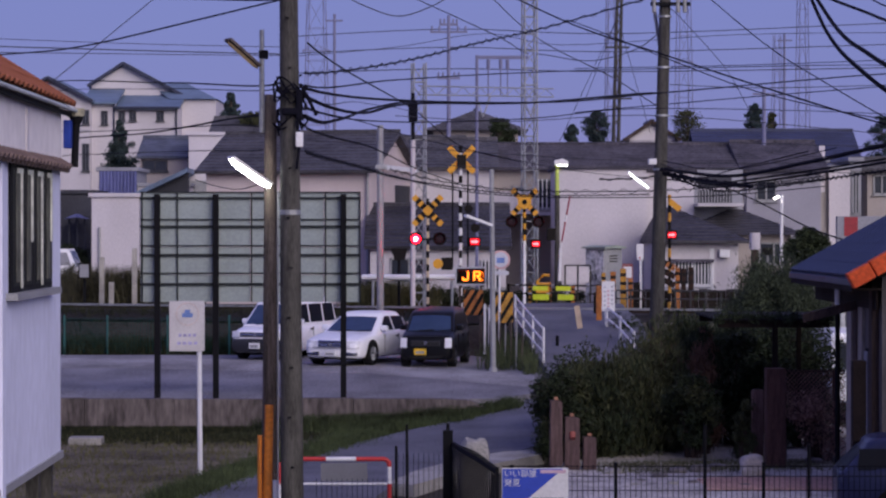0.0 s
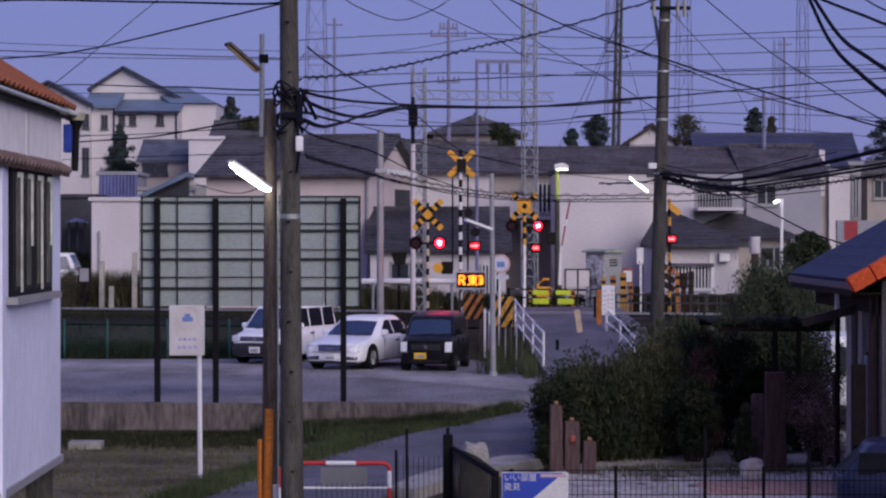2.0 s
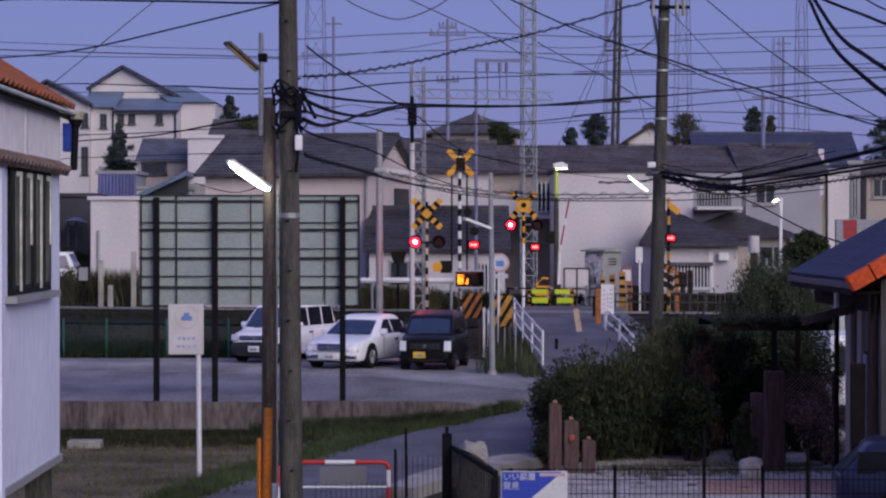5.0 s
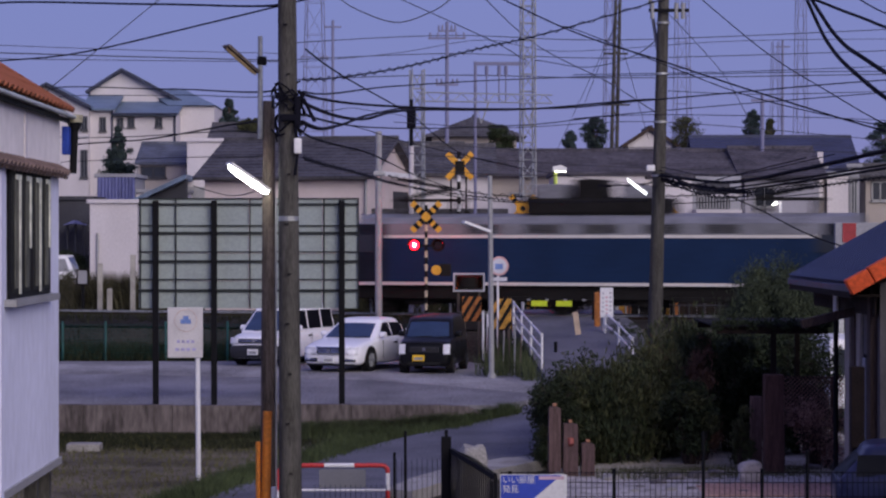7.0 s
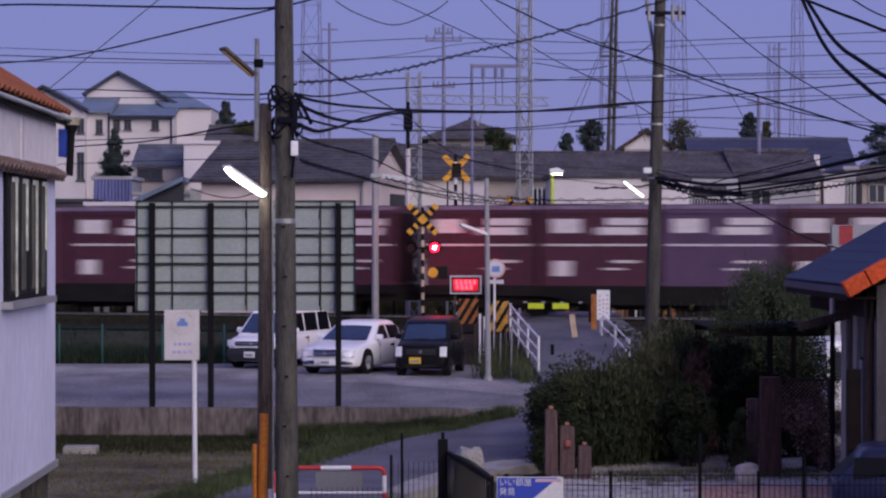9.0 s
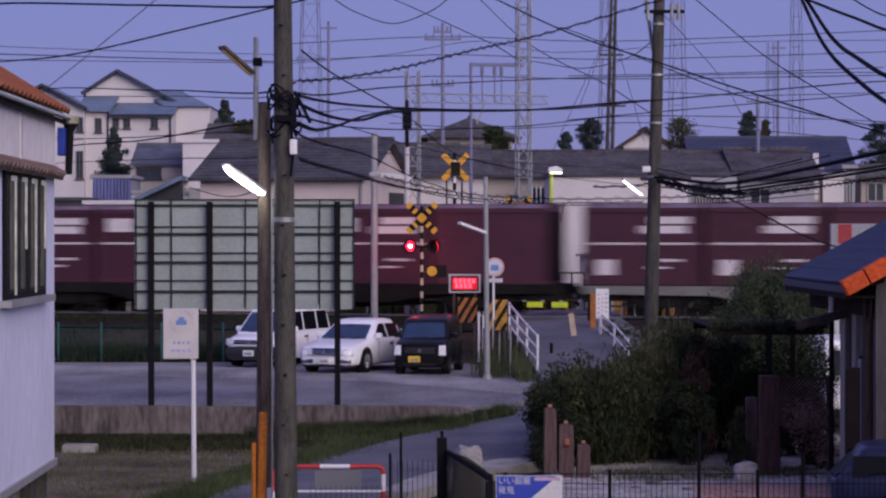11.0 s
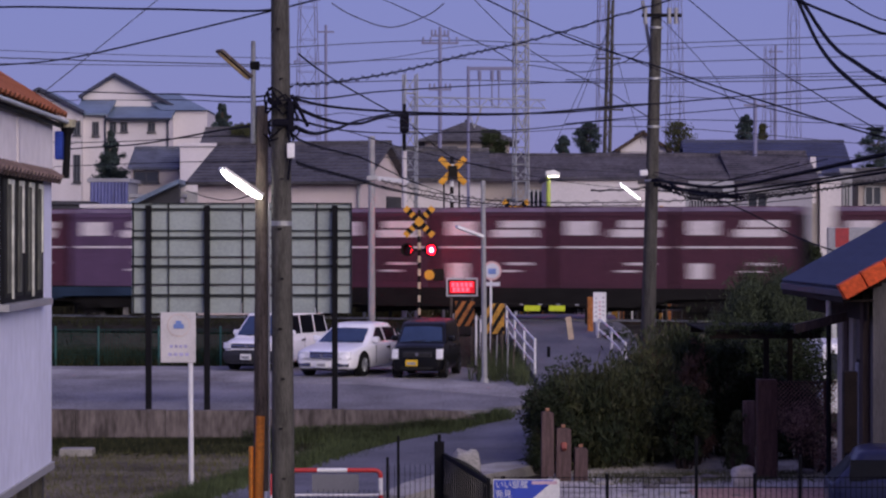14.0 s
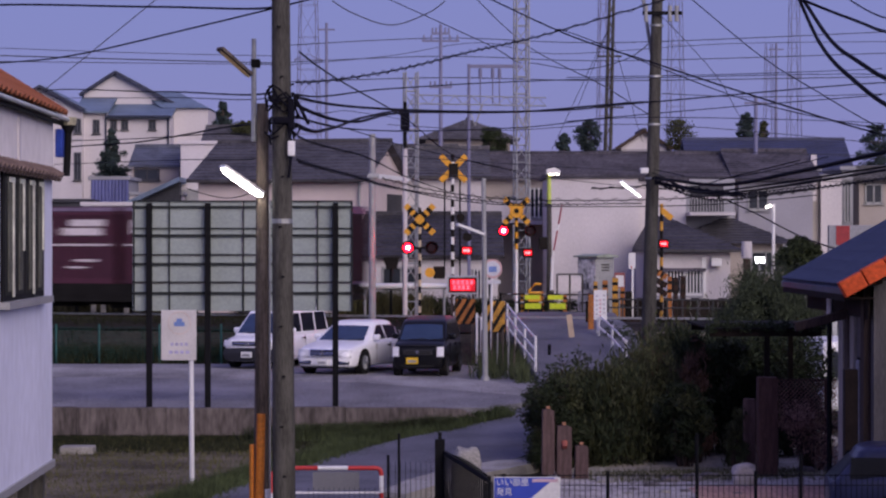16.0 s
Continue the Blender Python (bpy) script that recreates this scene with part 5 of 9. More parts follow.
for i in range(14):
    x = EX - 0.02 - i * 0.27
    for k in range(22):
        y = 0.26 - k * 0.29
        z = EZ0 + (EX - x) * SL + 0.02
        if tile is None:
            bm = prism([(-0.17, 0.0), (-0.1, 0.05), (0.0, 0.07), (0.1, 0.05), (0.16, 0.0), (0.1, 0.015), (0, 0.035), (-0.1, 0.015)], -0.36, 0.02)
            bmesh.ops.rotate(bm, verts=bm.verts, cent=(0, 0, 0), matrix=Matrix.Rotation(radians(-90), 3, "Z"))
            bmesh.ops.rotate(bm, verts=bm.verts, cent=(0, 0, 0), matrix=Matrix.Rotation(math.atan(SL), 3, "Y"))
            tile = part("tile", bm, ROOF_ORANGE, rf)
            tile.matrix_basis = pose(x, y, z)
        else:
            again(tile, x, y, z)
part("gutter", R((EX + 0.04, -9, EZ0 - 0.03), (EX + 0.04, 0.32, EZ0 - 0.03), 0.022, 0.022, 10), mat("gutter_grey", (0.5, 0.53, 0.53), 0.6, var=0.2), hs)
part("fascia", B(EX - 0.04, EX - 0.01, -9, 0.28, EZ0 - 0.1, EZ0 - 0.05), BLACK_IRON, hs)
bm = R((0.14, 0.3, 4.972-HB), (0.14, 0.3, 5.067-HB), 0.05, 0.09, 10)
rod(bm, (0.14, 0.3, 4.972-HB), (0.12, 0.3, 4.482-HB), 0.042)
part("downpipe", bm, BLACK_IRON, hs)
part("hopper", R((0.14, 0.3, 5.06-HB), (0.14, 0.3, 5.15-HB), 0.09, 0.1, 10), mat("hopper_cream", (0.3, 0.28, 0.2), 0.6, var=0.3), hs, "cream rainwater hopper")
part("valance", B(0.02, 0.1, 0.1, 0.3, 4.692-HB, 5.010-HB, 0.01), mat("blue_cloth", (0.03, 0.06, 0.32), 0.8, var=0.3), hs, "blue plastic sheet")

# ---- utility poles by the lane ----


def steel_band(parent, x, y, z, r):
    part("band", R((x, y, z - 0.03), (x, y, z + 0.03), r, r, 20), STEEL, parent)


up = thing("utility_pole", (-1.874, 31, -0.7), 0, "tall weathered concrete utility pole with cable brackets", "utility pole", "utility poles")
dx = -0.055
part("shaft", R((0, 0, -0.1), (dx, 0, 8.4), 0.15, 0.11, 28), POLE_GREY, up, smooth=True)
for py in (376,):
    z = 3.75 - (py - 410) * 31 / 4400 + 0.7
    steel_band(up, dx * z / 8.4, 0, z, 0.152 - 0.04 * z / 8.4)
for k in range(11):
    z = 0.9 + k * 0.62
    part("step_bolt", R((dx * z / 8.4, -0.13, z), (dx * z / 8.4 + (0.03 if k % 2 else -0.03), -0.2, z), 0.012, 0.012, 6), BLACK_IRON, up)
part("junction_box", B(0.05, 0.13, -0.2, -0.05, 5.124+0.7, 5.511+0.7, 0.03), CABLE, up)
part("cable_clamp", B(-0.13, 0.1, -0.2, 0.08, 5.194+0.7, 5.286+0.7, 0.03), CABLE, up)
part("meter_box", B(0.05, 0.14, -0.24, -0.1, 4.793+0.7, 4.983+0.7, 0.02), WHITE_PAINT, up, "small white box")
bm = bmesh.new()
tube(bm, [(0.1, -0.16, 5.582+0.7), (0.2, -0.16, 5.406+0.7), (0.3, -0.1, 5.194+0.7)], 0.022)
tube(bm, [(0.06, -0.17, 5.124+0.7), (0.1, -0.2, 4.877+0.7), (0.06, -0.17, 4.525+0.7)], 0.02)
part("cable_drop", bm, CABLE, up)
rng = random.Random(77)
for k in range(11):
    z = 5.124+0.7 + rng.random() * 0.62
    pts = []
    a0, rr_ = rng.uniform(0, 6.28), rng.uniform(0.15, 0.22)
    for j in range(9):
        an = a0 + j * 0.5
        pts.append((dx * 0.6 + rr_ * math.cos(an), rr_ * math.sin(an), z + 0.09 * math.sin(j * 1.3 + k) - 0.02 * j))
    bm = bmesh.new()
    tube(bm, pts, 0.013, 6)
    part("cable_loop", bm, CABLE, up)

wp = thing("wooden_pole", (-2.205, 31.6, -0.7), 0, "old brown wooden pole carrying street lamps, with orange guard", "utility pole", "utility poles")
part("shaft", R((0, 0, -0.1), (0.014, 0, 5.488+0.7), 0.11, 0.075, 16), OLD_WOOD, wp, smooth=True)
part("guard", R((-0.045, -0.09, 0.0), (0.0, -0.09, 1.552+0.7), 0.062, 0.056, 14), ORANGE_GUARD, wp, "orange plastic guard", True)
part("guard", R((-0.12, -0.1, 0.0), (-0.115, -0.1, 1.165+0.7), 0.032, 0.03, 10), ORANGE_GUARD, wp, "orange plastic guard", True)
part("lamp_pipe", R((-0.093, -0.05, 5.007+0.7), (-0.093, -0.05, 6.307+0.7), 0.036, 0.03, 10), STEEL, wp)
part("pipe_clamp", B(-0.129, -0.014, -0.1, 0.02, 5.940+0.7, 6.048+0.7, 0.01), BLACK_IRON, wp)
part("conduit", R((0.108, -0.05, 4.253+0.7), (0.108, -0.05, 0.2), 0.014, 0.014, 8), GREY_PAINT, wp)
part("stub_post", R((0.093, -0.2, 0.0), (0.093, -0.2, 0.604+0.7), 0.04, 0.04, 10), WHITE_PAINT, wp)


def tube_lamp(parent, p, q, on, r=0.055):
    """A street tube lamp from its free end p to its holder q."""
    p, q = Vector(p), Vector(q)
    lamp = part("lamp_cover", bmesh.new(), OLD_WOOD if not on else WHITE_PAINT, parent)
    bm = bmesh.new()
    up_ = Vector((0, 0, 0.03))
    bar(bm, p + up_, q + up_, 0.16, 0.035)
    bm.to_mesh(lamp.data)
    bm.free()
    g = bmesh.new()
    e = (q - p).normalized()
    a_ = e.cross(Vector((0, 1, 0))).normalized()
    b_ = e.cross(a_)
    g.free()
    g = loft([[tuple(p.lerp(q, f) + (a_ * math.cos(k * math.pi / 6) + b_ * math.sin(k * math.pi / 6)) * r * w_) for k in range(12)] for f, w_ in ((0, 0.3), (0.06, 0.7), (0.2, 0.95), (0.5, 1.0), (0.8, 0.95), (0.94, 0.7), (1, 0.3))])
    part("tube", g, on or mat("lamp_amber", (0.42, 0.3, 0.16), 0.5, var=0.2), lamp, "lit tube" if on else "")


tube_lamp(wp, (-0.50, -0.35, 6.135+0.7), (-0.14, -0.1, 5.815+0.7), None, 0.026)
tube_lamp(wp, (-0.452, -0.5, 4.648+0.7), (0.014, -0.2, 4.317+0.7), TUBE_ON, 0.05)

for k in range(3):
    part("warning_band", R((0, 0, 0.28 + k * 0.2), (0, 0, 0.38 + k * 0.2), 0.155, 0.155, 24), YELLOW_PAINT if k % 2 == 0 else BLACK_PAINT, up)

# ---- sign on a white post in the field ----
sg = thing("notice_sign", (-4.418, 45, -0.68), 3, "faded white notice sign with blue figures on a white post", "sign")
part("post", R((0.02, 0, 0), (0, 0, 2.216+0.68), 0.045, 0.045, 12), WHITE_PAINT, sg)
part("plate", B(-0.532, 0.102, -0.07, -0.045, 1.582+0.68, 2.492+0.68, 0.01), mat("sign_faded", (0.6, 0.57, 0.57), 0.5, var=0.12, bump=0.0), sg)
FADED_BLUE = mat("faded_blue", (0.16, 0.25, 0.55), 0.5, var=0.2, bump=0.0)
FADED_RED = mat("faded_red", (0.62, 0.5, 0.46), 0.5, var=0.2, bump=0.0)
bm = bmesh.new()
c, zc = -0.205, 2.257+0.68
for s in (-1, 1):
    box(bm, c + s * 0.045 - 0.05, c + s * 0.045 + 0.05, -0.078, -0.072, zc - 0.06, zc + 0.02)
box(bm, c - 0.05, c + 0.05, -0.0785, -0.072, zc + 0.02, zc + 0.08)
part("emblem", bm, FADED_BLUE, sg)
bm = bmesh.new()
tube(bm, [(c + 0.2 * math.cos(k * math.pi / 12), -0.075, zc + 0.2 * math.sin(k * math.pi / 12)) for k in range(24)] + [(c + 0.2, -0.075, zc)], 0.008, 6)
part("emblem_ring", bm, FADED_RED, sg)
for z, a in ((1.878+0.68, 0.17), (1.735+0.68, 0.2)):
    for k in range(4):
        u = c - a + k * a / 2
        part("text_bar", B(u + 0.012, u + a / 2 - 0.02, -0.076, -0.071, z - 0.03, z + 0.022), mat("faded_lilac", (0.4, 0.37, 0.6), 0.6, var=0.3, scale=8, fine=40), sg)


# ---- level crossing ----


def stripes(parent, x, y, z0, z1, r, step, a, b, name="band"):
    """A post of painted bands."""
    n = max(2, int(round((z1 - z0) / step)))
    post = part("post", R((x, y, z0), (x, y, z1), r * 0.96, r * 0.96, 12), a, parent)
    for k in range(0, n, 2):
        part(name, R((x, y, z0 + (z1 - z0) * k / n), (x, y, z0 + (z1 - z0) * (k + 1) / n), r, r, 12), b, post)
    return post


def crossbuck(parent, x, y, z, half=0.62, w=0.19, plain=False):
    """Two crossed boards, yellow with black bands."""
    for s in (-1, 1):
        m = pose(x, y + 0.012 * s, z, 0, 45 * s, 0)
        a = part("cross_board", box(bmesh.new(), -half, half, -0.015, 0.015, -w / 2, w / 2, m, 0.004), YELLOW_PAINT, parent)
        if not plain:
            for k in (-0.66, -0.3, 0.3, 0.66):
                part("cross_band", box(bmesh.new(), half * k - 0.06, half * k + 0.06, -0.034, -0.006, -w / 2 - 0.003, w / 2 + 0.003, m), BLACK_PAINT, a)


def flasher(parent, x, y, z, r=0.165):
    """A hooded warning lamp. Its drum, lit on one side, turns the lit side out."""
    bm = bmesh.new()
    rod(bm, (x, y, z), (x, y + 0.2, z), r * 1.25, r * 1.0, 20)
    part("housing", bm, BLACK_PAINT, parent)
    hood = bmesh.new()
    n = 16
    lo, hi = [], []
    for k in range(n + 1):
        an = math.pi * (-0.12 + 1.24 * k / n)
        for q, rr in ((lo, r * 1.28), (hi, r * 1.2)):
            q.append([hood.verts.new((x + rr * math.cos(an), yy, z + rr * math.sin(an))) for yy in (y - 0.2, y)])
    for k in range(n):
        for q in (lo, hi):
            hood.faces.new((q[k][0], q[k + 1][0], q[k + 1][1], q[k][1]))
        hood.faces.new((lo[k][0], lo[k + 1][0], hi[k + 1][0], hi[k][0]))
    part("hood", hood, BLACK_PAINT, parent)
    return x, y - 0.03, z


def drum(parent, x, y, z, r=0.15):
    """The turning lamp body: a lit lens on its front half, a dark one behind."""
    d = part("lamp_drum", R((0, -0.012, 0), (0, 0.012, 0), r, r, 24), RED_DARK, parent, "dark red lens")
    part("lit_lens", R((0, -0.03, 0), (0, -0.0125, 0), r * 0.98, r * 0.88, 24), RED_LIT, d, "glowing red lens")
    part("lit_core", R((0, -0.036, 0), (0, -0.0305, 0), r * 0.38, r * 0.38, 20), RED_CORE, d, "bright lamp core")
    part("dark_lens", R((0, 0.0125, 0), (0, 0.03, 0), r * 0.98, r * 0.8, 24), RED_DARK, d, "dark red lens")
    d.location = (x, y, z)
    return d


def blink(d, x, y, z, spans, base=0):
    """Rows that turn the drum's lit side out during the spans (from, to)."""
    rows, lit = [], any(a <= 0 < b for a, b in spans)
    put = lambda t, deg: rows.append((t, pose(x, y, z, 0, 0, deg + base)))
    put(0.0, 0 if lit else 180)
    edges = sorted([(a, 1) for a, b in spans if 0 < a < 15.9] + [(b, 0) for a, b in spans if b < 15.9])
    f = 1 / 100
    for t, on in edges:
        a, b = (180, 0) if on else (0, 180)
        for k in range(4):
            put(t + (k - 2) * f, a + (b - a) * k / 3)
    rows.append((16.0, rows[-1][1]))
    turning.append((d, rows))


HALF = 0.6053
left_on = [(max(0.0, 0.32 + HALF * (k - 1)), 0.32 + HALF * k) for k in range(0, 28, 2)]
right_on = [(0.32 + HALF * k, 0.32 + HALF * (k + 1)) for k in range(0, 27, 2)]
far_right = [(0.65 + HALF * k, 0.65 + HALF * (k + 1) + 0.06) for k in range(0, 26, 2)]
far_left = [(1.25 + HALF * k, 1.25 + HALF * (k + 1) + 0.06) for k in range(0, 25, 2)]

ca = thing("crossing_signal", (-0.472, 77, 1.1), 0, "yellow and black level crossing signal with flashing red lamps", "crossing signal", "crossing signals")
stripes(ca, 0, 0, 0, 4.765-1.1, 0.048, 0.2, BLACK_PAINT, mat("cream_paint", (0.62, 0.5, 0.34), 0.5, var=0.15))
crossbuck(ca, 0, -0.1, 4.397-1.1)
part("cross_arm", B(-0.42, 0.42, -0.03, 0.03, 3.505-1.13, 3.505-1.07), BLACK_PAINT, ca)
for px, spans in ((-0.367, left_on), (0.367, right_on)):
    q = flasher(ca, px, -0.12, 3.522-1.1)
    d = drum(ca, *q)
    blink(d, *q, spans)
    q = (q[0], q[1] + 0.27, q[2])
    blink(drum(ca, *q), *q, spans, 180)
part("bell", R((0.315, -0.25, 2.752-1.1), (0.315, -0.1, 2.752-1.1), 0.155, 0.15, 20), YELLOW_PAINT, ca, "yellow round bell cover")
part("relay_box", B(0.420, 0.770, -0.1, 0.15, 2.560-1.1, 2.945-1.1, 0.02), BLACK_PAINT, ca)

cb = thing("crossing_signal", (2.815, 86, 1.0), 0, "level crossing signal with crossbuck beyond the railway", "crossing signal", "crossing signals")
part("lower_post", R((0, 0, 0), (0, 0, 3.437-1.0), 0.055, 0.055, 12), WHITE_PAINT, cb)
stripes(cb, 0, 0, 3.437-1.0, 5.020-1.0, 0.06, 0.2, BLACK_PAINT, YELLOW_PAINT)
crossbuck(cb, 0, -0.1, 4.766-1.0, 0.6)
part("disc", R((0, -0.16, 4.766-1.0), (0, -0.13, 4.766-1.0), 0.24, 0.24, 20), YELLOW_PAINT, cb, "yellow disc")
part("disc_mark", R((0, -0.168, 4.766-1.0), (0, -0.16, 4.766-1.0), 0.09, 0.09, 12), BLACK_PAINT, cb)
part("cross_arm", B(-0.5, 0.5, -0.03, 0.03, 4.297-1.0, 4.356-1.0), BLACK_PAINT, cb)
for px, spans in ((-0.450, far_left), (0.469, far_right)):
    q = flasher(cb, px, -0.12, 4.082-1.0, r=0.165)
    d = drum(cb, *q, r=0.15)
    blink(d, *q, spans)
part("relay_box", B(0.782, 1.095, 0.0, 0.3, 3.437-1.0, 3.867-1.0, 0.04), BLACK_PAINT, cb)


def arrow_lamp(parent, x, y, z, flip=1, w=0.42):
    part("arrow_box", B(x - w / 2, x + w / 2, y, y + 0.2, z - 0.16, z + 0.16, 0.02), BLACK_PAINT, parent)
    f = w / 0.42
    # faintly emitting panel, added for the red glow round the arrow
    part("arrow_panel", B(x - 0.15 * f, x + 0.17 * f, y - 0.012, y + 0.01, z - 0.12 * f, z + 0.12 * f, 0.004), RED_GLOW, parent, "dim red panel standing for the arrow's glow")
    part("arrow", prism([(x + a * f, z + b * f) for a, b in ((-0.13, -0.04), (0.03, -0.04), (0.03, -0.085), (0.14, 0), (0.03, 0.085), (0.03, 0.04), (-0.13, 0.04))], y - 0.02, y - 0.002), RED_ARROW, parent, "glowing red arrow")


arrow_lamp(cb, 0.391, -0.2, 3.320-1.0, w=0.34)

cc = thing("crossing_signal", (0.609, 86.5, 1.0), 0, "tall striped crossing pole with yellow crossbuck seen from behind", "crossing signal", "crossing signals")
stripes(cc, 0, 0, 0, 6.738-1.0, 0.065, 0.26, BLACK_PAINT, WHITE_PAINT)
crossbuck(cc, 0.03, -0.1, 6.247-1.0, 0.62, 0.2, True)
part("bracket", B(-0.12, 0.2, -0.2, -0.09, 5.952-1.0, 6.424-1.0, 0.02), BLACK_PAINT, cc)
part("relay_box", R((0.275, -0.2, 4.536-1.0), (0.275, 0.1, 4.536-1.0), 0.15, 0.12, 16), BLACK_PAINT, cc)
part("relay_box", R((0.511, -0.2, 3.868-1.0), (0.511, 0.1, 3.868-1.0), 0.16, 0.12, 16), BLACK_PAINT, cc)
arrow_lamp(cc, 0.491, -0.2, 3.396-1.0)
part("ladder_rail", R((-0.275, 0, 1.5), (-0.275, 0, 5.912-1.0), 0.03), BLACK_IRON, cc)
part("ladder_rail", R((0.256, 0, 1.5), (0.256, 0, 5.912-1.0), 0.03), BLACK_IRON, cc)

cd = thing("crossing_signal", (7.838, 86, 1.0), 0, "striped crossing post with a red lamp beyond the railway", "crossing signal", "crossing signals")
stripes(cd, 0, 0, 0, 5.020-1.0, 0.06, 0.3, BLACK_PAINT, GUARD_YELLOW)
part("crossbuck_edge", box(bmesh.new(), -0.1, 0.35, -0.05, 0.0, -0.1, 0.1, pose(0.08, -0.1, 4.727-1.0, 0, 40, 0)), YELLOW_PAINT, cd)
arrow_lamp(cd, 0.059, -0.2, 3.633-1.0, w=0.36)
for k in range(3):
    m = pose(-0.039, -0.12, 1.991-1.0 + k * 0.3, 0, 28, 0)
    bd = part("tiger_board", box(bmesh.new(), -0.24, 0.24, -0.02, 0.02, -0.1, 0.1, m, 0.004), GUARD_ORANGE if k == 2 else mat("rust_brown", (0.035, 0.02, 0.016), 0.8, var=0.4), cd)
    for j in (-0.14, 0.06):
        part("stripe", box(bmesh.new(), j - 0.05, j + 0.05, -0.026, -0.018, -0.102, 0.102, m), BLACK_PAINT, bd)

# message display on the near side
ld = thing("message_display", (0.841, 75.5, 0.6), 0, "grey-framed LED message display of the crossing", "display")
z0, z1, wd = 2.165-0.6, 2.625-0.6, 0.858
fr = bmesh.new()
for a in ((-wd / 2, wd / 2, z0 - 0.05, z0), (-wd / 2, wd / 2, z1, z1 + 0.05), (-wd / 2 - 0.05, -wd / 2, z0 - 0.05, z1 + 0.05), (wd / 2, wd / 2 + 0.05, z0 - 0.05, z1 + 0.05)):
    box(fr, a[0], a[1], -0.08, 0.62, a[2], a[3])
box(fr, -wd / 2, wd / 2, 0.6, 0.62, z0, z1)
part("frame", fr, mat("display_frame", (0.45, 0.45, 0.47), 0.5, var=0.15), ld)
for a, b in ((z0, (z0 + z1) / 2 - 0.19), ((z0 + z1) / 2 + 0.19, z1)):
    part("bezel", B(-wd / 2, wd / 2, -0.03, -0.01, a, b), BLACK_PAINT, ld)
for x in (-0.32, 0.32):
    part("leg", B(x - 0.04, x + 0.04, 0.1, 0.2, 0, z0 - 0.05), OLD_WOOD, ld)
# the lettered drum inside turns about its upright axle and carries the message past the window
zc, yc = (z0 + z1) / 2, 0.36
DR = 0.415
core = part("message_drum", R((0, 0, -0.17), (0, 0, 0.17), DR - 0.02, DR - 0.02, 48), BLACK_PAINT, ld, "black display drum", True)
core.location = (0, yc, zc)
for x in (-0.4, 0.4):
    part("bezel", B(x - 0.028, x + 0.028, -0.035, -0.012, z0 + 0.041, z1 - 0.041), BLACK_PAINT, ld)


def lamp_glyph(at, strokes, material):
    """Strokes (x0, x1, z0, z1 in cm from the letter's middle) of one letter, round the drum at the angle at (degrees)."""
    bm = bmesh.new()
    for a, b, c, d in strokes:
        n = max(1, int((b - a) / 4))
        for k in range(n):
            xa, xb = a + (b - a) * k / n, a + (b - a) * (k + 1) / n
            ang = math.radians(at) + (xa + xb) / 200 / DR
            m = Matrix.Rotation(ang, 4, "Z") @ Matrix.Translation((0, -DR, 0))
            box(bm, -(xb - xa) / 200 - 0.002, (xb - xa) / 200 + 0.002, -0.006, 0.012, c / 92, d / 92, m)
    part("lamp_letter", bm, material, core, "glowing lamp letter")


lamp_glyph(-21, [(5, 9, -9, 14), (-10, 6, -13, -8), (-12, -8, -9, -3)], LED_ORANGE)
lamp_glyph(30, [(-13, -9, -13, 14), (-9, 8, 10, 14), (-9, 8, -1, 3), (7, 12, 2, 11), (0, 6, -6, -1), (5, 12, -13, -5)], LED_ORANGE)
lamp_glyph(81, [(-15, 15, 9, 12), (-11, 11, 5, 8), (-11, -8, -4, 6), (8, 11, -4, 6), (-11, 11, 0, 3), (-11, 11, -5, -2), (-2, 2, -14, 15), (-8, -3, -10, -6), (3, 8, -10, -6), (-15, -8, -14, -10), (8, 15, -14, -10)], LED_ORANGE)
lamp_glyph(132, [(-16, -11, 9, 13), (-16, -11, 1, 5), (-15, -11, -13, -4), (-6, 15, 9, 12), (-8, -5, 6, 13), (-6, 12, 3, 6), (-8, 15, -3, 0), (-7, -4, -12, 6), (9, 12, -12, 6), (-7, 12, -13, -10), (1, 4, -12, 6)], LED_ORANGE)
lamp_glyph(176, [(-6, -3, -13, 2), (-12, -3, -13, -10)], LED_ORANGE)
# a second board hinged above the window carries the red warning in two lines of bars
flap = part("warning_board", B(-0.39, 0.39, -0.008, 0.004, -0.4, -0.005), BLACK_PAINT, ld, "black board with a red lit warning")
# weakly emitting sheet, put in for the bloom between the lamp bars
part("lamp_field", B(-0.385, 0.385, -0.0095, -0.0085, -0.395, -0.03), mat("led_field_red", (0.9, 0.03, 0.05), emit=0.2), flap, "dim red field standing for the bloom of the lamp bars")
for row, zz in ((0, -0.19), (1, -0.345)):
    for k in range(5 - row):
        x = -0.33 + k * 0.135 + 0.03 * row
        glyph = B(x, x + 0.11, -0.016, -0.008, zz, zz + 0.028)
        box(glyph, x + 0.01, x + 0.1, -0.016, -0.008, zz + 0.045, zz + 0.07)
        box(glyph, x, x + 0.11, -0.016, -0.008, zz + 0.088, zz + 0.115)
        box(glyph, x + 0.042, x + 0.07, -0.0165, -0.008, zz, zz + 0.12)
        part("lamp_bar", glyph, LED_RED, flap, "glowing red lamp bar")


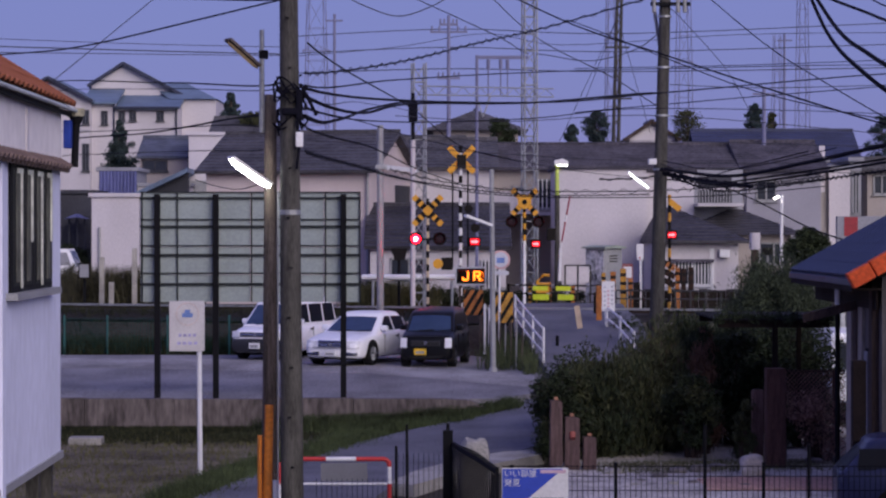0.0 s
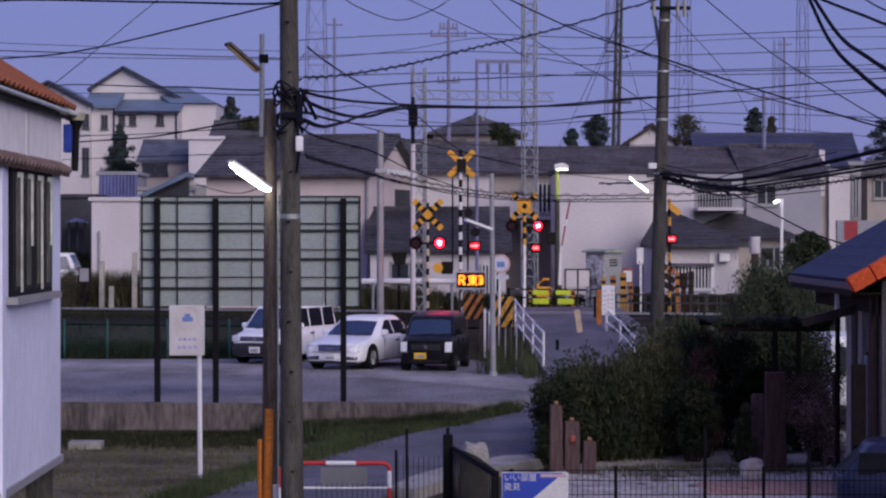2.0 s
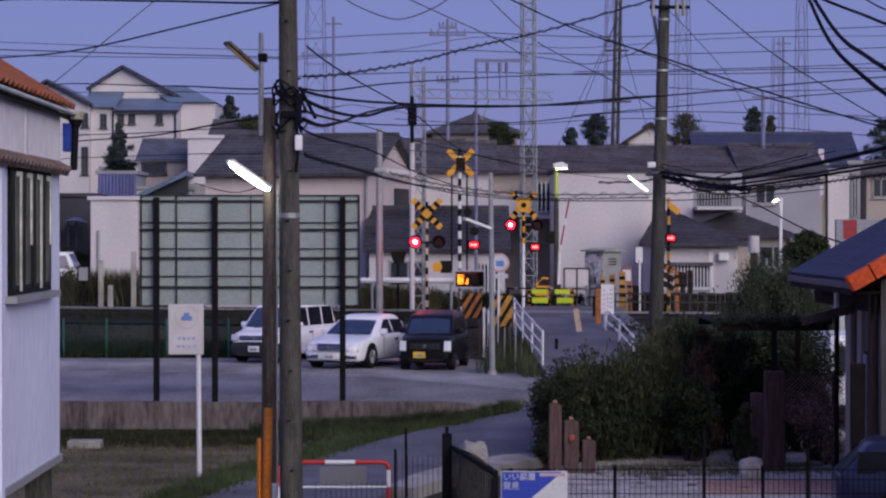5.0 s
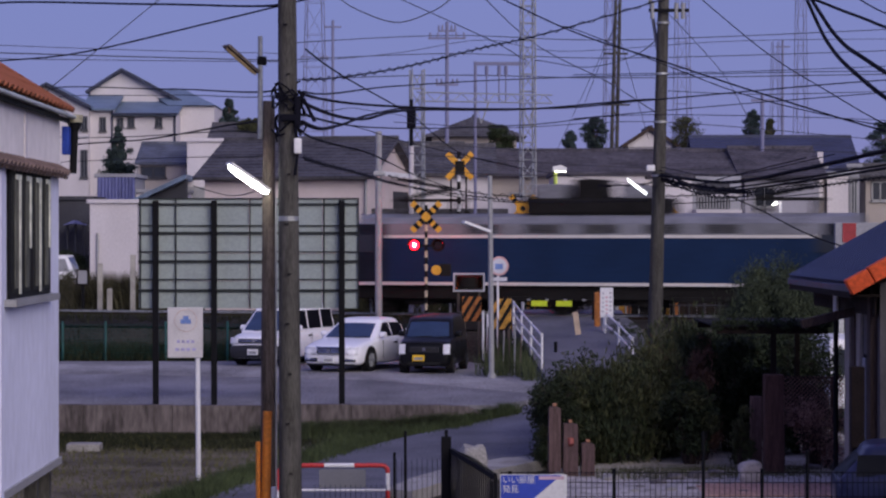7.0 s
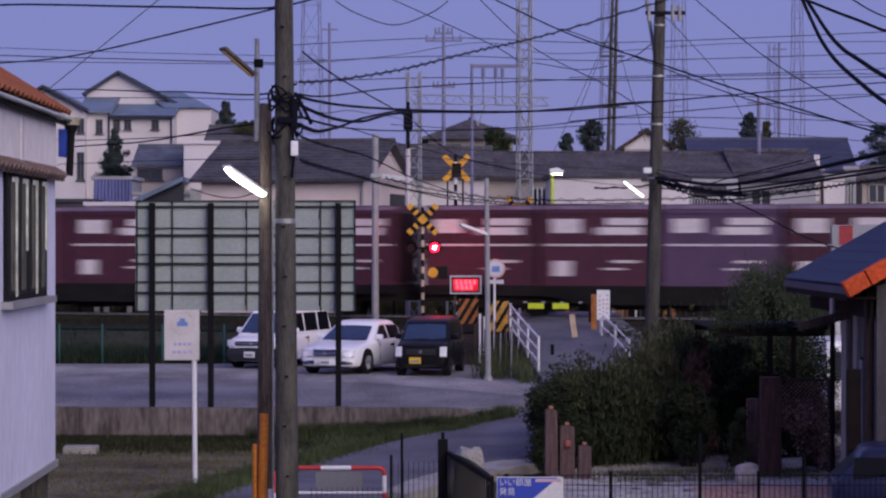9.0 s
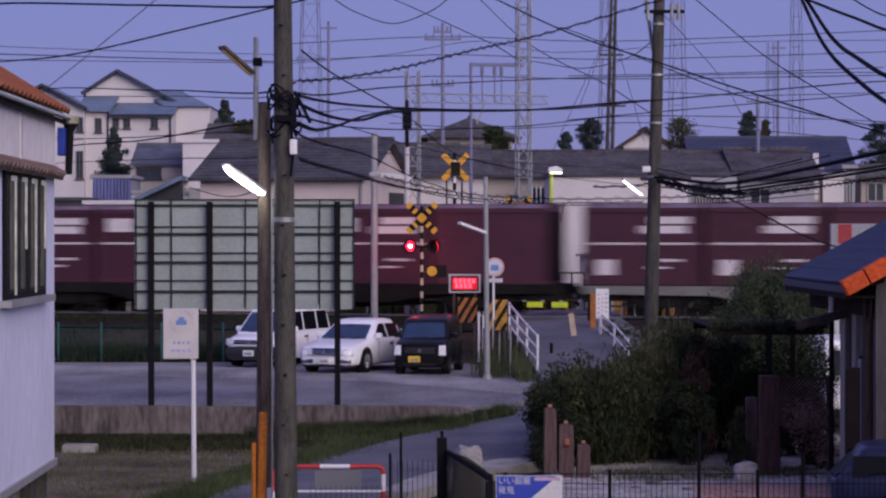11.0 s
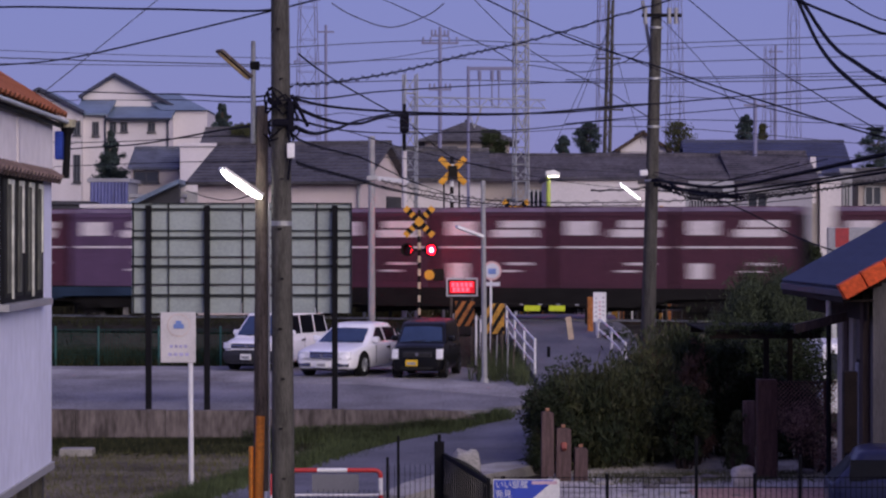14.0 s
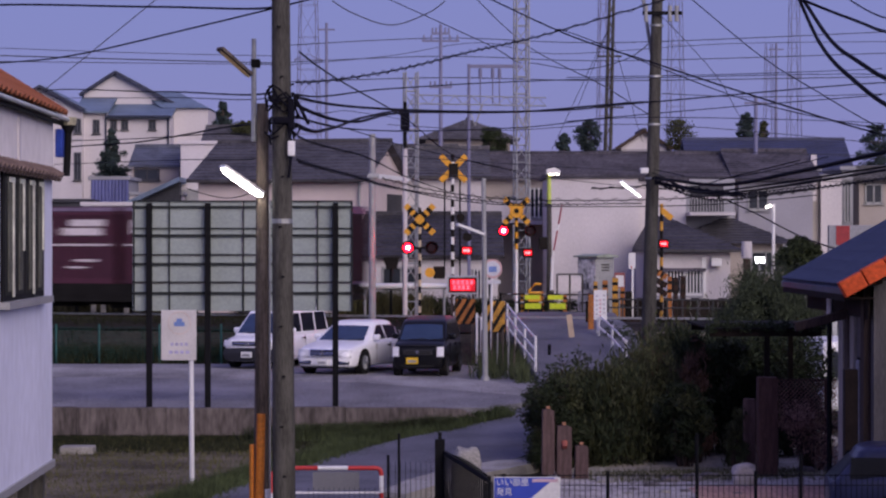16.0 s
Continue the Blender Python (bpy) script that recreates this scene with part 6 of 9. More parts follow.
def turn_message():
    turn, t, a = [], 0.0, 0.0
    while t < 6.6:
        turn.append((t, pose(0, yc, zc, 0, 0, -a)))
        t, a = t + 0.5, a + 18
    turn += [(7.0, pose(0, yc, zc, 0, 0, -244)), (16.0, pose(0, yc, zc, 0, 0, -244))]
    turning.append((core, turn))
    put = lambda t, deg: (t, pose(0, -0.06, zc + 0.212, deg, 0, 0))
    turning.append((flap, [put(0.0, 90), put(7.42, 90), put(7.47, 60), put(7.52, 30), put(7.57, 0), put(16.0, 0)]))


turn_message()

# striped guard boards


def guard_board(x, y, z0, z1, w, label, paint):
    g = thing("guard_board", (x, y, 0.2), 0, label, "guard board", "striped guard boards")
    h = z1 - z0
    b = part("board", B(-w / 2, w / 2, 0, 0.03, z0 - 0.2, z1 - 0.2, 0.006), paint, g)
    n = 4
    for k in range(n):
        c = -w / 2 - h * 0.6 + (w + h * 0.6) * (k + 0.3) / n
        # the slanting band, clipped to the board
        lo0, lo1 = c, c + 0.13
        seg = []
        for j in range(9):
            zz = h * j / 8
            sh = h * 0.6 * j / 8
            a_, b_ = max(-w / 2, lo0 + sh), min(w / 2, lo1 + sh)
            if b_ - a_ > 0.005:
                seg.append((a_, b_, zz))
        if len(seg) > 1:
            outline = [(a_, zz + z0 - 0.2) for a_, b_, zz in seg] + [(b_, zz + z0 - 0.2) for a_, b_, zz in seg[::-1]]
            part("stripe", prism(outline, -0.004, 0.002), BLACK_PAINT, b)
    for s in (-1, 1):
        part("leg", B(s * w * 0.36 - 0.03, s * w * 0.36 + 0.03, 0.03, 0.09, -0.1, z0 - 0.1), OLD_WOOD, g)


guard_board(0.923, 75.2, 1.221, 1.973, 0.581, "orange and black striped guard board by the crossing", GUARD_ORANGE)
guard_board(1.778, 74.5, 1.007, 1.921, 0.643, "yellow and black striped guard board by the crossing", GUARD_YELLOW)


def ramp_rail(name, pts, label):
    """White pipe railing; pts: (x, y, z of the foot)."""
    g = thing(name, (0, 0, 0), 0, label, "railing", "white railings of the ramp")
    for x, y, z in pts:
        part("post", R((x, y, z - 0.3), (x, y, z + 1.0), 0.035, 0.035, 8), WHITE_PAINT, g)
    for k in (0.95, 0.62, 0.3):
        bm = bmesh.new()
        tube(bm, [(x, y, z + k) for x, y, z in pts], 0.03, 8)
        part("rail", bm, WHITE_PAINT, g)


ramp_rail("ramp_railing", [(2.196, 75.5, 0.833), (2.340, 72.5, 0.619), (2.511, 69.5, 0.401), (2.702, 66.8, 0.182)], "white pipe railing along the ramp edge")
ramp_rail("ramp_railing", [(4.844, 74, 0.588), (5.067, 71, 0.329), (5.262, 68.5, 0.014)], "white pipe railing on the hedge side of the ramp")
for px, y, py in ((858,74,540), (866,74.4,545)):
    tagged(part("white_post", R(((px - 784) * y / 4400, y, 0.1), ((px - 784) * y / 4400, y, 3.75 - (py - 410) * y / 4400), 0.035, 0.035, 8), WHITE_PAINT), "slim white marker post beside the ramp", "post", "white marker posts")

# grey lamp pole before the crossing
gp = thing("street_lamp", (1.345, 66.5, 0.0), 0, "slim grey steel street lamp with an unlit white arm", "street lamp", "street lamps")
part("pole", R((0, 0, 0), (-0.045, 0, 5.412), 0.075, 0.06, 14), GREY_PAINT, gp)
bm = bmesh.new()
bar(bm, (-0.060, -0.1, 3.916), (-0.756, -0.5, 4.173), 0.16, 0.07)
part("lamp_arm", bm, WHITE_PAINT, gp)
part("base_collar", R((0, 0, 0), (0, 0, 0.12), 0.13, 0.1, 14), GREY_PAINT, gp)

# round road sign
rs = thing("road_sign", (1.682, 74, 0.3), 0, "round road sign with blue figure on a white post", "sign", "road signs")
part("post", R((0, 0, 0), (0, 0, 3.161-0.3), 0.035, 0.035, 10), WHITE_PAINT, rs)
part("disc", R((0.034, -0.06, 2.909-0.3), (0.034, -0.04, 2.909-0.3), 0.286, 0.286, 28), mat("sign_ring", (0.62, 0.38, 0.38), 0.5, var=0.1), rs)
part("disc_face", R((0.034, -0.066, 2.909-0.3), (0.034, -0.059, 2.909-0.3), 0.227, 0.227, 28), mat("sign_pale", (0.6, 0.6, 0.66), 0.5, var=0.1), rs)
part("figure", B(-0.084, 0.151, -0.072, -0.065, 2.808-0.3, 2.976-0.3, 0.004), FADED_BLUE, rs)
part("sub_plate", B(-0.135, 0.269, -0.06, -0.04, 2.455-0.3, 2.573-0.3), mat("sign_pale", (0.6, 0.6, 0.66)), rs)

# white notice by the ramp
ns = thing("notice_sign", (4.844, 73.5, 0.5), 0, "white notice board with vertical text bars on a post", "sign", "road signs")
part("post", R((0, 0, 0), (0, 0, 2.247-0.5), 0.035, 0.035, 10), WHITE_PAINT, ns)
part("plate", B(-0.150, 0.234, -0.06, -0.04, 1.395-0.5, 2.280-0.5, 0.006), WHITE_PAINT, ns)
for k, (c, a, b) in enumerate(((-4, 545, 505), (2.5, 547, 512), (9, 543, 504))):
    x = c * 73.5 / 4400
    for j in range(5):
        zt = 3.75 - (b + (a - b) * j / 5 - 410) * 73.5 / 4400 - 0.5
        part("text_bar", B(x - 0.028, x + 0.028, -0.066, -0.061, zt - 0.085, zt - 0.03), mat("faint_text", (0.46, 0.43, 0.48), 0.6) if k != 1 else mat("faint_red_text", (0.6, 0.36, 0.4), 0.6), ns)
tagged(part("yellow_post", B(4.619, 4.790, 74.9, 75.05, 0.6, 2.114, 0.02), GUARD_ORANGE), "yellow painted steel post by the crossing", "post", "yellow posts")
tagged(part("marker_board", box(bmesh.new(), -0.08, 0.08, -0.02, 0.02, -0.34, 0.33, pose(3.95, 72.5, 1.26, 0, -8, 0)), mat("pale_board", (0.55, 0.42, 0.3), 0.6)), "pale tan marker board on the crossing edge", "marker")
tagged(part("bollard", R((3.22, 70, 0.5), (3.22, 70, 0.82), 0.05, 0.05, 10), BLACK_IRON), "small black bollard on the ramp", "bollard")

# ---- things beyond the track ----
RUST_BROWN = mat("rust_brown", (0.035, 0.02, 0.016), 0.8, var=0.4)


def barrier_rod(u0, u1, v, z, plates, drop, label):
    """A lowered crossing barrier: a thin dark rod on two posts, with hanging reflective plates."""
    x, y = along((u0 + u1) / 2, v)
    g = thing("crossing_barrier", (x, y, 1.0), YAW, label, "crossing barrier", "crossing barriers")
    a = (u1 - u0) / 2
    part("rod", R((-a, 0, z - 1.0), (a, 0, z - 1.0), 0.024, 0.02, 8), BLACK_PAINT, g)
    for k in range(5):
        c = -a * 0.8 + k * a * 0.4
        part("sleeve", R((c - 0.06, 0, z - 1.0), (c + 0.06, 0, z - 1.0), 0.027, 0.027, 8), GREY_PAINT, g)
    for c in (-a, a):
        part("post", B(c - 0.04, c + 0.04, -0.04, 0.04, -0.3, z - 0.95, 0.01), BLACK_PAINT, g)
    for c in plates:
        part("reflector", B(c - 0.255, c + 0.255, -0.012, 0.004, z - 1.0 - drop, z - 1.025), REFLECTIVE, g, "bright yellow-green reflective plate")
        for q in (c - 0.18, c + 0.18):
            part("hanger", B(q - 0.015, q + 0.015, -0.008, 0.006, z - 1.03, z - 1.0), GREY_PAINT, g)


barrier_rod(2.61, 5.55, -2.3, 1.82, (-0.25, 0.54), 0.2, "lowered dark barrier rod with yellow-green plates before the track")
barrier_rod(1.52, 4.54, 2.6, 1.965, (-0.42, 0.36), 0.175, "lowered dark barrier rod with yellow-green plates beyond the track")


def machine(px, d, label, seed):
    """Yellow crossing gear: base, body and bent arm."""
    g = thing("crossing_gear", ((px - 784) * d / 4400, d, 1.0), 0, label, "crossing gear", "yellow crossing gear")
    part("base", B(-0.25, 0.25, -0.2, 0.2, -0.1, 0.5, 0.02), BLACK_PAINT, g)
    part("body", B(-0.2, 0.2, -0.18, 0.18, 0.5, 0.95, 0.04), YELLOW_PAINT, g)
    bm = bmesh.new()
    tube(bm, [(-0.22, -0.1, 0.2), (-0.22, -0.1, 1.0), (0.0, -0.1, 1.22), (0.2, -0.1, 1.2)], 0.05, 8)
    part("arm", bm, YELLOW_PAINT, g)


machine(962, 87.5, "yellow barrier machine of the crossing", 1)
for px, top, w, m in ((938, 505, 5, GUARD_YELLOW), (973, 500, 6, GUARD_ORANGE), (1014, 506, 7, GUARD_ORANGE), (1068, 483, 7, GUARD_YELLOW), (1085, 481, 9, GUARD_ORANGE), (1103, 476, 10, GUARD_YELLOW), (1116, 494, 8, GUARD_ORANGE), (1127, 500, 11, BLACK_PAINT), (1199, 474, 7, GUARD_ORANGE), (1210, 476, 8, RUST_BROWN), (1223, 473, 9, RUST_BROWN)):
    d = 88 if px < 1150 else 90
    g = thing("guard_post", ((px - 784) * d / 4400, d, 0.9), 0, "worn orange and black guard post beyond the railway", "post", "guard posts")
    h, r = 3.75 - (top - 410) * d / 4400 - 0.9, w * d / 8800
    part("post", B(-r, r, -0.08, 0.08, 0, h, 0.02), m, g)
    for k in range(3):
        part("band", B(-r - 0.003, r + 0.003, -0.084, 0.084, h * (0.42 + 0.2 * k), h * (0.5 + 0.2 * k)), BLACK_PAINT, g)
pw = thing("wall_sign", (7.040, 88.5, 0.9), 0, "slim white post with a narrow white plate", "sign")
part("post", B(-0.035, 0.035, 0, 0.06, 0, 3.227-0.9), WHITE_PAINT, pw)
part("plate", B(-0.15, 0.1, -0.03, -0.004, 2.744-0.9, 3.308-0.9, 0.006), WHITE_PAINT, pw)
part("plate_mark", B(-0.06, -0.02, -0.036, -0.031, 2.764-0.9, 2.845-0.9), RED_PAINT, pw)
fn = thing("framed_notice", (6.651, 89.5, 0.9), 0, "white notice in a red frame on a post", "sign")
part("frame", B(-0.19, 0.19, 0, 0.04, 2.041-0.9, 2.591-0.9, 0.01), mat("dull_red", (0.32, 0.1, 0.1), 0.6), fn)
part("sheet", B(-0.15, 0.15, -0.008, 0.0, 2.082-0.9, 2.489-0.9), WHITE_PAINT, fn)
part("post", B(-0.03, 0.03, 0.04, 0.09, 0, 2.530-0.9), GREY_PAINT, fn)
# low boarded edge below the house windows
le = thing("board_edging", (0, 91.5, 0.8), 0, "low dark board edging with a grey cap below the house", "edging")
for k in range(16):
    x = 6.405 + k * 0.335
    part("board", B(x, x + 0.325, 0, 0.05, -0.1, 1.629-0.8 - 0.02 * (k % 3), 0.006), mat("black_board", (0.018, 0.014, 0.012), 0.85, var=0.5, scale=3, fine=15), le)
part("cap", B(7.819, 9.857, -0.05, 0.3, 1.629-0.8, 1.712-0.8, 0.01), GREY_WALL, le)
ba = thing("barrier_boom", (4.073, 87, 1.0), 0, "raised red and white crossing boom", "barrier")
p, q = Vector((0.040, 0, 3.157-1.0)), Vector((0.376, 0, 5.015-1.0))
part("base_post", B(-0.09, 0.09, -0.09, 0.09, 0, 2.010-1.0, 0.02), POLE_GREY, ba)
part("lower_boom", R((0, 0, 2.010-1.0), p, 0.055, 0.05, 10), WHITE_PAINT, ba)
for k in range(8):
    part("boom_band", R(p + (q - p) * k / 8, p + (q - p) * (k + 1) / 8, 0.028, 0.028, 8), mat("boom_red", (0.3, 0.03, 0.05), 0.6) if k % 4 else WHITE_PAINT, ba)
cab_ = thing("relay_cabinet", (5.80, 89.6, 0.9), 43, "grey steel relay cabinet with stained doors and a sloping lid", "cabinet")
CABINET = mat("cabinet_grey", (0.33, 0.335, 0.34), 0.6, var=0.2, scale=2, fine=15)
STAINED = mat("cabinet_stained", (0.5, 0.49, 0.49), 0.6, var=0.75, scale=2.2, fine=7)
part("body", B(-0.46, 0.46, -0.46, 0.46, 0, 3.14-0.9, 0.02), CABINET, cab_)
for s_ in (-0.23, 0.23):
    dr = part("door", B(-0.485, -0.46, s_ - 0.21, s_ + 0.21, 0.3, 3.06-0.9, 0.008), STAINED, cab_, "pale stained cabinet door")
    part("door_handle", B(-0.52, -0.485, s_ + 0.13, s_ + 0.16, 1.1, 1.3, 0.006), BLACK_IRON, dr)
for k in range(3):
    part("vent", B(-0.2, 0.2, -0.475, -0.46, 1.75 + k * 0.1, 1.8 + k * 0.1), POLE_GREY, cab_)
part("lid", prism([(-0.56, 3.14-0.9), (0.56, 3.14-0.9), (0.56, 3.2-0.9), (0.0, 3.26-0.9), (-0.56, 3.2-0.9)], -0.58, 0.58), mat("cabinet_lid", (0.3, 0.34, 0.28), 0.6), cab_)


def pipe_fence(pts, z0, z1, n, label, material=STEEL, panel=False):
    g = thing("pipe_fence", (0, 0, 0), 0, label, "fence", "pipe fences")
    (xa, ya), (xb, yb) = pts
    for k in range(n + 1):
        u = k / n
        part("post", R((xa + (xb - xa) * u, ya + (yb - ya) * u, z0), (xa + (xb - xa) * u, ya + (yb - ya) * u, z1), 0.03, 0.03, 8), material, g)
    for z in (z1, (z0 + z1) / 2 + 0.1):
        part("rail", R((xa, ya, z), (xb, yb, z), 0.028, 0.028, 8), material, g)
    if panel:
        for k in range(n):
            u0, u1 = xa + (xb - xa) * k / n, xa + (xb - xa) * (k + 1) / n
            part("panel", B(u0 + 0.05, u1 - 0.05, ya - 0.06, ya - 0.03, z1 - 0.6, z1 - 0.06), WHITE_WALL, g)


pipe_fence([(4.320, 88), (5.220, 88)], 0.9, 2.550, 2, "grey pipe fence with two white panels by the crossing", POLE_GREY, True)
pipe_fence([(6.085, 87.5), (10.672, 86)], 0.9, 1.674, 9, "thin steel pipe fence along the railway", DULL_RAIL)
wb = thing("pipe_barrier", (-1.068, 87, 1.0), 0, "thick white horizontal pipe barrier on posts", "barrier")
part("pipe", R((-1.780, 0, 2.148-1.0), (1.661, 0, 2.148-1.0), 0.1, 0.1, 14), WHITE_PAINT, wb)
for px in (-70, 0, 70):
    part("post", R((px * 87 / 4400, 0.05, -0.1), (px * 87 / 4400, 0.05, 2.148-1.0), 0.05, 0.05, 8), STEEL, wb)
sg2 = thing("signal_box", (-1.560, 88, 1.0), 0, "dark hooded signal lamp on a post", "signal")
part("hood", prism([(-0.3, 3.150-1.0), (0.3, 3.150-1.0), (0.22, 2.750-1.0), (-0.14, 2.710-1.0)], -0.2, 0.2), BLACK_PAINT, sg2)
part("post", R((0, 0, 0), (0, 0, 2.850-1.0), 0.05, 0.05, 8), BLACK_IRON, sg2)
for px, a, b, d in ((197, 530, 500, 90), (180, 535, 455, 91), (238, 530, 440, 91)):
    x = (px - 784) * d / 4400
    tagged(part("concrete_post", B(x - 0.09, x + 0.09, d - 0.09, d + 0.09, 0.8, 3.75 - (b - 410) * d / 4400, 0.02), CONCRETE), "pale concrete marker post beside the railway", "post", "concrete posts")
mc = thing("meter_cabinet", (-13.05, 90.4, 0.8), 0, "grey steel meter box with dark frame on a post", "cabinet")
part("body", B(-0.18, 0.18, 0.0, 0.3, 1.27, 1.77, 0.02), GREY_WALL, mc)
part("frame", box(box(box(B(-0.22, -0.17, -0.02, 0.02, 1.23, 1.81), 0.17, 0.22, -0.02, 0.02, 1.23, 1.81), -0.17, 0.17, -0.02, 0.02, 1.23, 1.28), -0.17, 0.17, -0.02, 0.02, 1.76, 1.81), BLACK_PAINT, mc, "dark frame")
part("post", B(-0.05, 0.05, 0.08, 0.18, 0, 1.27), BLACK_IRON, mc)

# lit lamp posts
lp = thing("street_lamp", (4.178, 91, 0.9), 0, "street lamp with lit hooded head, lamplight coloured onto the upper post", "street lamp", "street lamps")
part("lower_post", R((0, 0, 0), (0, 0, 5.074-0.9), 0.1, 0.09, 12), POLE_GREY, lp)
# upper post carries the lamp's lime light as its base colour
part("post", R((0, 0, 5.074-0.9), (0, 0, 6.315-0.9), 0.085, 0.07, 12), mat("pale_lime_post", (0.5, 0.6, 0.12), 0.6, var=0.1), lp)
part("head", prism([(-0.1, 6.190-0.9), (0.4, 6.190-0.9), (0.42, 6.294-0.9), (0.2, 6.418-0.9), (-0.1, 6.356-0.9)], -0.16, 0.16), WHITE_PAINT, lp)
part("lamp", B(-0.02, 0.38, -0.12, 0.12, 6.149-0.9, 6.184-0.9), LAMP_SMALL, lp, "lit lamp")
l2 = thing("street_lamp", (13.183, 97, 0.9), 0, "slim white street lamp post with a lit head", "street lamp", "street lamps")
part("post", R((0, 0, 0), (0.044, 0, 5.183-0.9), 0.07, 0.06, 10), WHITE_PAINT, l2)
part("lamp", box(bmesh.new(), -0.11, 0.11, -0.06, 0.06, -0.045, 0.045, pose(-0.198, -0.2, 5.073-0.9, 0, -25, 0), 0.02), LAMP_SMALL, l2, "lit lamp")
wt_ = thing("water_tank", (11.542, 92, 0.85), 0, "small white tank on a dark stand", "tank")
part("tank", R((0, 0, 3.081-0.85), (0, 0, 3.708-0.85), 0.2, 0.2, 16), WHITE_WALL, wt_)
part("stand", B(-0.12, 0.12, -0.12, 0.12, 0, 3.081-0.85), DARK_WOOD, wt_)

# flood lamp on a post that comes on while the train passes: its lit side turns out
fl = thing("flood_lamp", (12.153, 93, 0.85), 0, "flood lamp with a bright white face on a slim post", "lamp")
part("post", R((0, 0.1, 0), (0, 0.1, 2.905-0.85), 0.04, 0.04, 8), GREY_PAINT, fl)
head = part("lamp_head", B(-0.2, 0.2, -0.06, 0.06, -0.14, 0.14, 0.02), BLACK_PAINT, fl)
part("lamp_face", B(-0.17, 0.17, -0.075, -0.061, -0.11, 0.11, 0.004), mat("flood_lit", (0.9, 0.95, 1.0), emit=9.0), head, "lit white face")
hz_ = 3.010-0.85
turning.append((head, [(t, pose(0, 0, hz_, 0, 0, a)) for t, a in ((0.0, 180), (9.0, 180), (9.1, 120), (9.2, 60), (9.3, 0), (16.0, 0))]))


# ---- poles and masts of the railway ----
rp = thing("utility_pole", (5.896, 69, 0.0), 0, "tall grey concrete utility pole beside the ramp", "utility pole", "utility poles")
part("shaft", R((0, 0, -0.2), (0.282, 0, 10.807), 0.21, 0.15, 24), POLE_GREY, rp, smooth=True)
for py in (30, 120, 205, 300):
    z = 3.75 - (py - 410) * 69 / 4400
    steel_band(rp, 0.282 * z / 10.807, 0, z, 0.24 - 0.005 * z)
part("cross_arm", B(-0.157, 0.941, -0.28, -0.2, 9.991, 10.085), BLACK_IRON, rp)
for px in (-4, 38, 50):
    part("insulator", R((px * 69 / 4400, -0.24, 9.803), (px * 69 / 4400, -0.24, 10.242), 0.06, 0.06, 10), GREY_PAINT, rp)
part("meter_box", B(-0.220, 0.000, -0.4, -0.2, 5.600, 5.757, 0.02), WHITE_PAINT, rp, "small white box")
tube_lamp(rp, (-0.768, -0.5, 5.365), (-0.220, -0.3, 4.957), TUBE_FAR, 0.035)
part("brace", R((0.282, 0.3, 7.984), (-0.094, 0.3, 10.493), 0.05), GREY_PAINT, rp)

lpole = thing("line_pole", (7.458, 112, 0.8), 0, "dark leaning line pole behind the roofs", "utility pole", "utility poles")
for s_ in (0, 1):
    part("shaft", R((0.32 * s_, 0.2 * s_, 0), (0.407 + 0.2 * s_, 0.2 * s_, 14.695-0.8), 0.09, 0.07, 8), POLE_GREY, lpole)
br = bmesh.new()
for k in range(20):
    za, zb_ = 13.7 * k / 20, 13.7 * (k + 1) / 20
    p, q = (0.407 * za / 13.9, 0, za), (0.32 + 0.287 * zb_ / 13.9, 0.2, zb_)
    rod(br, p if k % 2 else (q[0], q[1], za), q if k % 2 else (p[0], p[1], zb_), 0.025, 0.025, 5)
part("bracing", br, POLE_GREY, lpole)
for x_, z_ in ((-2.2, 7.0), (1.9, 7.4), (-1.0, 9.0)):
    part("guy_wire", R((0.4, 0, 12.6), (x_, 0.3, z_), 0.014, 0.014, 5), CABLE_FAR, lpole)
for z_, a_ in ((11.2, 0.5), (8.9, 0.6)):
    part("cross_arm", B(0.35 - a_, 0.45 + a_, -0.04, 0.04, z_, z_ + 0.08), POLE_GREY, lpole)
mp_ = thing("signal_pole", (-1.980, 78.5, 0.9), 0, "slim grey steel pole behind the parked cars", "utility pole", "utility poles")
part("shaft", R((0, 0, 0), (0, 0, 7.104-0.9), 0.115, 0.1, 16), GREY_PAINT, mp_)
part("clamp", B(-0.16, 0.2, -0.16, 0.16, 5.713-0.9, 5.855-0.9, 0.02), STEEL, mp_)


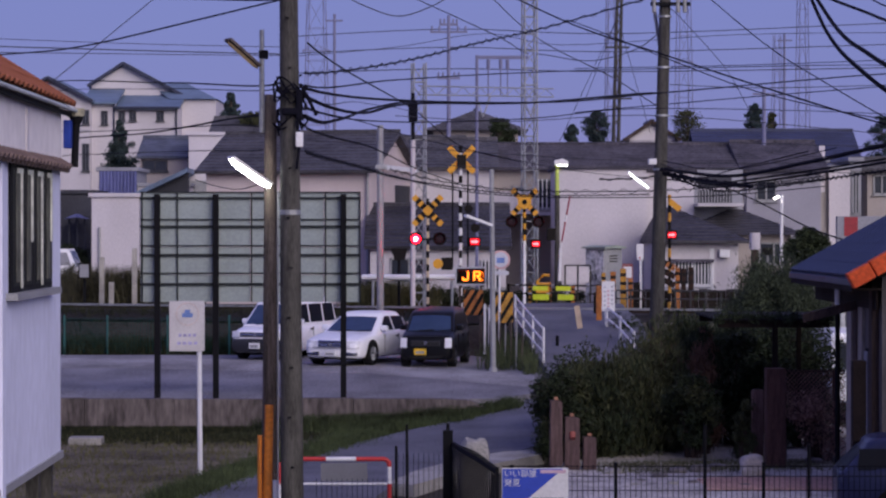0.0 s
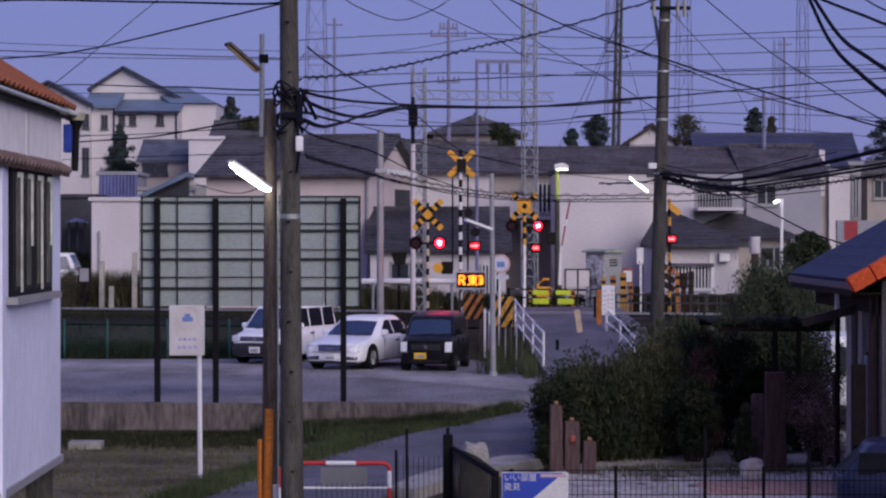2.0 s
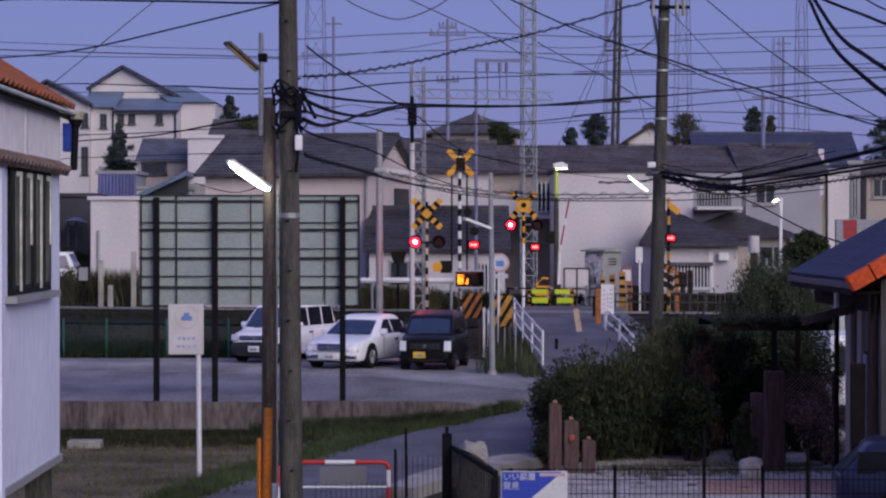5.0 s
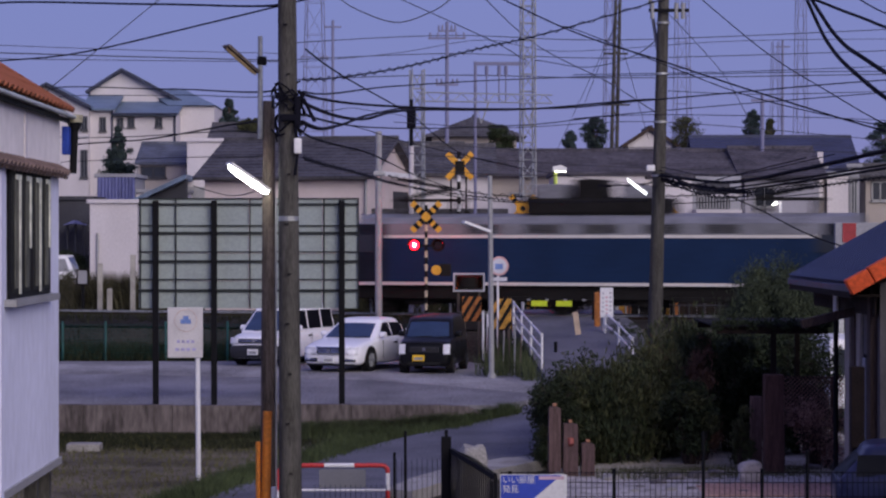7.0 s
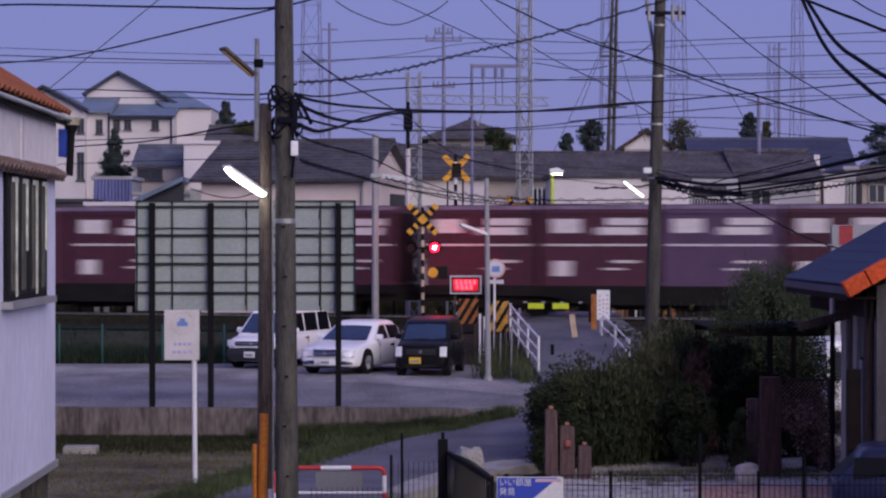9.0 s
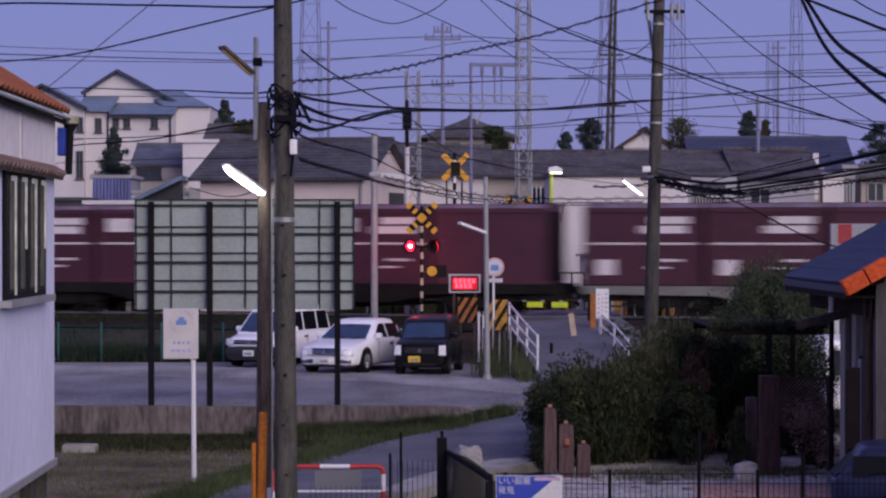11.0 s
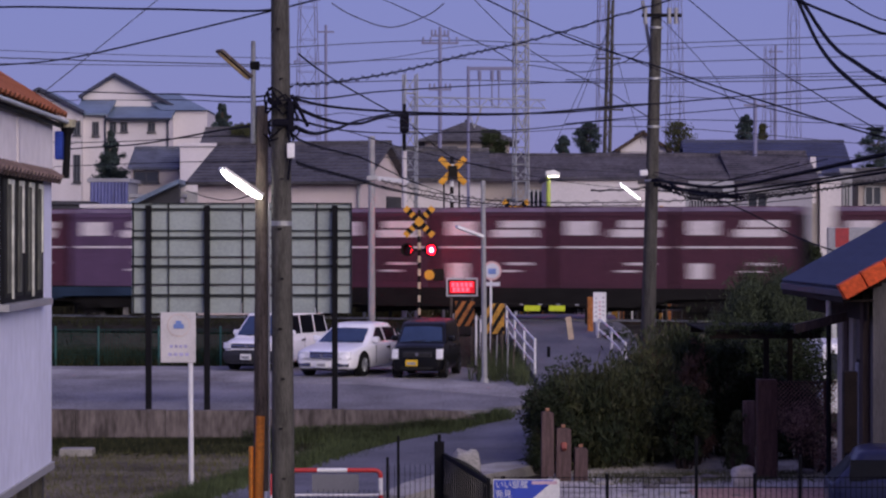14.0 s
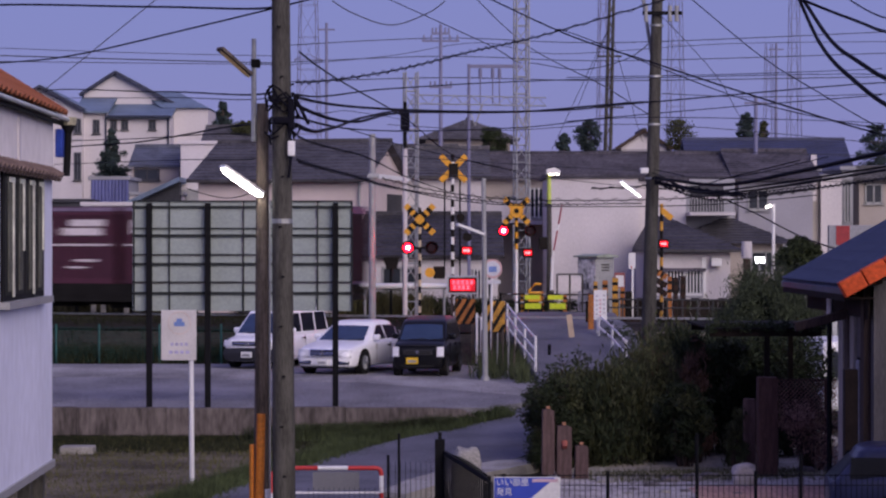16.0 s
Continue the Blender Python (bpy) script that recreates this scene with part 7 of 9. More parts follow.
def lattice(name, x, y, z0, z1, w0, w1, step, r, label, material=STEEL, arms=()):
    """A four-legged lattice mast."""
    t = thing(name, (x, y, z0), 12, label, "mast", "lattice masts")
    h = z1 - z0
    f = lambda z: (w0 + (w1 - w0) * z / h) / 2
    for sx, sy in ((-1, -1), (1, -1), (1, 1), (-1, 1)):
        part("leg", R((sx * f(0), sy * f(0), 0), (sx * f(h), sy * f(h), h), r, r * 0.8, 6), material, t)
    n = max(3, int(h / step))
    for side in range(4):
        bm = bmesh.new()
        c = [(-1, -1), (1, -1), (1, 1), (-1, 1)]
        (ax, ay), (bx, by) = c[side], c[(side + 1) % 4]
        for k in range(n):
            za, zb = h * k / n, h * (k + 1) / n
            if k % 2:
                ax, ay, bx, by = bx, by, ax, ay
            rod(bm, (ax * f(za), ay * f(za), za), (bx * f(zb), by * f(zb), zb), r * 0.5, r * 0.5, 5)
            rod(bm, (ax * f(za), ay * f(za), za), (bx * f(za), by * f(za), za), r * 0.5, r * 0.5, 5)
        tagged(part("bracing", bm, material, t), kind="stuff")
    for z, a in arms:
        bm = bmesh.new()
        rod(bm, (-a, 0, z - z0), (a, 0, z - z0), r, r, 6)
        rod(bm, (-a, 0, z - z0), (0, 0, z - z0 + a * 0.35), r * 0.6, r * 0.6, 5)
        rod(bm, (a, 0, z - z0), (0, 0, z - z0 + a * 0.35), r * 0.6, r * 0.6, 5)
        part("arm", bm, material, t)
        for s in (-1, 1):
            part("insulator", R((s * a * 0.9, 0, z - z0 - 0.5 * r * 12), (s * a * 0.9, 0, z - z0), r * 1.2, r * 1.2, 6), material, t)
    return t


MAST = mat("mast_paint", (0.33, 0.34, 0.36), 0.55, 0.3, var=0.2, scale=2, fine=10, bump=0.0)
# steel paled towards the sky: distance haze mixed into the base colour
HAZED_STEEL = mat("far_steel", (0.2, 0.2, 0.32), 0.7, 0.1, var=0.1, bump=0.0)
lattice("catenary_mast", -0.831, 85, 1.0, 9.507, 0.425, 0.425, 0.62, 0.036, "pale lattice catenary mast of the railway", MAST)
lattice("catenary_mast", 3.164, 91, 1.0, 13.470, 0.496, 0.455, 0.62, 0.036, "tall pale lattice catenary mast of the railway", MAST)
tb = thing("catenary_truss", (0, 0, 0), 0, "slender lattice truss between the catenary masts", "mast", "lattice masts")
p0, p1 = Vector((-0.831, 85, 8.425)), Vector((4.054, 91, 8.672))
for dz in (0.0, 0.3):
    part("chord", R(p0 + Vector((0, 0, dz)), p1 + Vector((0, 0, dz)), 0.024, 0.024, 6), MAST, tb)
bm = bmesh.new()
for k in range(16):
    rod(bm, p0.lerp(p1, k / 16) + Vector((0, 0, 0.3 * (k % 2))), p0.lerp(p1, (k + 1) / 16) + Vector((0, 0, 0.3 * ((k + 1) % 2))), 0.014, 0.014, 5)
part("bracing", bm, MAST, tb)
for u in (0.46, 0.82):
    c = p0.lerp(p1, u)
    v = part("insulator_arm", R(c + Vector((-0.25, 0, 0)), c + Vector((0, 0, -0.75)), 0.02, 0.02, 6), MAST, tb)
    part("insulator", R(c + Vector((0.25, 0, 0)), c + Vector((0, 0, -0.75)), 0.035, 0.02, 6), GREY_PAINT, v)
sp = thing("switch_post", (-1.019, 84.6, 1.0), 0, "dark steel post with a transformer beside the catenary mast", "mast", "lattice masts")
part("shaft", R((0, 0, 0), (0, 0, 8.461-1.0), 0.07, 0.06, 10), BLACK_IRON, sp)
part("cover", R((0, 0, 0.1), (0, 0, 6.865-1.0), 0.085, 0.085, 10), WHITE_WALL, sp, "white cable cover")
part("box", B(-0.154, 0.154, -0.2, 0.15, 7.499-1.0, 8.172-1.0, 0.03), CABLE, sp)
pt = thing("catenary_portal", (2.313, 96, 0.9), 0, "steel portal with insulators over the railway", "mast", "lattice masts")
part("post", R((-1.004, 0, 0), (-1.004, 0, 10.557-0.9), 0.07, 0.06, 10), HAZED_STEEL, pt)
part("beam", B(-1.047, 0.960, -0.06, 0.06, 10.405-0.9, 10.535-0.9), HAZED_STEEL, pt)
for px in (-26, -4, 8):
    part("insulator", R((px * 96 / 4400, 0, 9.990-0.9), (px * 96 / 4400, 0, 10.383-0.9), 0.07, 0.07, 8), HAZED_STEEL, pt)
    part("hanger", R((px * 96 / 4400, 0, 8.986-0.9), (px * 96 / 4400, 0, 9.990-0.9), 0.03, 0.03, 6), HAZED_STEEL, pt)
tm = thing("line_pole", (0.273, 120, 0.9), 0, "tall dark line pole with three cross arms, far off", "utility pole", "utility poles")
part("shaft", R((0, 0, 0), (0, 0, 14.168-0.9), 0.13, 0.08, 10), HAZED_STEEL, tm)
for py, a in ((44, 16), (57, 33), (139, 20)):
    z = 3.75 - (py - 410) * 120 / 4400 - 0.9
    arm = part("cross_arm", B(-a * 120 / 4400, a * 120 / 4400, -0.05, 0.05, z - 0.05, z + 0.05), HAZED_STEEL, tm)
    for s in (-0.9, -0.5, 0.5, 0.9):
        part("insulator", R((s * a * 120 / 4400, 0, z), (s * a * 120 / 4400, 0, z + 0.28), 0.06, 0.05, 6), HAZED_STEEL, arm)
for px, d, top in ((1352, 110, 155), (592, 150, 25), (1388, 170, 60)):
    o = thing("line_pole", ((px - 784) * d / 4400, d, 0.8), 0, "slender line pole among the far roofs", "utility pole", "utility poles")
    part("shaft", R((0, 0, 0), (0, 0, 3.75 - (top - 410) * d / 4400 - 0.8), 0.12, 0.08, 8), HAZED_STEEL, o)
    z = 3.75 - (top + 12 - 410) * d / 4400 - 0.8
    part("cross_arm", B(-0.5, 0.5, -0.05, 0.05, z - 0.05, z + 0.05), HAZED_STEEL, o)
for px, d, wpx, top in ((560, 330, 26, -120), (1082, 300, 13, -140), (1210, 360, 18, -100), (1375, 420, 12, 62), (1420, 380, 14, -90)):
    lattice("pylon", (px - 784) * d / 4400, d, 0.8, 3.75 - (top - 410) * d / 4400, wpx * 1.9 * d / 4400, wpx * 0.9 * d / 4400, 4.2, 0.07, "tall steel transmission pylon far behind the houses", HAZED_STEEL,
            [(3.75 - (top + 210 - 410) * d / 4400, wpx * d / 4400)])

# ---- overhead cables ----


def cable(pts, d0, d1, r, label, material=CABLE, coil=0.0):
    """A hanging cable through sight-line shares pts at distances d0 to d1; coil: radius of a wound binder."""
    n0 = len(pts)
    m = 28
    out = []
    # smooth the line through its supports
    tt = np.linspace(0, n0 - 1, m)
    for t_ in tt:
        i = min(int(t_), n0 - 2)
        u = t_ - i
        p0, p1, p2, p3 = (pts[max(i - 1, 0)], pts[i], pts[i + 1], pts[min(i + 2, n0 - 1)])
        c = [0.5 * (2 * b + (c_ - a) * u + (2 * a - 5 * b + 4 * c_ - e) * u * u + (3 * b - a - 3 * c_ + e) * u ** 3) for a, b, c_, e in zip(p0, p1, p2, p3)]
        out.append((c[0], d0 + (d1 - d0) * t_ / (n0 - 1), c[1]))
    bm = bmesh.new()
    tube(bm, out, r, 6)
    ob = tagged(part("overhead_cable", bm, material), label, "cable", "overhead cables")
    if coil:
        bm = bmesh.new()
        L_ = sum((Vector(b) - Vector(a)).length for a, b in zip(out, out[1:]))
        turns = int(L_ / 0.42)
        pts2 = []
        for k in range(turns * 6):
            s = k / (turns * 6) * (len(out) - 1)
            i = min(int(s), len(out) - 2)
            c = Vector(out[i]).lerp(Vector(out[i + 1]), s - i)
            an = k * math.pi / 3
            pts2.append(c + Vector((0, math.cos(an), math.sin(an))) * coil)
        tube(bm, pts2, r * 0.55, 4)
        part("binder", bm, material, ob)
    return ob


cable([(-6.80, 7.33), (-3.95, 6.99), (-2.00, 6.66)], 38, 31, 0.016, "thick black overhead cable", CABLE, 0)
cable([(-7.40, 6.55), (-5.58, 6.47), (-3.74, 6.55), (-0.48, 7.06)], 40, 31, 0.012, "black overhead cable rising to the pole", CABLE, 0)
cable([(-9.87, 7.02), (-8.51, 8.11), (-6.00, 10.16)], 60, 60, 0.012, "thin black overhead cable", CABLE_FAR, 0)
cable([(-22.20, 12.70), (-14.56, 12.48), (-7.20, 12.29)], 120, 120, 0.03, "thin distant overhead wire", CABLE_FAR, 0)
cable([(-22.20, 12.40), (-14.56, 12.31), (-7.20, 12.23)], 120, 120, 0.02, "thin distant overhead wire", CABLE_FAR, 0)
cable([(-25.90, 14.63), (-16.99, 14.31), (-8.40, 14.12)], 140, 140, 0.02, "thin distant overhead wire", CABLE_FAR, 0)
cable([(-9.40, 7.32), (-5.00, 6.47), (-1.97, 5.63)], 60, 31, 0.014, "long black overhead cable", CABLE, 0)
cable([(-9.33, 7.09), (-5.00, 6.36), (-1.97, 5.57)], 60, 31, 0.008, "thin black overhead wire", CABLE, 0)
cable([(-8.92, 5.96), (-5.99, 5.74), (-3.55, 5.58), (-1.97, 5.30)], 60, 31, 0.016, "black service cable to the pole", CABLE, 0)
cable([(-8.92, 6.10), (-5.99, 5.81), (-3.55, 5.49), (-2.00, 5.07)], 60, 31, 0.01, "black service cable to the pole", CABLE, 0)
cable([(-9.19, 5.55), (-6.71, 5.33), (-4.14, 5.08), (-2.18, 4.81)], 60, 31.6, 0.008, "thin service wire to the wooden pole", CABLE, 0)
cable([(-4.99, 4.80), (-3.38, 4.44), (-2.04, 4.54)], 50, 31.6, 0.008, "slack black overhead service wire", CABLE, 0)
cable([(-1.73, 5.57), (-0.80, 6.31), (1.40, 7.12), (5.61, 7.94), (13.91, 8.73)], 31, 75, 0.013, "long black overhead cable", CABLE, 0)
cable([(-1.73, 5.54), (-0.32, 5.91), (2.53, 6.44), (5.42, 7.19), (13.35, 8.33)], 31, 72, 0.02, "thick black overhead cable", CABLE, 0)
cable([(-1.73, 5.44), (-1.33, 5.68), (-0.61, 6.32), (2.11, 6.83), (6.05, 7.59)], 31, 69, 0.025, "thick bundled overhead cable", CABLE, 0)
cable([(-1.73, 5.19), (-2.04, 5.94), (-1.87, 7.04), (-1.03, 8.08)], 31, 84, 0.03, "thick bundled overhead cable", CABLE, 0)
cable([(-1.73, 5.29), (-0.80, 5.60), (1.88, 6.16), (5.61, 6.92), (13.91, 7.24)], 31, 75, 0.012, "long black overhead wire", CABLE, 0)
cable([(-1.73, 5.72), (-0.66, 6.09), (0.57, 6.64), (2.04, 7.24), (5.77, 8.56)], 31, 45, 0.012, "wound overhead cable with spiral binder", CABLE, 0.03)
cable([(0.04, 10.16), (2.89, 8.45), (4.61, 7.50), (6.27, 6.58), (8.35, 5.61)], 60, 45, 0.017, "black overhead cable falling to the lane", CABLE, 0)
cable([(2.95, 8.85), (4.83, 7.62), (6.43, 6.53), (8.35, 5.74)], 60, 45, 0.011, "long black overhead wire", CABLE, 0)
cable([(5.40, 10.16), (7.20, 8.01), (7.87, 6.94), (8.90, 5.80)], 60, 48, 0.012, "thin black overhead wire", CABLE, 0)
cable([(3.10, 6.10), (3.20, 5.39), (3.23, 5.02), (3.34, 4.70)], 22, 18, 0.017, "thick near black cable", CABLE, 0)
cable([(3.09, 6.10), (3.27, 5.44), (3.28, 5.15), (3.34, 4.90)], 22, 18, 0.017, "thick near black cable", CABLE, 0)
cable([(2.62, 6.10), (3.30, 5.55), (3.34, 5.26)], 22, 18, 0.012, "thick near black cable", CABLE, 0)
cable([(3.22, 6.10), (3.34, 5.35)], 22, 18, 0.006, "thin near black cable", CABLE, 0)
cable([(6.02, 5.47), (7.01, 5.11), (7.66, 5.20), (8.35, 5.39)], 69, 45, 0.045, "thick black cable bundle near the ramp pole", CABLE, 0)
cable([(6.21, 5.19), (7.01, 4.86), (7.66, 4.81), (8.35, 4.90)], 69, 45, 0.016, "black cable near the ramp pole", CABLE, 0.04)
cable([(7.15, 5.19), (7.82, 4.58), (8.37, 3.85), (8.53, 3.50), (8.35, 3.44)], 69, 45, 0.017, "sagging black service cable", CABLE, 0)
cable([(6.02, 5.63), (6.35, 5.10), (6.61, 5.16), (7.34, 5.36)], 69, 50, 0.014, "black cable near the ramp pole", CABLE, 0)
cable([(-1.72, 4.75), (-1.33, 4.80), (-0.50, 4.75), (2.11, 4.62), (5.74, 4.77)], 31, 69, 0.012, "wound telephone cable with spiral binder", CABLE, 0.035)
cable([(-1.69, 5.72), (0.29, 5.28), (2.80, 5.04), (6.57, 5.04), (9.26, 5.19), (12.14, 5.51)], 79, 79, 0.018, "wound railway cable with spiral binder", CABLE, 0.07)
cable([(-1.69, 5.55), (0.29, 5.08), (2.80, 4.85), (6.57, 4.83), (9.26, 4.92), (12.14, 5.19)], 79, 79, 0.018, "black railway messenger cable", CABLE, 0)
cable([(-1.72, 5.31), (-1.33, 5.54), (-0.27, 5.57), (2.92, 5.24), (6.02, 5.16)], 31, 69, 0.008, "thin black overhead service wire", CABLE, 0)
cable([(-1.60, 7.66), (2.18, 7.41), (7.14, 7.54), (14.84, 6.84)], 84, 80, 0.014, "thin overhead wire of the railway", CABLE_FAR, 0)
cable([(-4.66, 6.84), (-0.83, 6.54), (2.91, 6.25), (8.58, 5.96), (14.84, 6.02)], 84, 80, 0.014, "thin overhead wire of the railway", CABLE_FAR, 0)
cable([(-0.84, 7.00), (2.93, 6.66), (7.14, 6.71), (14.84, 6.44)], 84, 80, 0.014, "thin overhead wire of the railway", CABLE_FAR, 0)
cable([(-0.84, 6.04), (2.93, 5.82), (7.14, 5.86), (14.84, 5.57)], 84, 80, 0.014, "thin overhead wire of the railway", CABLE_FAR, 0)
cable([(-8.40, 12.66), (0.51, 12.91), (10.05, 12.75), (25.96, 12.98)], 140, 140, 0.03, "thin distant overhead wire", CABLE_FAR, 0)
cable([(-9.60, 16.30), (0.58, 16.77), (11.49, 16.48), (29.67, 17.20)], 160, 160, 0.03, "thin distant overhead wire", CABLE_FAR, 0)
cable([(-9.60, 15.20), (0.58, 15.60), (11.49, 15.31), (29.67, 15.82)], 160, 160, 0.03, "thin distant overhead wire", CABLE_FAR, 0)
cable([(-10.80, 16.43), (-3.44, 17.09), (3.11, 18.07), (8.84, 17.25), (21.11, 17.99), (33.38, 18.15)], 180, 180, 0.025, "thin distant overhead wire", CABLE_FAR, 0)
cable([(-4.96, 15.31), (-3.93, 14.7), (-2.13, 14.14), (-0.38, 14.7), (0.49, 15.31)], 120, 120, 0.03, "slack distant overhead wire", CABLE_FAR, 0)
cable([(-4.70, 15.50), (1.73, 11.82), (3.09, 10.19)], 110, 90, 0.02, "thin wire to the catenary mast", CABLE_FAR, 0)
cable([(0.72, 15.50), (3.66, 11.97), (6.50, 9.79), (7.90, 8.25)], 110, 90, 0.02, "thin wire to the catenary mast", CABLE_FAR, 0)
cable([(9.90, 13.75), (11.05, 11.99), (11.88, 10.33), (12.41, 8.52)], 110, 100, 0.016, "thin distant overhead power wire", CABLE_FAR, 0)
cable([(-1.72, 5.44), (-1.88, 6.73), (-0.84, 7.66)], 31, 84, 0.008, "thin black overhead service wire", CABLE, 0)
cable([(-1.72, 5.05), (-1.39, 5.41), (-0.68, 5.44), (0.70, 5.31)], 31, 86, 0.01, "thin black wire with beads", CABLE, 0.02)
cable([(3.32, 10.03), (4.87, 9.49), (6.06, 9.52), (6.49, 9.72)], 88, 75, 0.016, "thin wire with droppers", CABLE_FAR, 0)
cable([(10.03, 10.25), (14.15, 10.10), (20.40, 10.25)], 110, 110, 0.02, "thin distant overhead wire", CABLE_FAR, 0)
cable([(6.08, 5.54), (6.39, 4.98), (6.74, 4.89), (8.72, 5.18)], 69, 47, 0.022, "thick black cable bundle near the ramp pole", CABLE, 0)
cable([(6.08, 5.35), (6.76, 4.95), (7.39, 4.78), (9.22, 5.00)], 69, 60, 0.02, "thick black cable bundle near the ramp pole", CABLE, 0.05)
cable([(6.08, 5.71), (6.81, 5.36), (7.40, 5.30), (8.70, 5.60)], 69, 55, 0.012, "black cable near the ramp pole", CABLE, 0)
cable([(6.08, 5.38), (6.60, 5.19), (7.13, 5.06), (7.94, 4.91)], 69, 64, 0.05, "thick lashed cable bundle near the ramp pole", CABLE, 0.06)
cable([(7.15, 5.19), (7.53, 4.98), (8.33, 5.05), (8.91, 5.14), (9.27, 5.20)], 69, 50, 0.03, "thick black cable bundle near the ramp pole", CABLE, 0)
cable([(4.33, 5.19), (5.27, 5.22), (6.02, 5.29)], 69, 69, 0.02, "black cable bundle near the ramp pole", CABLE, 0.04)


cable([(4.24, 7.57), (9.08, 7.90), (13.50, 8.15)], 80, 75, 0.016, "long black overhead wire of the railway", CABLE, 0)
cable([(4.45, 9.25), (9.40, 9.22), (14.40, 9.28)], 84, 80, 0.013, "long thin overhead wire of the railway", CABLE, 0)
cable([(-1.69, 6.10), (-0.60, 6.18), (0.60, 6.02), (2.9, 6.05)], 31, 86, 0.012, "thin black overhead service wire", CABLE, 0)


# ---- right-hand house with slate-blue roof ----
rh = thing("garden_house", (7.1, 46.5, -0.7), 0, "small white house with slate-blue tiled roof and orange verge", "house")
EZ = 3.0 + 0.7
SLOPE = math.tan(radians(29))
part("wall", B(0.0, 6.5, -6.3, -3.1, 0, EZ + 0.1), mat("grey_cladding", (0.13, 0.12, 0.12), 0.85, var=0.3, scale=2, fine=20, stretch=(4, 4, 0.4)), rh)
# solid dark block drawn where the porch is open and shaded
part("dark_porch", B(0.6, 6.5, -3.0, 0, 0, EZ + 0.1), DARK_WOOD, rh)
PANEL_PALE = mat("panel_pale", (0.3, 0.27, 0.24), 0.8, var=0.25, scale=2, fine=15, stretch=(3, 3, 0.5))
for y, a in ((-4.9, 0.7),):
    o = part("opening", B(-0.03, 0.02, y - a, y, 0.2, 2.5), BLACK_IRON, rh)
    for k in range(2):
        part("shutter", B(-0.06, -0.031, y - a + 0.03 + k * a / 2, y - a + a / 2 - 0.03 + k * a / 2, 0.25, 2.45), GREY_WALL if k else DARK_WALL, o)
for y, a, m in ((-3.1, 0.5, PANEL_PALE), (-3.75, 0.4, DARK_WOOD), (-4.3, 0.4, PANEL_PALE)):
    part("wall_panel", B(-0.06, 0.0, y - a, y, 0.1, EZ - 0.1, 0.01), m, rh)
for y in (-5.75,):
    part("wall_post", B(-0.12, 0.0, y - 0.3, y, 0, EZ), DARK_WOOD, rh)
# near-black timber; under the eaves its colour stands for their shade
SHADE_TIMBER = mat("tarred_timber", (0.02, 0.014, 0.012), 0.85, var=0.4)
part("eave_fascia", B(-0.53, -0.49, -6.55, 0.45, EZ - 0.22, EZ - 0.09), SHADE_TIMBER, rh)
# this panel and the board below are added to darken the eaves
part("eave_panel", B(-0.48, -0.02, -6.5, 0.4, EZ - 0.2, EZ - 0.17), SHADE_TIMBER, rh)
part("porch_board", B(-0.09, -0.065, -6.3, 0.3, EZ - 0.52, EZ - 0.2), SHADE_TIMBER, rh)
part("soffit", prism([(-0.5, EZ - 0.1), (0.1, EZ + 0.05), (0.1, EZ + 0.2), (-0.5, EZ - 0.02)], -6.55, 0.5), SHADE_TIMBER, rh)
rf = part("roof", prism([(-0.55, EZ - 0.02), (3.6, EZ - 0.02 + 4.15 * SLOPE), (7.6, EZ - 0.02), (7.6, EZ - 0.12), (3.6, EZ - 0.12 + 4.15 * SLOPE), (-0.55, EZ - 0.12)], -6.6, 0.5), ROOF_BLUE, rh)
BTILE = mat("blue_tile", (0.026, 0.037, 0.085), 0.55, var=0.3, scale=3, fine=12, bump=0.15, per=0.35)
first = None
for i in range(13):
    x = -0.5 + i * 0.3
    z = EZ + 0.02 + (x + 0.55) * SLOPE
    for k in range(22):
        y = 0.3 - k * 0.31
        if first is None:
            bm = prism([(-0.15, 0.0), (-0.08, 0.035), (0.02, 0.04), (0.1, 0.0), (0.16, 0.02), (0.16, 0.0), (0.1, -0.02), (-0.1, -0.01)], -0.04, 0.32)
            bmesh.ops.rotate(bm, verts=bm.verts, cent=(0, 0, 0), matrix=Matrix.Rotation(radians(-90), 3, "Z"))
            bmesh.ops.rotate(bm, verts=bm.verts, cent=(0, 0, 0), matrix=Matrix.Rotation(-math.atan(SLOPE), 3, "Y"))
            first = part("tile", bm, BTILE, rf)
            first.matrix_basis = pose(x, y, z)
        else:
            again(first, x, y, z)
for k in range(12):
    x = -0.62 + k * 0.36
    m = pose(x, -6.72, EZ + 0.05 + (x + 0.55) * SLOPE, 0, -29, 0)
    part("verge_tile", box(bmesh.new(), 0, 0.39, -0.14, 0.14, -0.2, 0.06 + 0.008 * (k % 2), m, 0.02), VERGE, rh)
part("downpipe", R((-0.13, -2.6, 0), (-0.13, -2.6, EZ - 0.62), 0.045), BLACK_IRON, rh)
part("downpipe_head", R((-0.13, -2.6, EZ - 0.62), (-0.13, -2.6, EZ - 0.2), 0.05), WHITE_PAINT, rh, "white upper length of downpipe")
part("porch_beam", box(bmesh.new(), -1.0, 0.1, -0.1, 0.1, -0.075, 0.075, pose(0.0, -4.2, 2.519+0.7, 0, -14, 0), 0.01), DARK_WOOD, rh)

# plain house-shaped block outside the view, added to shade the yard
nh = thing("neighbour_house", (13.5, 18, -0.7), 0, "unseen house-shaped block added to shade the yard", "house")
part("wall", B(-3, 4, 0, 14, 0, 6.3), HOUSE_WALL, nh)
part("roof", B(-3.4, 4.4, -0.4, 14.4, 6.3, 6.6, 0.03), ROOF_BLUE, nh)

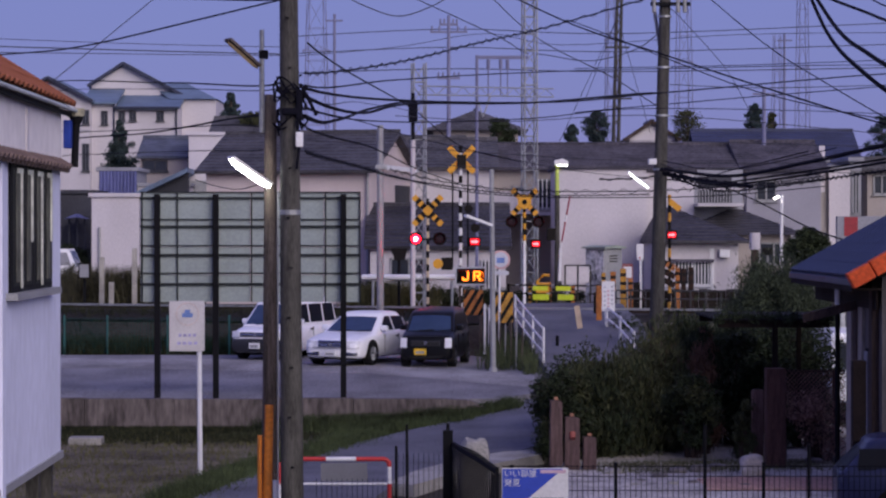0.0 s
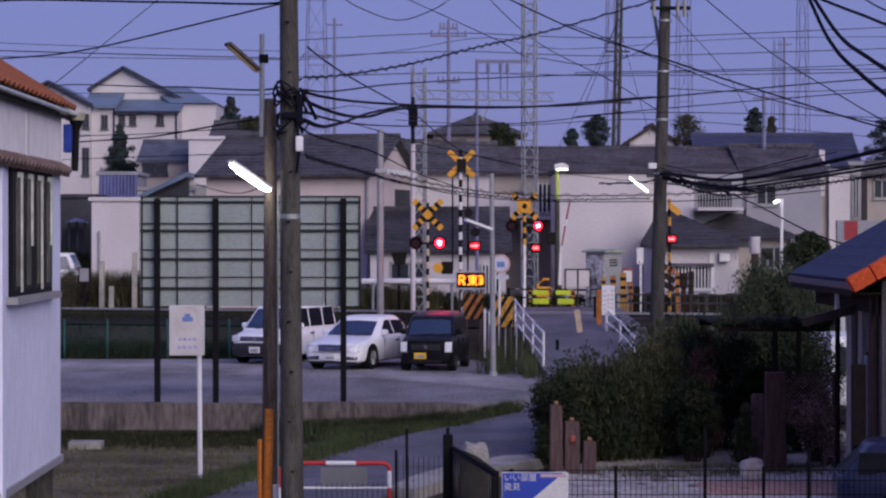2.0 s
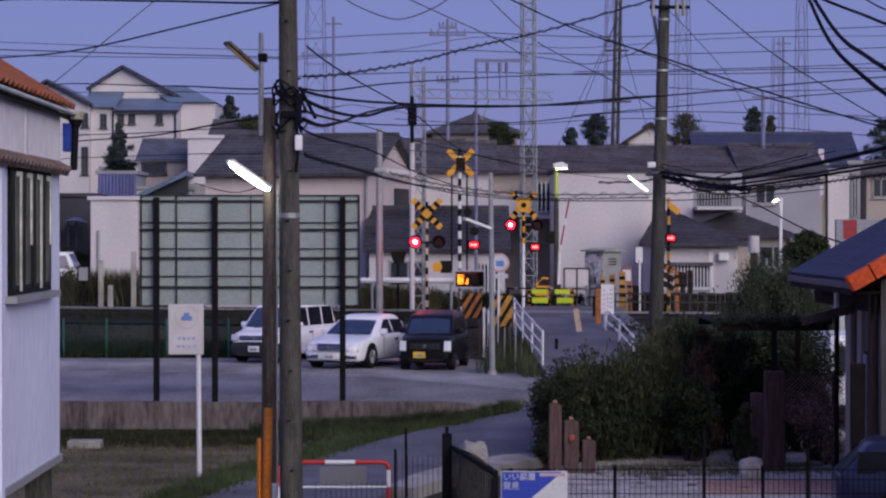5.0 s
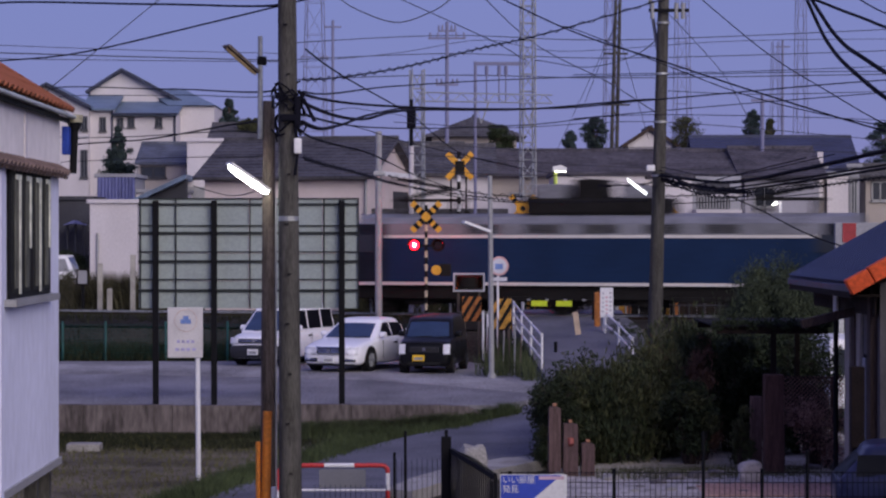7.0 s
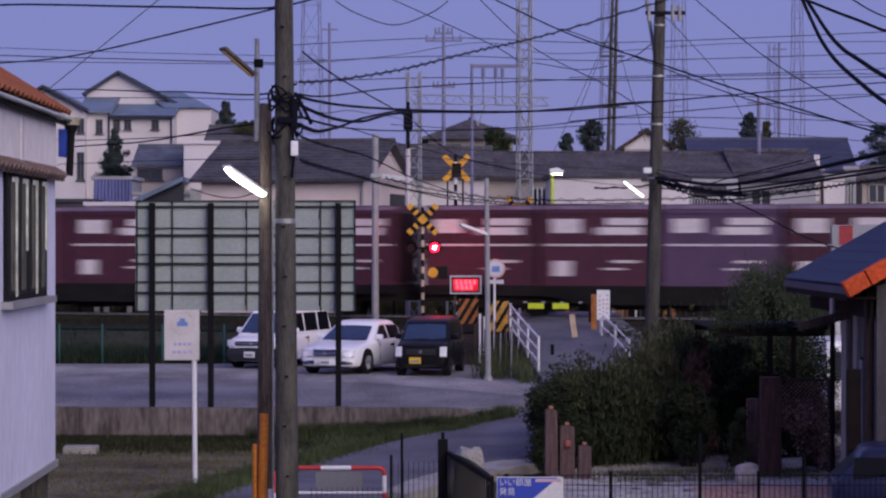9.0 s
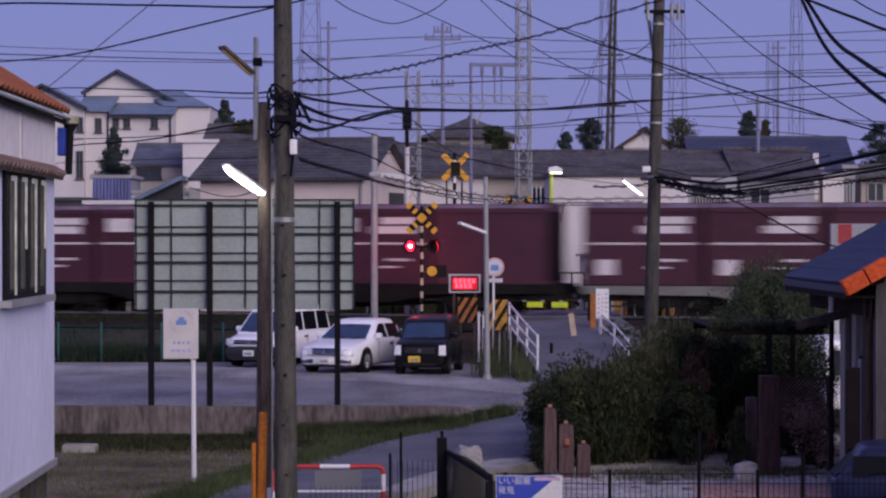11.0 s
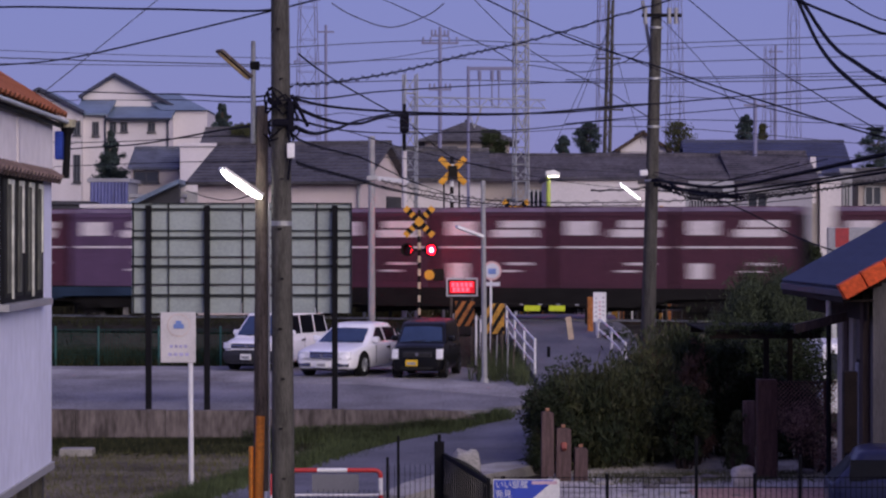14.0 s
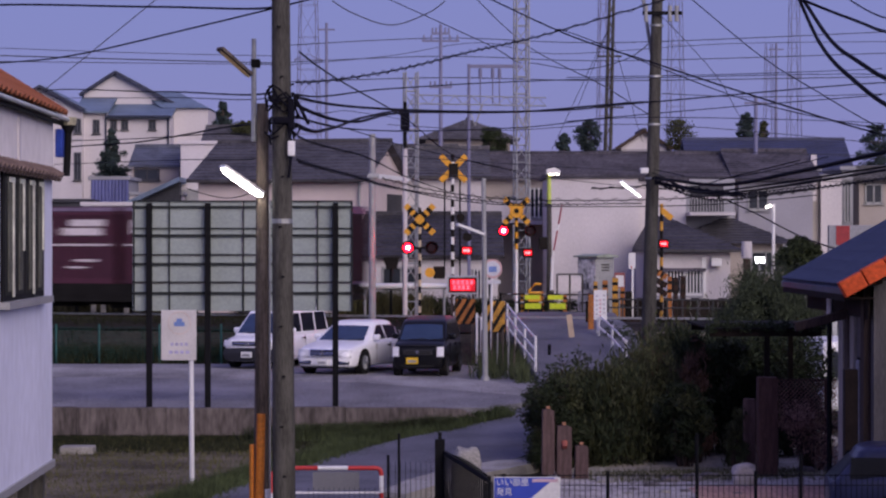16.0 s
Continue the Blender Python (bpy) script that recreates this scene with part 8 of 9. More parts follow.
# signboard behind the roof
sb = thing("shop_sign", (10.371, 62, -0.5), 0, "white signboard with a red square behind the roof", "sign")
part("board", B(-0.564, 0.845, -0.1, 0.1, 3.327+0.5, 4.130+0.5, 0.02), GREY_WALL, sb)
part("red_square", B(-0.380, -0.042, -0.115, -0.1, 3.637+0.5, 4.116+0.5), mat("sign_red", (0.3, 0.02, 0.03), 0.6), sb)
for x in (-0.4, 0.6):
    part("post", B(x - 0.06, x + 0.06, -0.06, 0.06, 0, 3.355+0.5), STEEL, sb)
pv = thing("parked_van", (9.438, 58, -0.6), 0, "white van parked behind the garden house", "car", "parked cars")
part("body", B(-0.4, 1.4, 0, 3.2, 0.35, 2.0, 0.14), CAR_WHITE, pv)
part("rear_lamp", B(-0.36, -0.26, -0.03, 0.05, 0.8, 1.05, 0.01), RED_PAINT, pv, "red rear lamp")
part("rear_window", B(-0.25, 1.2, -0.012, 0.03, 1.15, 1.75), GLASS, pv)
for x in (-0.3, 1.3):
    for y in (0.6, 2.6):
        part("wheel", R((x - 0.1, y, 0.32), (x + 0.1, y, 0.32), 0.32, 0.32, 16), RUBBER, pv)

# ---- hedges and garden ----


def sprays(bm, c, r, n, size, rng):
    """n long narrow leaves of an upright feathery shrub, most of them pointing up."""
    for _ in range(n):
        p = Vector(c) + Vector((rng.gauss(0, 0.45), rng.gauss(0, 0.45), rng.gauss(0, 0.6))) * r
        a = Vector((rng.gauss(0, 0.4), rng.gauss(0, 0.4), 1.0)).normalized()
        b = a.cross(Vector((rng.gauss(0, 1), rng.gauss(0, 1), 0.1))).normalized()
        s = size * rng.uniform(0.7, 1.6)
        bm.faces.new([bm.verts.new(p + a * s), bm.verts.new(p + b * s * 0.2), bm.verts.new(p - a * s), bm.verts.new(p - b * s * 0.2)])


def bush(name, at, size, label, seed, material, n=4200, leaf=0.07, lumps=14, second=None, category="bush", feathery=False):
    """A shrub: crooked stems and a mass of leaf blades in uneven lumps."""
    rng = random.Random(seed)
    t = thing(name, at, 0, label, category, "garden shrubs")
    sx, sy, sz = size
    st, cr, c2 = bmesh.new(), bmesh.new(), bmesh.new()
    n, leaf = int(n * 2.3), leaf * 0.68
    each = n // lumps
    for k in range(lumps):
        cx, cy = rng.uniform(-1, 1) * sx * 0.4, rng.uniform(-1, 1) * sy * 0.4
        cz = sz * rng.uniform(0.1, 0.8) * (1 - 0.35 * (abs(cx) / (sx * 0.5)) ** 2)
        rod(st, (cx * 0.3, cy * 0.3, -0.05), (cx, cy, cz), 0.03, 0.01, 5)
        r = min(sx, sz) * rng.uniform(0.2, 0.32)
        target = c2 if second and k % 4 == 3 else cr
        if feathery:
            sprays(target, (cx, cy, cz), r, each, leaf * 1.5, rng)
        else:
            leaves(target, (cx, cy, cz), r, each, leaf, rng, 0.8)
        # sprigs that break the outline
        for j in range(6):
            an, el = rng.uniform(0, 6.28), rng.uniform(-0.3, 1.2)
            tip = Vector((cx, cy, cz)) + Vector((math.cos(an) * math.cos(el), math.sin(an) * math.cos(el), math.sin(el))) * r * rng.uniform(1.0, 1.35)
            rod(st, (cx, cy, cz), tip, 0.008, 0.004, 4)
            leaves(cr, tip, 0.1, 14, leaf * 0.8, rng)
    part("stem", st, DARK_WOOD, t)
    part("foliage", cr, material, t)
    if second:
        part("foliage", c2, second, t)
    else:
        c2.free()
    return t


LEAF_FEATHER = mat("leaf_feather", (0.062, 0.068, 0.032), 0.75, var=0.6, scale=1.6, fine=7, bump=0.1)
LEAF_RUST = mat("leaf_rust", (0.12, 0.07, 0.05), 0.75, var=0.5, scale=1.6, fine=7, bump=0.1)
bush("hedge", (2.345, 48.2, -0.68), (1.091, 1.2, 2.018), "dense dark green clipped hedge beside the lane", 11, LEAF, 9000, 0.05, 22, LEAF_FEATHER, "hedge")
bush("hedge", (3.241, 49.0, -0.68), (1.670, 1.6, 1.95), "feathery olive green garden hedge", 12, LEAF_FEATHER, 9500, 0.06, 24, LEAF, "hedge", True)
bush("hedge", (4.330, 50.2, -0.68), (1.705, 1.6, 2.35), "olive green overgrown garden hedge", 13, LEAF_FEATHER, 9500, 0.06, 24, LEAF_RED, "hedge", True)
bush("hedge", (3.222, 51.2, -0.68), (1.970, 1.4, 1.95), "dense dark inner garden hedge", 22, LEAF, 6500, 0.07, 22, None, "hedge")
bush("hedge", (4.916, 52.2, -0.68), (2.245, 1.4, 2.741), "dense dark inner garden hedge", 23, LEAF, 6500, 0.07, 22, LEAF_FEATHER, "hedge", True)
bush("shrub", (4.855, 48.5, -0.68), (0.958, 1.0, 2.161), "dark green shrub before the hedge", 14, LEAF, 4200, 0.06, 14, LEAF_FEATHER)
bush("shrub", (5.18, 49.2, -0.68), (0.62, 0.7, 2.95), "rust-brown shrub with hanging leaves", 24, LEAF_RUST, 3000, 0.06, 16, LEAF, "bush", True)
bush("shrub", (5.981, 51.5, -0.68), (1.623, 1.6, 2.75), "dark evergreen shrub in shade", 15, LEAF, 6500, 0.07, 18)
bush("shrub", (7.376, 54.5, -0.68), (2.332, 2.0, 3.2), "dark evergreen shrubbery in shade", 16, LEAF, 7500, 0.07, 20)
bush("shrub", (7.25, 47.7, -0.68), (1.15, 0.5, 1.65), "twiggy reddish brown shrub before the lattice", 25, mat("leaf_twig", (0.36, 0.22, 0.18), 0.8, var=0.6, scale=2, fine=9, bump=0.1), 1500, 0.045, 14)


def dome_bush(at, width, depth, height, label, seed, material):
    """A broad clipped bush: a close skin of leaf clumps over a dome, on a few stems."""
    rng = random.Random(seed)
    t = thing("bush", at, 0, label, "bush", "garden shrubs")
    st, cr = bmesh.new(), bmesh.new()
    for k in range(7):
        an = k * 0.9
        rod(st, (0.2 * math.cos(an), 0.2 * math.sin(an), -0.05), (width * 0.3 * math.cos(an), depth * 0.3 * math.sin(an), height * 0.6), 0.05, 0.02, 6)
    for k in range(230):
        an, el = rng.uniform(0, 6.283), math.asin(rng.uniform(-0.1, 1))
        rr = rng.uniform(0.72, 1.0) * (1 + 0.07 * math.sin(an * 3 + seed) + 0.05 * math.sin(el * 7 + an * 2))
        c = (width / 2 * rr * math.cos(an) * math.cos(el), depth / 2 * rr * math.sin(an) * math.cos(el), height * (0.45 + 0.55 * rr * math.sin(el)))
        leaves(cr, c, 0.3, 110, 0.035, rng, 0.8)
        sprays(cr, c, 0.32, 220, 0.042, rng)
    part("stem", st, DARK_WOOD, t)
    part("foliage", cr, material, t)


dome_bush((8.596, 64, -0.6), 2.764, 2.6, 3.491, "broad rounded grey-green garden bush", 17, mat("leaf_mid", (0.052, 0.066, 0.04), 0.7, var=0.5, scale=1.0, fine=5, bump=0.1))
bush("shrub", (5.72, 47.2, -0.68), (0.36, 0.4, 1.6), "small yellow-green upright garden shrub", 18, LEAF_FEATHER, 1500, 0.05, 10, None, "bush", True)
bush("shrub", (7.455, 51.0, -0.68), (1.364, 1.2, 2.159), "dark low evergreen shrub by the house", 19, LEAF, 4500, 0.06, 14)
for k in range(9):
    x = 2.0 + k * 1.5
    bush("shrub", (x + 4.0, 66.5 - k * 0.2 + (k % 2), -0.6), (2.4, 1.6, 1.3 + 0.3 * (k % 3)), "dark rank undergrowth below the railway bank", 30 + k, LEAF, 2200, 0.07, 9)

for k in range(7):
    x = 1.737 + k * 0.66
    bush("shrub", (x, 91.0 - 0.15 * (k % 2), 0.8), (1.0, 0.6, 0.85 + 0.1 * (k % 2)), "dark low hedge beyond the crossing", 70 + k, LEAF, 1200, 0.06, 8)
for k in range(5):
    bush("shrub", (-15.0 + k * 0.75, 94.5 + 0.2 * (k % 2), 0.8), (1.1, 0.7, 1.62 + 0.15 * (k % 2)), "dark shrub before the parking terrace", 100 + k, LEAF, 1500, 0.06, 9)
for x, hgt in ((-15.9, 2.6), (-14.95, 2.2)):
    bush("shrub", (x, 103.0, 1.36), (1.1, 0.8, hgt), "dark evergreen shrub on the parking terrace", int(-x * 10), LEAF, 1800, 0.08, 10)
for k in range(6):
    bush("shrub", (-3.0 + k * 0.72, 89.6 - 0.15 * (k % 2), 0.8), (1.1, 0.6, 1.12 + 0.1 * (k % 2)), "dark rank hedge behind the pipe barrier", 80 + k, LEAF, 1500, 0.06, 9)
for k in range(8):
    u = 7.2 + k * 1.15
    x, y = along(u, -5.6)
    bush("shrub", (x, y, -0.1), (1.8, 1.2, 1.25 + 0.15 * (k % 3)), "dark rank shrub on the railway bank", 50 + k, LEAF, 1800, 0.07, 9)

# old timber posts at the hedge
for px, top, wpx in ((984, 708, 22), (1012, 737, 27), (1043, 772, 24)):
    g = thing("timber_post", ((px - 784) * 46 / 4400, 46, -0.7), 4, "weathered purple-brown timber post before the hedge", "post", "timber posts")
    h, w = 3.75 - (top - 410) * 46 / 4400 + 0.7, wpx * 46 / 4400
    part("timber", prism([(-w / 2, 0), (w / 2, 0), (w / 2 * 0.96, h - 0.04), (w * 0.1, h), (-w / 2 * 0.9, h - 0.02)], -0.09, 0.09), mat("post_timber", (0.13, 0.085, 0.08), 0.85, var=0.35, scale=4, fine=25, stretch=(5, 5, 0.5)), g)
    part("cap_light", B(-0.035, 0.035, -0.05, 0.04, h, h + 0.05, 0.01), mat("cap_tan", (0.45, 0.22, 0.13), 0.7), g)
    if px == 1012:
        part("red_lamp", R((0, -0.16, h - 0.4), (0, -0.09, h - 0.3), 0.05, 0.06, 10), mat("dull_red_plastic", (0.36, 0.1, 0.07), 0.6, var=0.2), g, "dull red plastic lamp")

# pergola posts and lattice
for px, top, wpx, y in ((1372, 652, 34, 46.5), (1341, 690, 20, 47.5), (1520, 638, 24, 39.8), (1480, 655, 12, 48.5)):
    g = thing("pergola_post", ((px - 784) * y / 4400, y, -0.7), 0, "dark brown timber pergola post", "post", "pergola posts")
    w = wpx * y / 4400
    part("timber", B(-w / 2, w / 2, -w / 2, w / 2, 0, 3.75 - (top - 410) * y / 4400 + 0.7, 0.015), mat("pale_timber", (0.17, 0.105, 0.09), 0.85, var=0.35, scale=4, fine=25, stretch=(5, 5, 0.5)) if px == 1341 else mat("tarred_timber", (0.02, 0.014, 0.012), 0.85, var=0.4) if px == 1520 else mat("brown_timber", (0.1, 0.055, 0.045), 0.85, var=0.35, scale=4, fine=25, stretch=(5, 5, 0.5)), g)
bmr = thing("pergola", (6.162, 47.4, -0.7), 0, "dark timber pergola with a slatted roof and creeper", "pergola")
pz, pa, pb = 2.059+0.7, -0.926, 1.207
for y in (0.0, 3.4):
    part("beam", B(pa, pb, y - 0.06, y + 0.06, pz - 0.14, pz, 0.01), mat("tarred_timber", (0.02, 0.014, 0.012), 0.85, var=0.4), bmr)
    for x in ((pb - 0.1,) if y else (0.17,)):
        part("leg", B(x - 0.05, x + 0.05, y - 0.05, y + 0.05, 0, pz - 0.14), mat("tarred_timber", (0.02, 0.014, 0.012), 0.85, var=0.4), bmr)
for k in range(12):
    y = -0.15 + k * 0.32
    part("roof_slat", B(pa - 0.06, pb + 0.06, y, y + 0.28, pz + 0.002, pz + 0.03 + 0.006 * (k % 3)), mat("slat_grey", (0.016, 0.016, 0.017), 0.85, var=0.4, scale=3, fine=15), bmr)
for k in range(20):
    bm = bmesh.new()
    leaves(bm, (pa + 0.02 + k * 0.11, -0.1 + 0.16 * (k % 3), pz + 0.02 + 0.03 * (k % 2)), 0.13, 150, 0.035, random.Random(90 + k))
    part("creeper", bm, LEAF, bmr)
lt = thing("lattice_screen", (7.253, 48.5, -0.7), 0, "brown wooden lattice garden screen", "screen")
lw, lz0, lz1 = 1.190, 0.057+0.7, 1.049+0.7
part("frame", box(box(B(-lw / 2, lw / 2, -0.02, 0.03, lz1 - 0.05, lz1), -lw / 2, lw / 2, -0.02, 0.03, lz0, lz0 + 0.05), -lw / 2, -lw / 2 + 0.05, -0.02, 0.03, 0, lz1), DARK_WOOD, lt)
for k in range(-9, 15):
    for s in (1, -1):
        c = -lw / 2 + k * lw / 14
        a, b = (c, c + (lz1 - lz0)) if s > 0 else (c + (lz1 - lz0), c)
        za, zb = lz0, lz1
        pa, pb = Vector((a, 0.01 * s, za)), Vector((b, 0.01 * s, zb))
        f0, f1 = 0.0, 1.0
        d = pb.x - pa.x
        for lim in (-lw / 2, lw / 2):
            u = (lim - pa.x) / d
            if 0 < u < 1:
                if (pa.x < lim) == (lim < 0):
                    f0 = max(f0, u)
                else:
                    f1 = min(f1, u)
        if not (-lw / 2 <= pa.lerp(pb, (f0 + f1) / 2).x <= lw / 2) or f1 - f0 < 0.05:
            continue
        bm = bmesh.new()
        bar(bm, pa.lerp(pb, f0), pa.lerp(pb, f1), 0.028, 0.012)
        part("lath", bm, mat("lath_brown", (0.32, 0.18, 0.15), 0.8, var=0.3), lt)


def stone(name, at, size, label, material, seed, group="garden stones"):
    rng = random.Random(seed)
    bm = bmesh.new()
    bmesh.ops.create_icosphere(bm, subdivisions=3, radius=1.0)
    for v in bm.verts:
        q = v.co.copy()
        q = Vector([max(-0.8, min(0.8, c)) for c in q])
        q *= 1 + 0.16 * noise.noise(q * 1.6 + Vector((seed, 0, 0)))
        v.co = Vector((q.x * size[0], q.y * size[1], (q.z + 0.75) * size[2]))
    ob = part(name, bm, material, None, smooth=True)
    ob.location = at
    return tagged(ob, label, "stone", group)


stone("stone_block", (5.594, 45, -0.7), (0.26, 0.22, 0.26), "pale squared garden stone beside the paving", mat("pale_stone", (0.52, 0.46, 0.41), 0.85, var=0.3, scale=4, fine=20, stretch=(1, 1, 3)), 3)
stone("boulder", (0.496, 39.2, -0.7), (0.3, 0.3, 0.75), "pale grey boulder behind the gate", CONCRETE, 5)
for px, y, a in ((1465, 48, 0.3), (1490, 47.4, 0.22), (1440, 47.4, 0.2), (1168, 44.6, 0.16), (1085, 45.2, 0.2), (1200, 45.4, 0.2), (1240, 45.6, 0.24), (1270, 46.2, 0.2)):
    stone("rock", ((px - 784) * y / 4400, y, -0.72), (a, a * 0.8, a * 0.5), "grey garden rock on the yard ground", CONCRETE if px % 2 else OLD_CONCRETE, px)

# rank grass and pale scraps on the ground before the hedge
rng = random.Random(8)
for k in range(16):
    px, y = 1090 + k * 15 + rng.uniform(-5, 5), 42.6 + rng.uniform(0, 3.0)
    a = rng.uniform(0.05, 0.13)
    stone("stone", ((px - 784) * y / 4400, y, -0.69), (a, a * 0.8, a * 0.45), "small pale stone on the garden ground", CONCRETE if k % 3 else OLD_CONCRETE, k + 40)

# yard surface and paving
slab("yard", [(1.6, 36), (9.0, 36), (9.0, 46.6), (2.4, 46.6), (1.9, 44)], -0.9, -0.655, mat("yard_gravel", (0.5, 0.46, 0.42), 0.95, var=0.45, scale=1.2, fine=10, bump=0.6), "dark grey gravel yard", "yard")
slab("garden_ground", [(2.45, 46.6), (9.0, 46.6), (9.0, 58), (6.3, 58), (4.6, 53.5), (3.0, 50.2)], -0.9, -0.66, mat("garden_soil", (0.42, 0.38, 0.3), 0.95, var=0.5, scale=1.0, fine=9, bump=0.6), "trodden garden ground of pale soil and grass", "ground")
pv2 = thing("paving", (0, 0, 0), 0, "brown brick paving strip in the yard", "paving", kind="structure")
PAVER = mat("paver", (0.5, 0.31, 0.25), 0.85, var=0.3, scale=4, fine=20, per=0.4)
fp = None
for i in range(10):
    for k in range(8):
        x, y = 4.505 + i * 0.26 + (0.13 if k % 2 else 0), 42.3 + k * 0.26
        if fp is None:
            fp = part("paver", B(0, 0.245, 0, 0.245, -0.05, 0.0, 0.008), PAVER, pv2)
            fp.matrix_basis = pose(x, y, -0.635)
        else:
            again(fp, x, y, -0.635 + 0.004 * ((i * 7 + k * 3) % 3))
slab("kerb", [(1.55, 36), (1.75, 36), (2.0, 44), (2.35, 46.5), (2.2, 46.6), (1.85, 44)], -0.9, -0.58, CONCRETE, "pale concrete kerb between lane and yard", "kerb")
slab("footway", [(-0.95, 42.6), (-0.5, 42.2), (0.5, 45.2), (1.9, 48.0), (3.0, 50.0), (2.7, 50.6), (1.5, 49.2), (0.3, 47.0), (-0.5, 44.7)], -0.9, -0.555, CONCRETE, "pale concrete footway edge along the lane", "pavement")

# ---- near fence, gate, barrier and board ----
nf = thing("mesh_fence", (0, 0, 0), 0, "black welded wire mesh fence of the yard", "fence", "yard fences")
FY, FT = 35.0, 0.46
xs = [2.434, 3.691, 4.518, 5.155, 6.411]
part("post", R((0.963, FY, -0.75), (0.963, FY, FT), 0.025, 0.025, 8), BLACK_IRON, nf)
for x, top in zip(xs, (0.5, 1.02, 0.5, 0.75, 0.5)):
    part("post", R((x, FY, -0.75), (x, FY, top), 0.025, 0.025, 8), BLACK_IRON, nf)
bm = bmesh.new()
x = 0.843
while x < 6.6:
    rod(bm, (x, FY, -0.68), (x, FY, FT), 0.0045, 0.0045, 4)
    x += 0.075
for z in (-0.6, -0.2, 0.1, FT - 0.16, FT - 0.02):
    rod(bm, (0.843, FY, z), (6.6, FY, z), 0.006, 0.006, 4)
tagged(part("mesh", bm, BLACK_IRON, nf), kind="stuff")
nf2 = thing("mesh_fence", (0, 0, 0), 0, "black wire mesh fence by the gate", "fence", "yard fences")
for px, top in ((720, 752), (701, 790)):
    x = (px - 784) * 36.5 / 4400
    part("post", R((x, 36.5, -0.75), (x, 36.5, 3.75 - (top - 410) * 36.5 / 4400), 0.02, 0.02, 8), BLACK_IRON, nf2)
bm = bmesh.new()
x = -1.858
while x < -0.017:
    rod(bm, (x, 36.5, -0.7), (x, 36.5, 0.5 if x > -0.697 else 0.12), 0.0035, 0.0035, 4)
    x += 0.075
tagged(part("mesh", bm, BLACK_IRON, nf2), kind="stuff")
gt = thing("sliding_gate", (0.067, 36.9, -0.7), 0, "black steel sliding gate standing open", "gate")
part("post", B(-0.07, 0.08, -0.08, 0.08, 0, 0.798+0.7, 0.01), BLACK_IRON, gt)
part("post_cap", B(-0.02, 0.03, -0.03, 0.03, 0.798+0.7, 0.899+0.7), BLACK_IRON, gt)
a, b = Vector((0.08, -0.05, 0)), Vector((0.724 - 0.067, -3.7, 0))
gw = b - a
topz = 1.3
fr = bmesh.new()
bar(fr, a + Vector((0, 0, topz)), b + Vector((0, 0, topz - 0.06)), 0.05, 0.06)
bar(fr, a + Vector((0, 0, 0.15)), b + Vector((0, 0, 0.15)), 0.05, 0.06)
bar(fr, b, b + Vector((0, 0, topz)), 0.05, 0.06)
part("gate_frame", fr, BLACK_IRON, gt)
for k in range(22):
    p = a + gw * (k + 0.5) / 22
    part("picket", B(p.x - 0.012, p.x + 0.012, p.y - 0.03, p.y + 0.03, 0.18, topz + 0.06 * math.sin(math.pi * (k + 0.5) / 22)), BLACK_IRON, gt)

ba2 = thing("arch_barrier", (-1.702, 39, -0.68), 0, "red and white arched tubular road barrier", "barrier")
hw, tz, rr = 0.860, 0.178+0.68, 0.09
def arch(t):
    """Place along the arch, t from 0 to 1."""
    total = 2 * (tz - rr) + 2 * (hw - rr) + math.pi * rr
    s = t * total
    if s < tz - rr:
        return (-hw, 0, s)
    s -= tz - rr
    if s < math.pi * rr / 2:
        an = s / rr
        return (-hw + rr - rr * math.cos(an), 0, tz - rr + rr * math.sin(an))
    s -= math.pi * rr / 2
    if s < 2 * (hw - rr):
        return (-hw + rr + s, 0, tz)
    s -= 2 * (hw - rr)
    if s < math.pi * rr / 2:
        an = s / rr
        return (hw - rr + rr * math.sin(an), 0, tz - rr + rr * math.cos(an))
    return (hw, 0, max(0, tz - rr - (s - math.pi * rr / 2)))


for a, b, c in ((0, 0.14, WHITE_PAINT), (0.14, 0.46, RED_PAINT), (0.46, 0.6, WHITE_PAINT), (0.6, 0.78, RED_PAINT), (0.78, 0.86, WHITE_PAINT), (0.86, 0.93, RED_PAINT), (0.93, 1, WHITE_PAINT)):
    bm = bmesh.new()
    tube(bm, [arch(a + (b - a) * k / 14) for k in range(15)], 0.036, 10)
    part("tube", bm, c, ba2)
part("cross_rail", R((-hw, 0, -0.212+0.68), (hw, 0, -0.212+0.68), 0.02, 0.02, 8), WHITE_PAINT, ba2)
part("notice_plate", B(-hw * 0.25, hw * 0.6, -0.02, -0.01, -0.168+0.68, 0.116+0.68), mat("clear_plate", (0.17, 0.17, 0.19), 0.4, var=0.1), ba2)

# blue and white notice board on the fence
nb = thing("notice_board", (1.289, 34.8, 0), 0, "blue and white estate notice board on the fence", "sign")
bw2, t1, t0 = 0.933, 0.436, 0.436 - 0.75
part("plate", B(-bw2 / 2, bw2 / 2, -0.012, 0.0, t0, t1, 0.003), WHITE_PAINT, nb)
part("blue_field", prism([(-bw2 / 2 + 0.01, t1 - 0.01), (bw2 * 0.42, t1 - 0.01), (-bw2 * 0.2, t0 + 0.25), (-bw2 / 2 + 0.01, t0 + 0.25)], -0.017, -0.011), BLUE_SIGN, nb)
part("brand_bar", B(bw2 * 0.08, bw2 * 0.46, -0.022, -0.016, t1 - 0.07, t1 - 0.025), mat("pink_bar", (0.62, 0.42, 0.5), 0.5), nb)
part("brand_bar", B(-bw2 * 0.05, bw2 * 0.42, -0.022, -0.012, t0 + 0.24, t0 + 0.33), BLACK_PAINT, nb)
